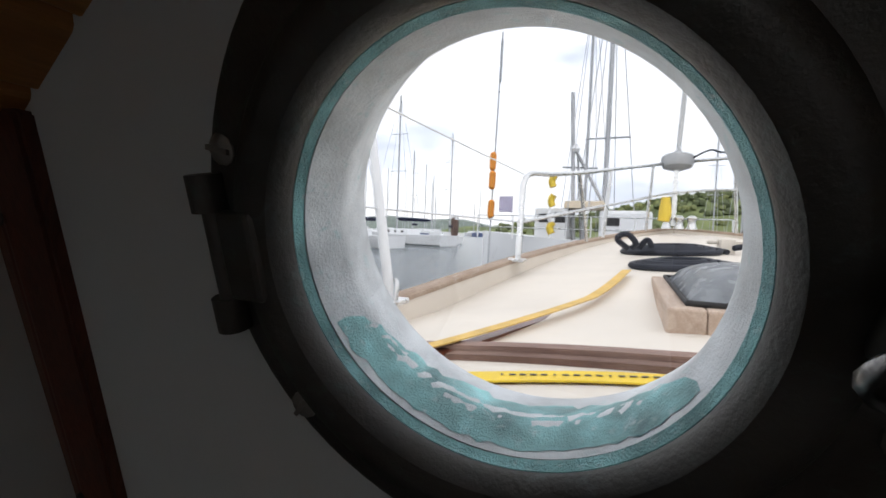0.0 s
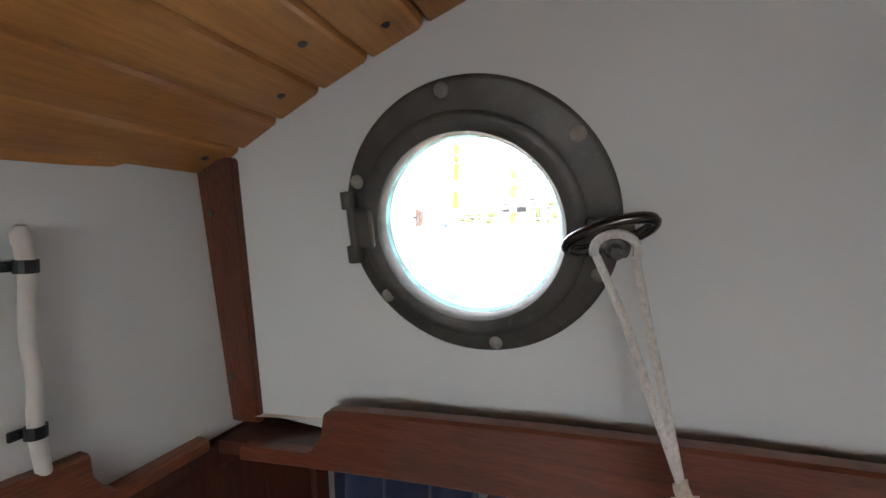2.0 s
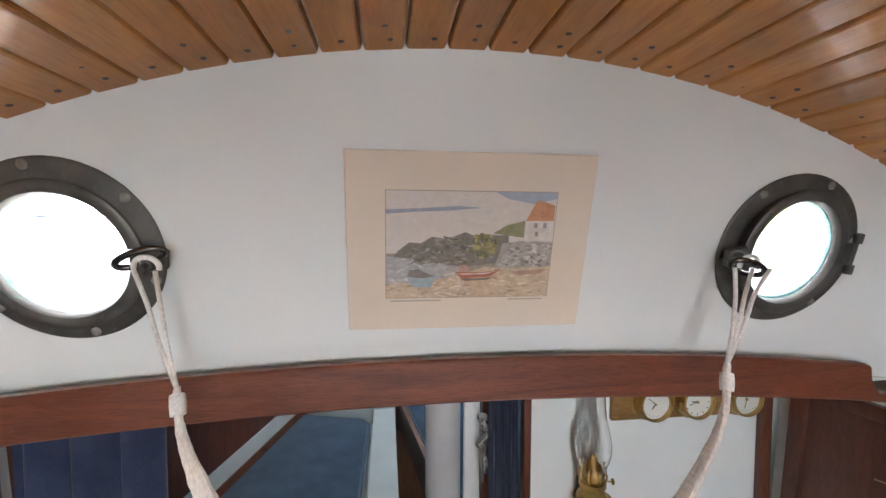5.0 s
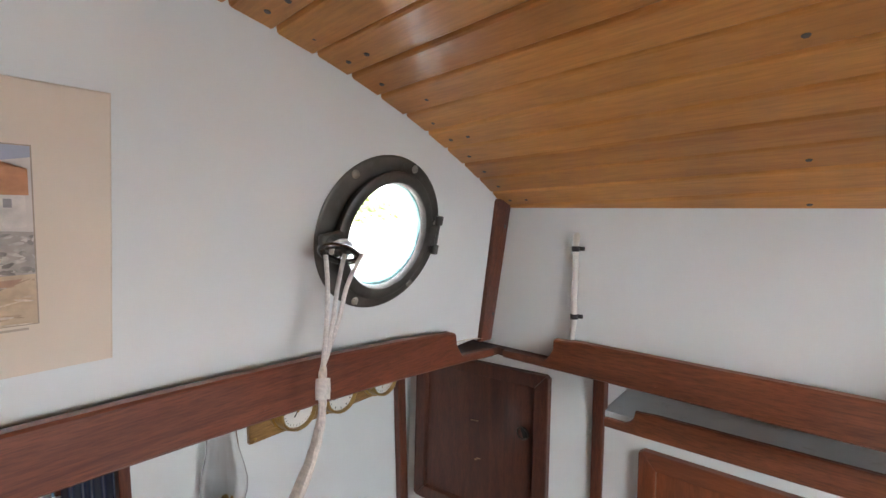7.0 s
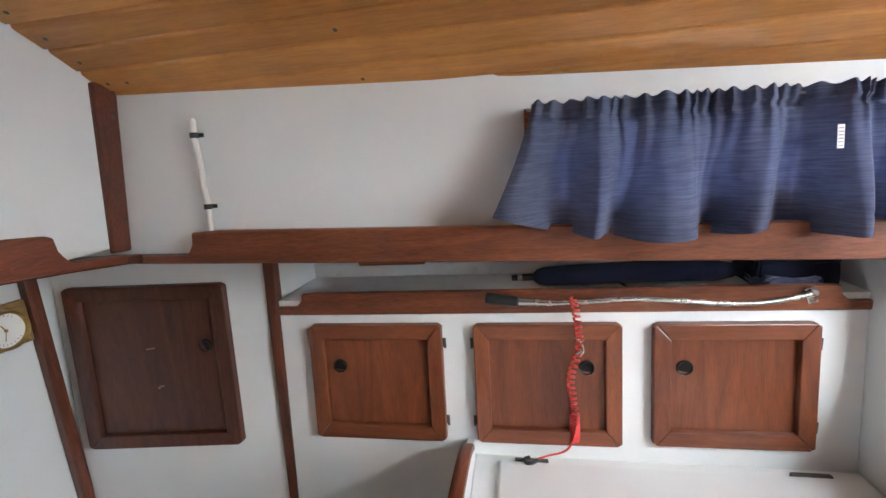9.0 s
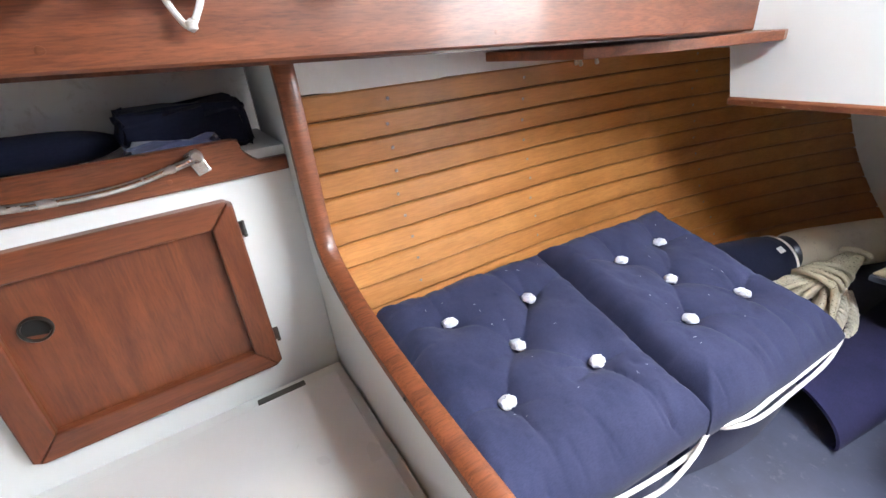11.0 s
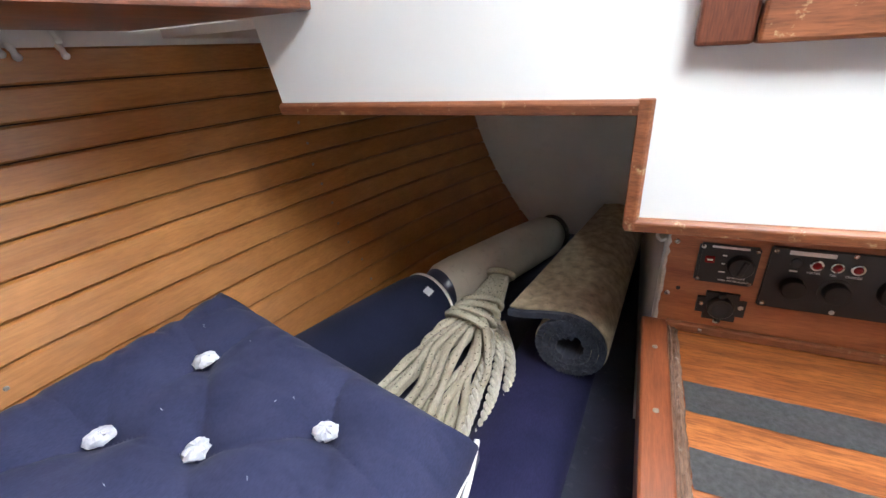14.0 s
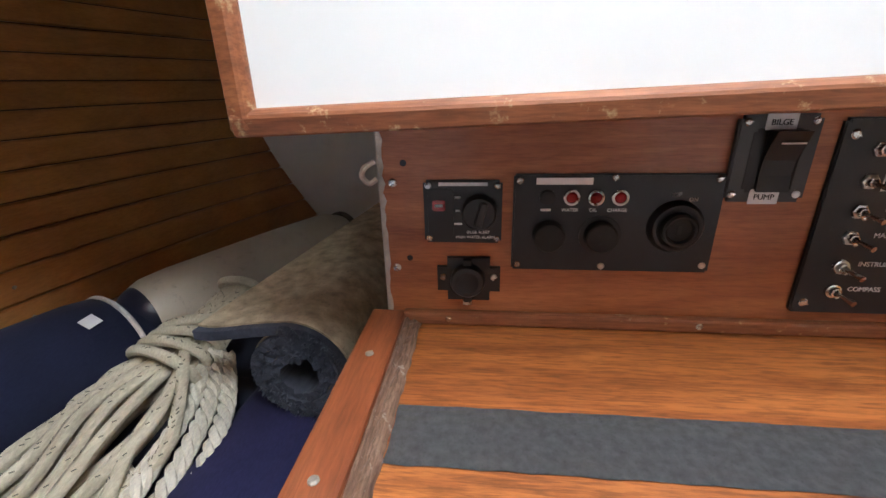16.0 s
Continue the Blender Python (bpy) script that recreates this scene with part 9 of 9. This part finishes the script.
# piles with pale tops
for dx, dy, dist, h in ((-0.605, 0.796, 26, 2.6), (-0.385, 0.922, 44, 2.6), (-0.378, 0.925, 44, 2.4)):
    x, y = out(dx, dy, dist)
    t = thing("mooring_pile", (x, y, WATER), "tall dark mooring pile with a rusty cap", "pile", "mooring piles")
    part("pile", tube(bmesh.new(), [(x, y, WATER - 0.3), (x, y, WATER + h)], 0.22, 16), paint("rusty_pile", (0.12, 0.08, 0.065), 0.85, 0.3, 3, 0.5) if h == 2.6 and dist == 26 else bpy.data.materials["rusty_pile"], t, "", True)
    part("cap", tube(bmesh.new(), [(x, y, WATER + h), (x, y, WATER + h + 0.25), (x, y, WATER + h + 0.4)], [0.24, 0.24, 0.05], 16), GRP_WHITE, t, "pale cap", True)


def work_boat():
    """The neighbouring white fishing boat with its wheelhouse, gantry and buoys."""
    x, y = out(-0.125, 0.990, 12.5)
    t = thing("fishing_boat", (x, y, WATER), "white fishing boat with a cream canopy and steel gantry", "boat")
    bm = bmesh.new()
    rg = []
    for i in range(15):
        f = i / 14
        xx = -2.6 + 6.6 * f
        hb = 1.25 * (1 - max(0, (0.45 - f) / 0.45) ** 2.4)
        hb = max(0.05, hb)
        sh = 1.02 + 0.25 * (1 - f) ** 2
        rg.append([bm.verts.new((x + xx, y + q, WATER + z)) for q, z in ((-hb * 0.5, -0.3), (-hb * 0.95, 0.2), (-hb, sh), (hb, sh), (hb * 0.95, 0.2), (hb * 0.5, -0.3))])
    for q, r in zip(rg, rg[1:]):
        for j in range(5):
            bm.faces.new((q[j], q[j + 1], r[j + 1], r[j]))
    bm.faces.new(rg[-1])
    part("hull", bm, GRP_WHITE, t, "", True)
    wh = part("wheelhouse", boxed(x - 0.9, x - 0.05, y - 0.75, y + 0.75, WATER + 1.0, WATER + 1.95, 0.05), GRP_WHITE, t, "white wheelhouse")
    for k in range(2):
        part("window", boxed(x - 0.78 + 0.42 * k, x - 0.50 + 0.42 * k, y - 0.765, y - 0.745, WATER + 1.55, WATER + 1.78, 0.01), BLACK, wh)
    wh2 = part("cabin", boxed(x + 0.75, x + 2.0, y - 0.7, y + 0.7, WATER + 1.0, WATER + 1.9, 0.08), GRP_WHITE, t, "white cabin")
    part("window", boxed(x + 0.95, x + 1.25, y - 0.715, y - 0.695, WATER + 1.5, WATER + 1.72, 0.01), BLACK, wh2)
    bm = prism(bmesh.new(), [(-0.75, 1.95), (0.75, 1.95), (0.62, 2.15), (-0.62, 2.15)], lambda p, q, r: (x + 0.35 + r, y + p, WATER + q), -0.5, 0.5, 0.03)
    part("canopy", bm, paint("cream_canvas", (0.55, 0.47, 0.36), 0.9, 0.1, 4, 0.3), t, "cream canvas canopy")
    for k in range(7):
        xx = x - 2.4 + 1.0 * k
        part("rail_post", tube(bmesh.new(), [(xx, y - 1.1, WATER + 1.05), (xx, y - 1.1, WATER + 1.7)], 0.018, 6), STEEL, t)
    for z in (1.38, 1.7):
        part("guard_rail", tube(bmesh.new(), [(x - 2.4, y - 1.1, WATER + z), (x + 3.6, y - 1.1, WATER + z)], 0.015, 6), STEEL, t)
    for a, b, r in (((0.05, 0.0, 1.1), (-0.15, 0.0, 5.2), 0.06), ((0.25, 0.1, 1.1), (0.05, 0.05, 3.6), 0.035), ((0.75, 0.2, 2.2), (0.0, 0.0, 3.6), 0.05), ((-0.35, 0.1, 3.15), (0.6, 0.1, 3.1), 0.03)):
        part("gantry_spar", tube(bmesh.new(), [(x + a[0], y + a[1], WATER + a[2]), (x + b[0], y + b[1], WATER + b[2])], r, 8), ALU, t)
    part("radar_dome", lathe(bmesh.new(), [(0, 0), (0.10, 0.0), (0.13, 0.08), (0.05, 0.22), (0, 0.24)], Matrix.Translation((x + 0.0, y, WATER + 3.55)), 16), GRP_WHITE, t, "white lamp housing", True)
    mast(t, x + 0.75, y + 1.2, WATER + 1.0, 9.0, 0.075, (0.35, 0.7))
    mast(t, x + 0.15, y + 1.6, WATER + 1.0, 8.0, 0.05, (), True)
    yel = bpy.data.materials["yellow_plastic"]
    t = thing("lifebuoy", (x - 0.35, y - 1.18, WATER + 1.2), "yellow and white lifebuoy gear on the rail", "lifebuoy")
    for k, (z, mt) in enumerate(((1.25, yel), (1.55, GRP_WHITE), (1.95, yel), (2.45, yel))):
        part("float", tube(bmesh.new(), smooth_path([(x - 0.35, y - 1.2, WATER + z), (x - 0.40, y - 1.2, WATER + z + 0.15), (x - 0.33, y - 1.2, WATER + z + 0.3)], 4), 0.09, 10), mt, t, "", True)
    # marker pole with orange floats
    ox, oy = out(-0.305, 0.946, 11.0)
    t = thing("marker_pole", (ox, oy, WATER + 1.1), "tall marker pole with orange floats", "marker pole")
    part("pole", tube(bmesh.new(), [(ox, oy, WATER), (ox + 0.15, oy, WATER + 6.2)], 0.022, 8), ALU, t)
    part("pole_top", tube(bmesh.new(), [(ox + 0.133, oy, WATER + 5.0), (ox + 0.147, oy, WATER + 6.0)], 0.035, 8), GREY_HULL, t)
    org = paint("orange_float", (0.70, 0.26, 0.03), 0.6)
    for z in (1.58, 2.31, 2.79):
        part("float", tube(bmesh.new(), [(ox + 0.03, oy, WATER + z), (ox + 0.03, oy, WATER + z + 0.05), (ox + 0.04, oy, WATER + z + 0.42), (ox + 0.04, oy, WATER + z + 0.47)], [0.04, 0.085, 0.085, 0.04], 12), org, t, "orange foam float", True)
    bx, by = out(-0.285, 0.952, 11.0)
    part("flag_box", boxed(bx, bx + 0.35, by, by + 0.05, WATER + 1.75, WATER + 2.15, 0.01), paint("lilac_board", (0.45, 0.42, 0.55), 0.6), t, "pale lilac board")


work_boat()
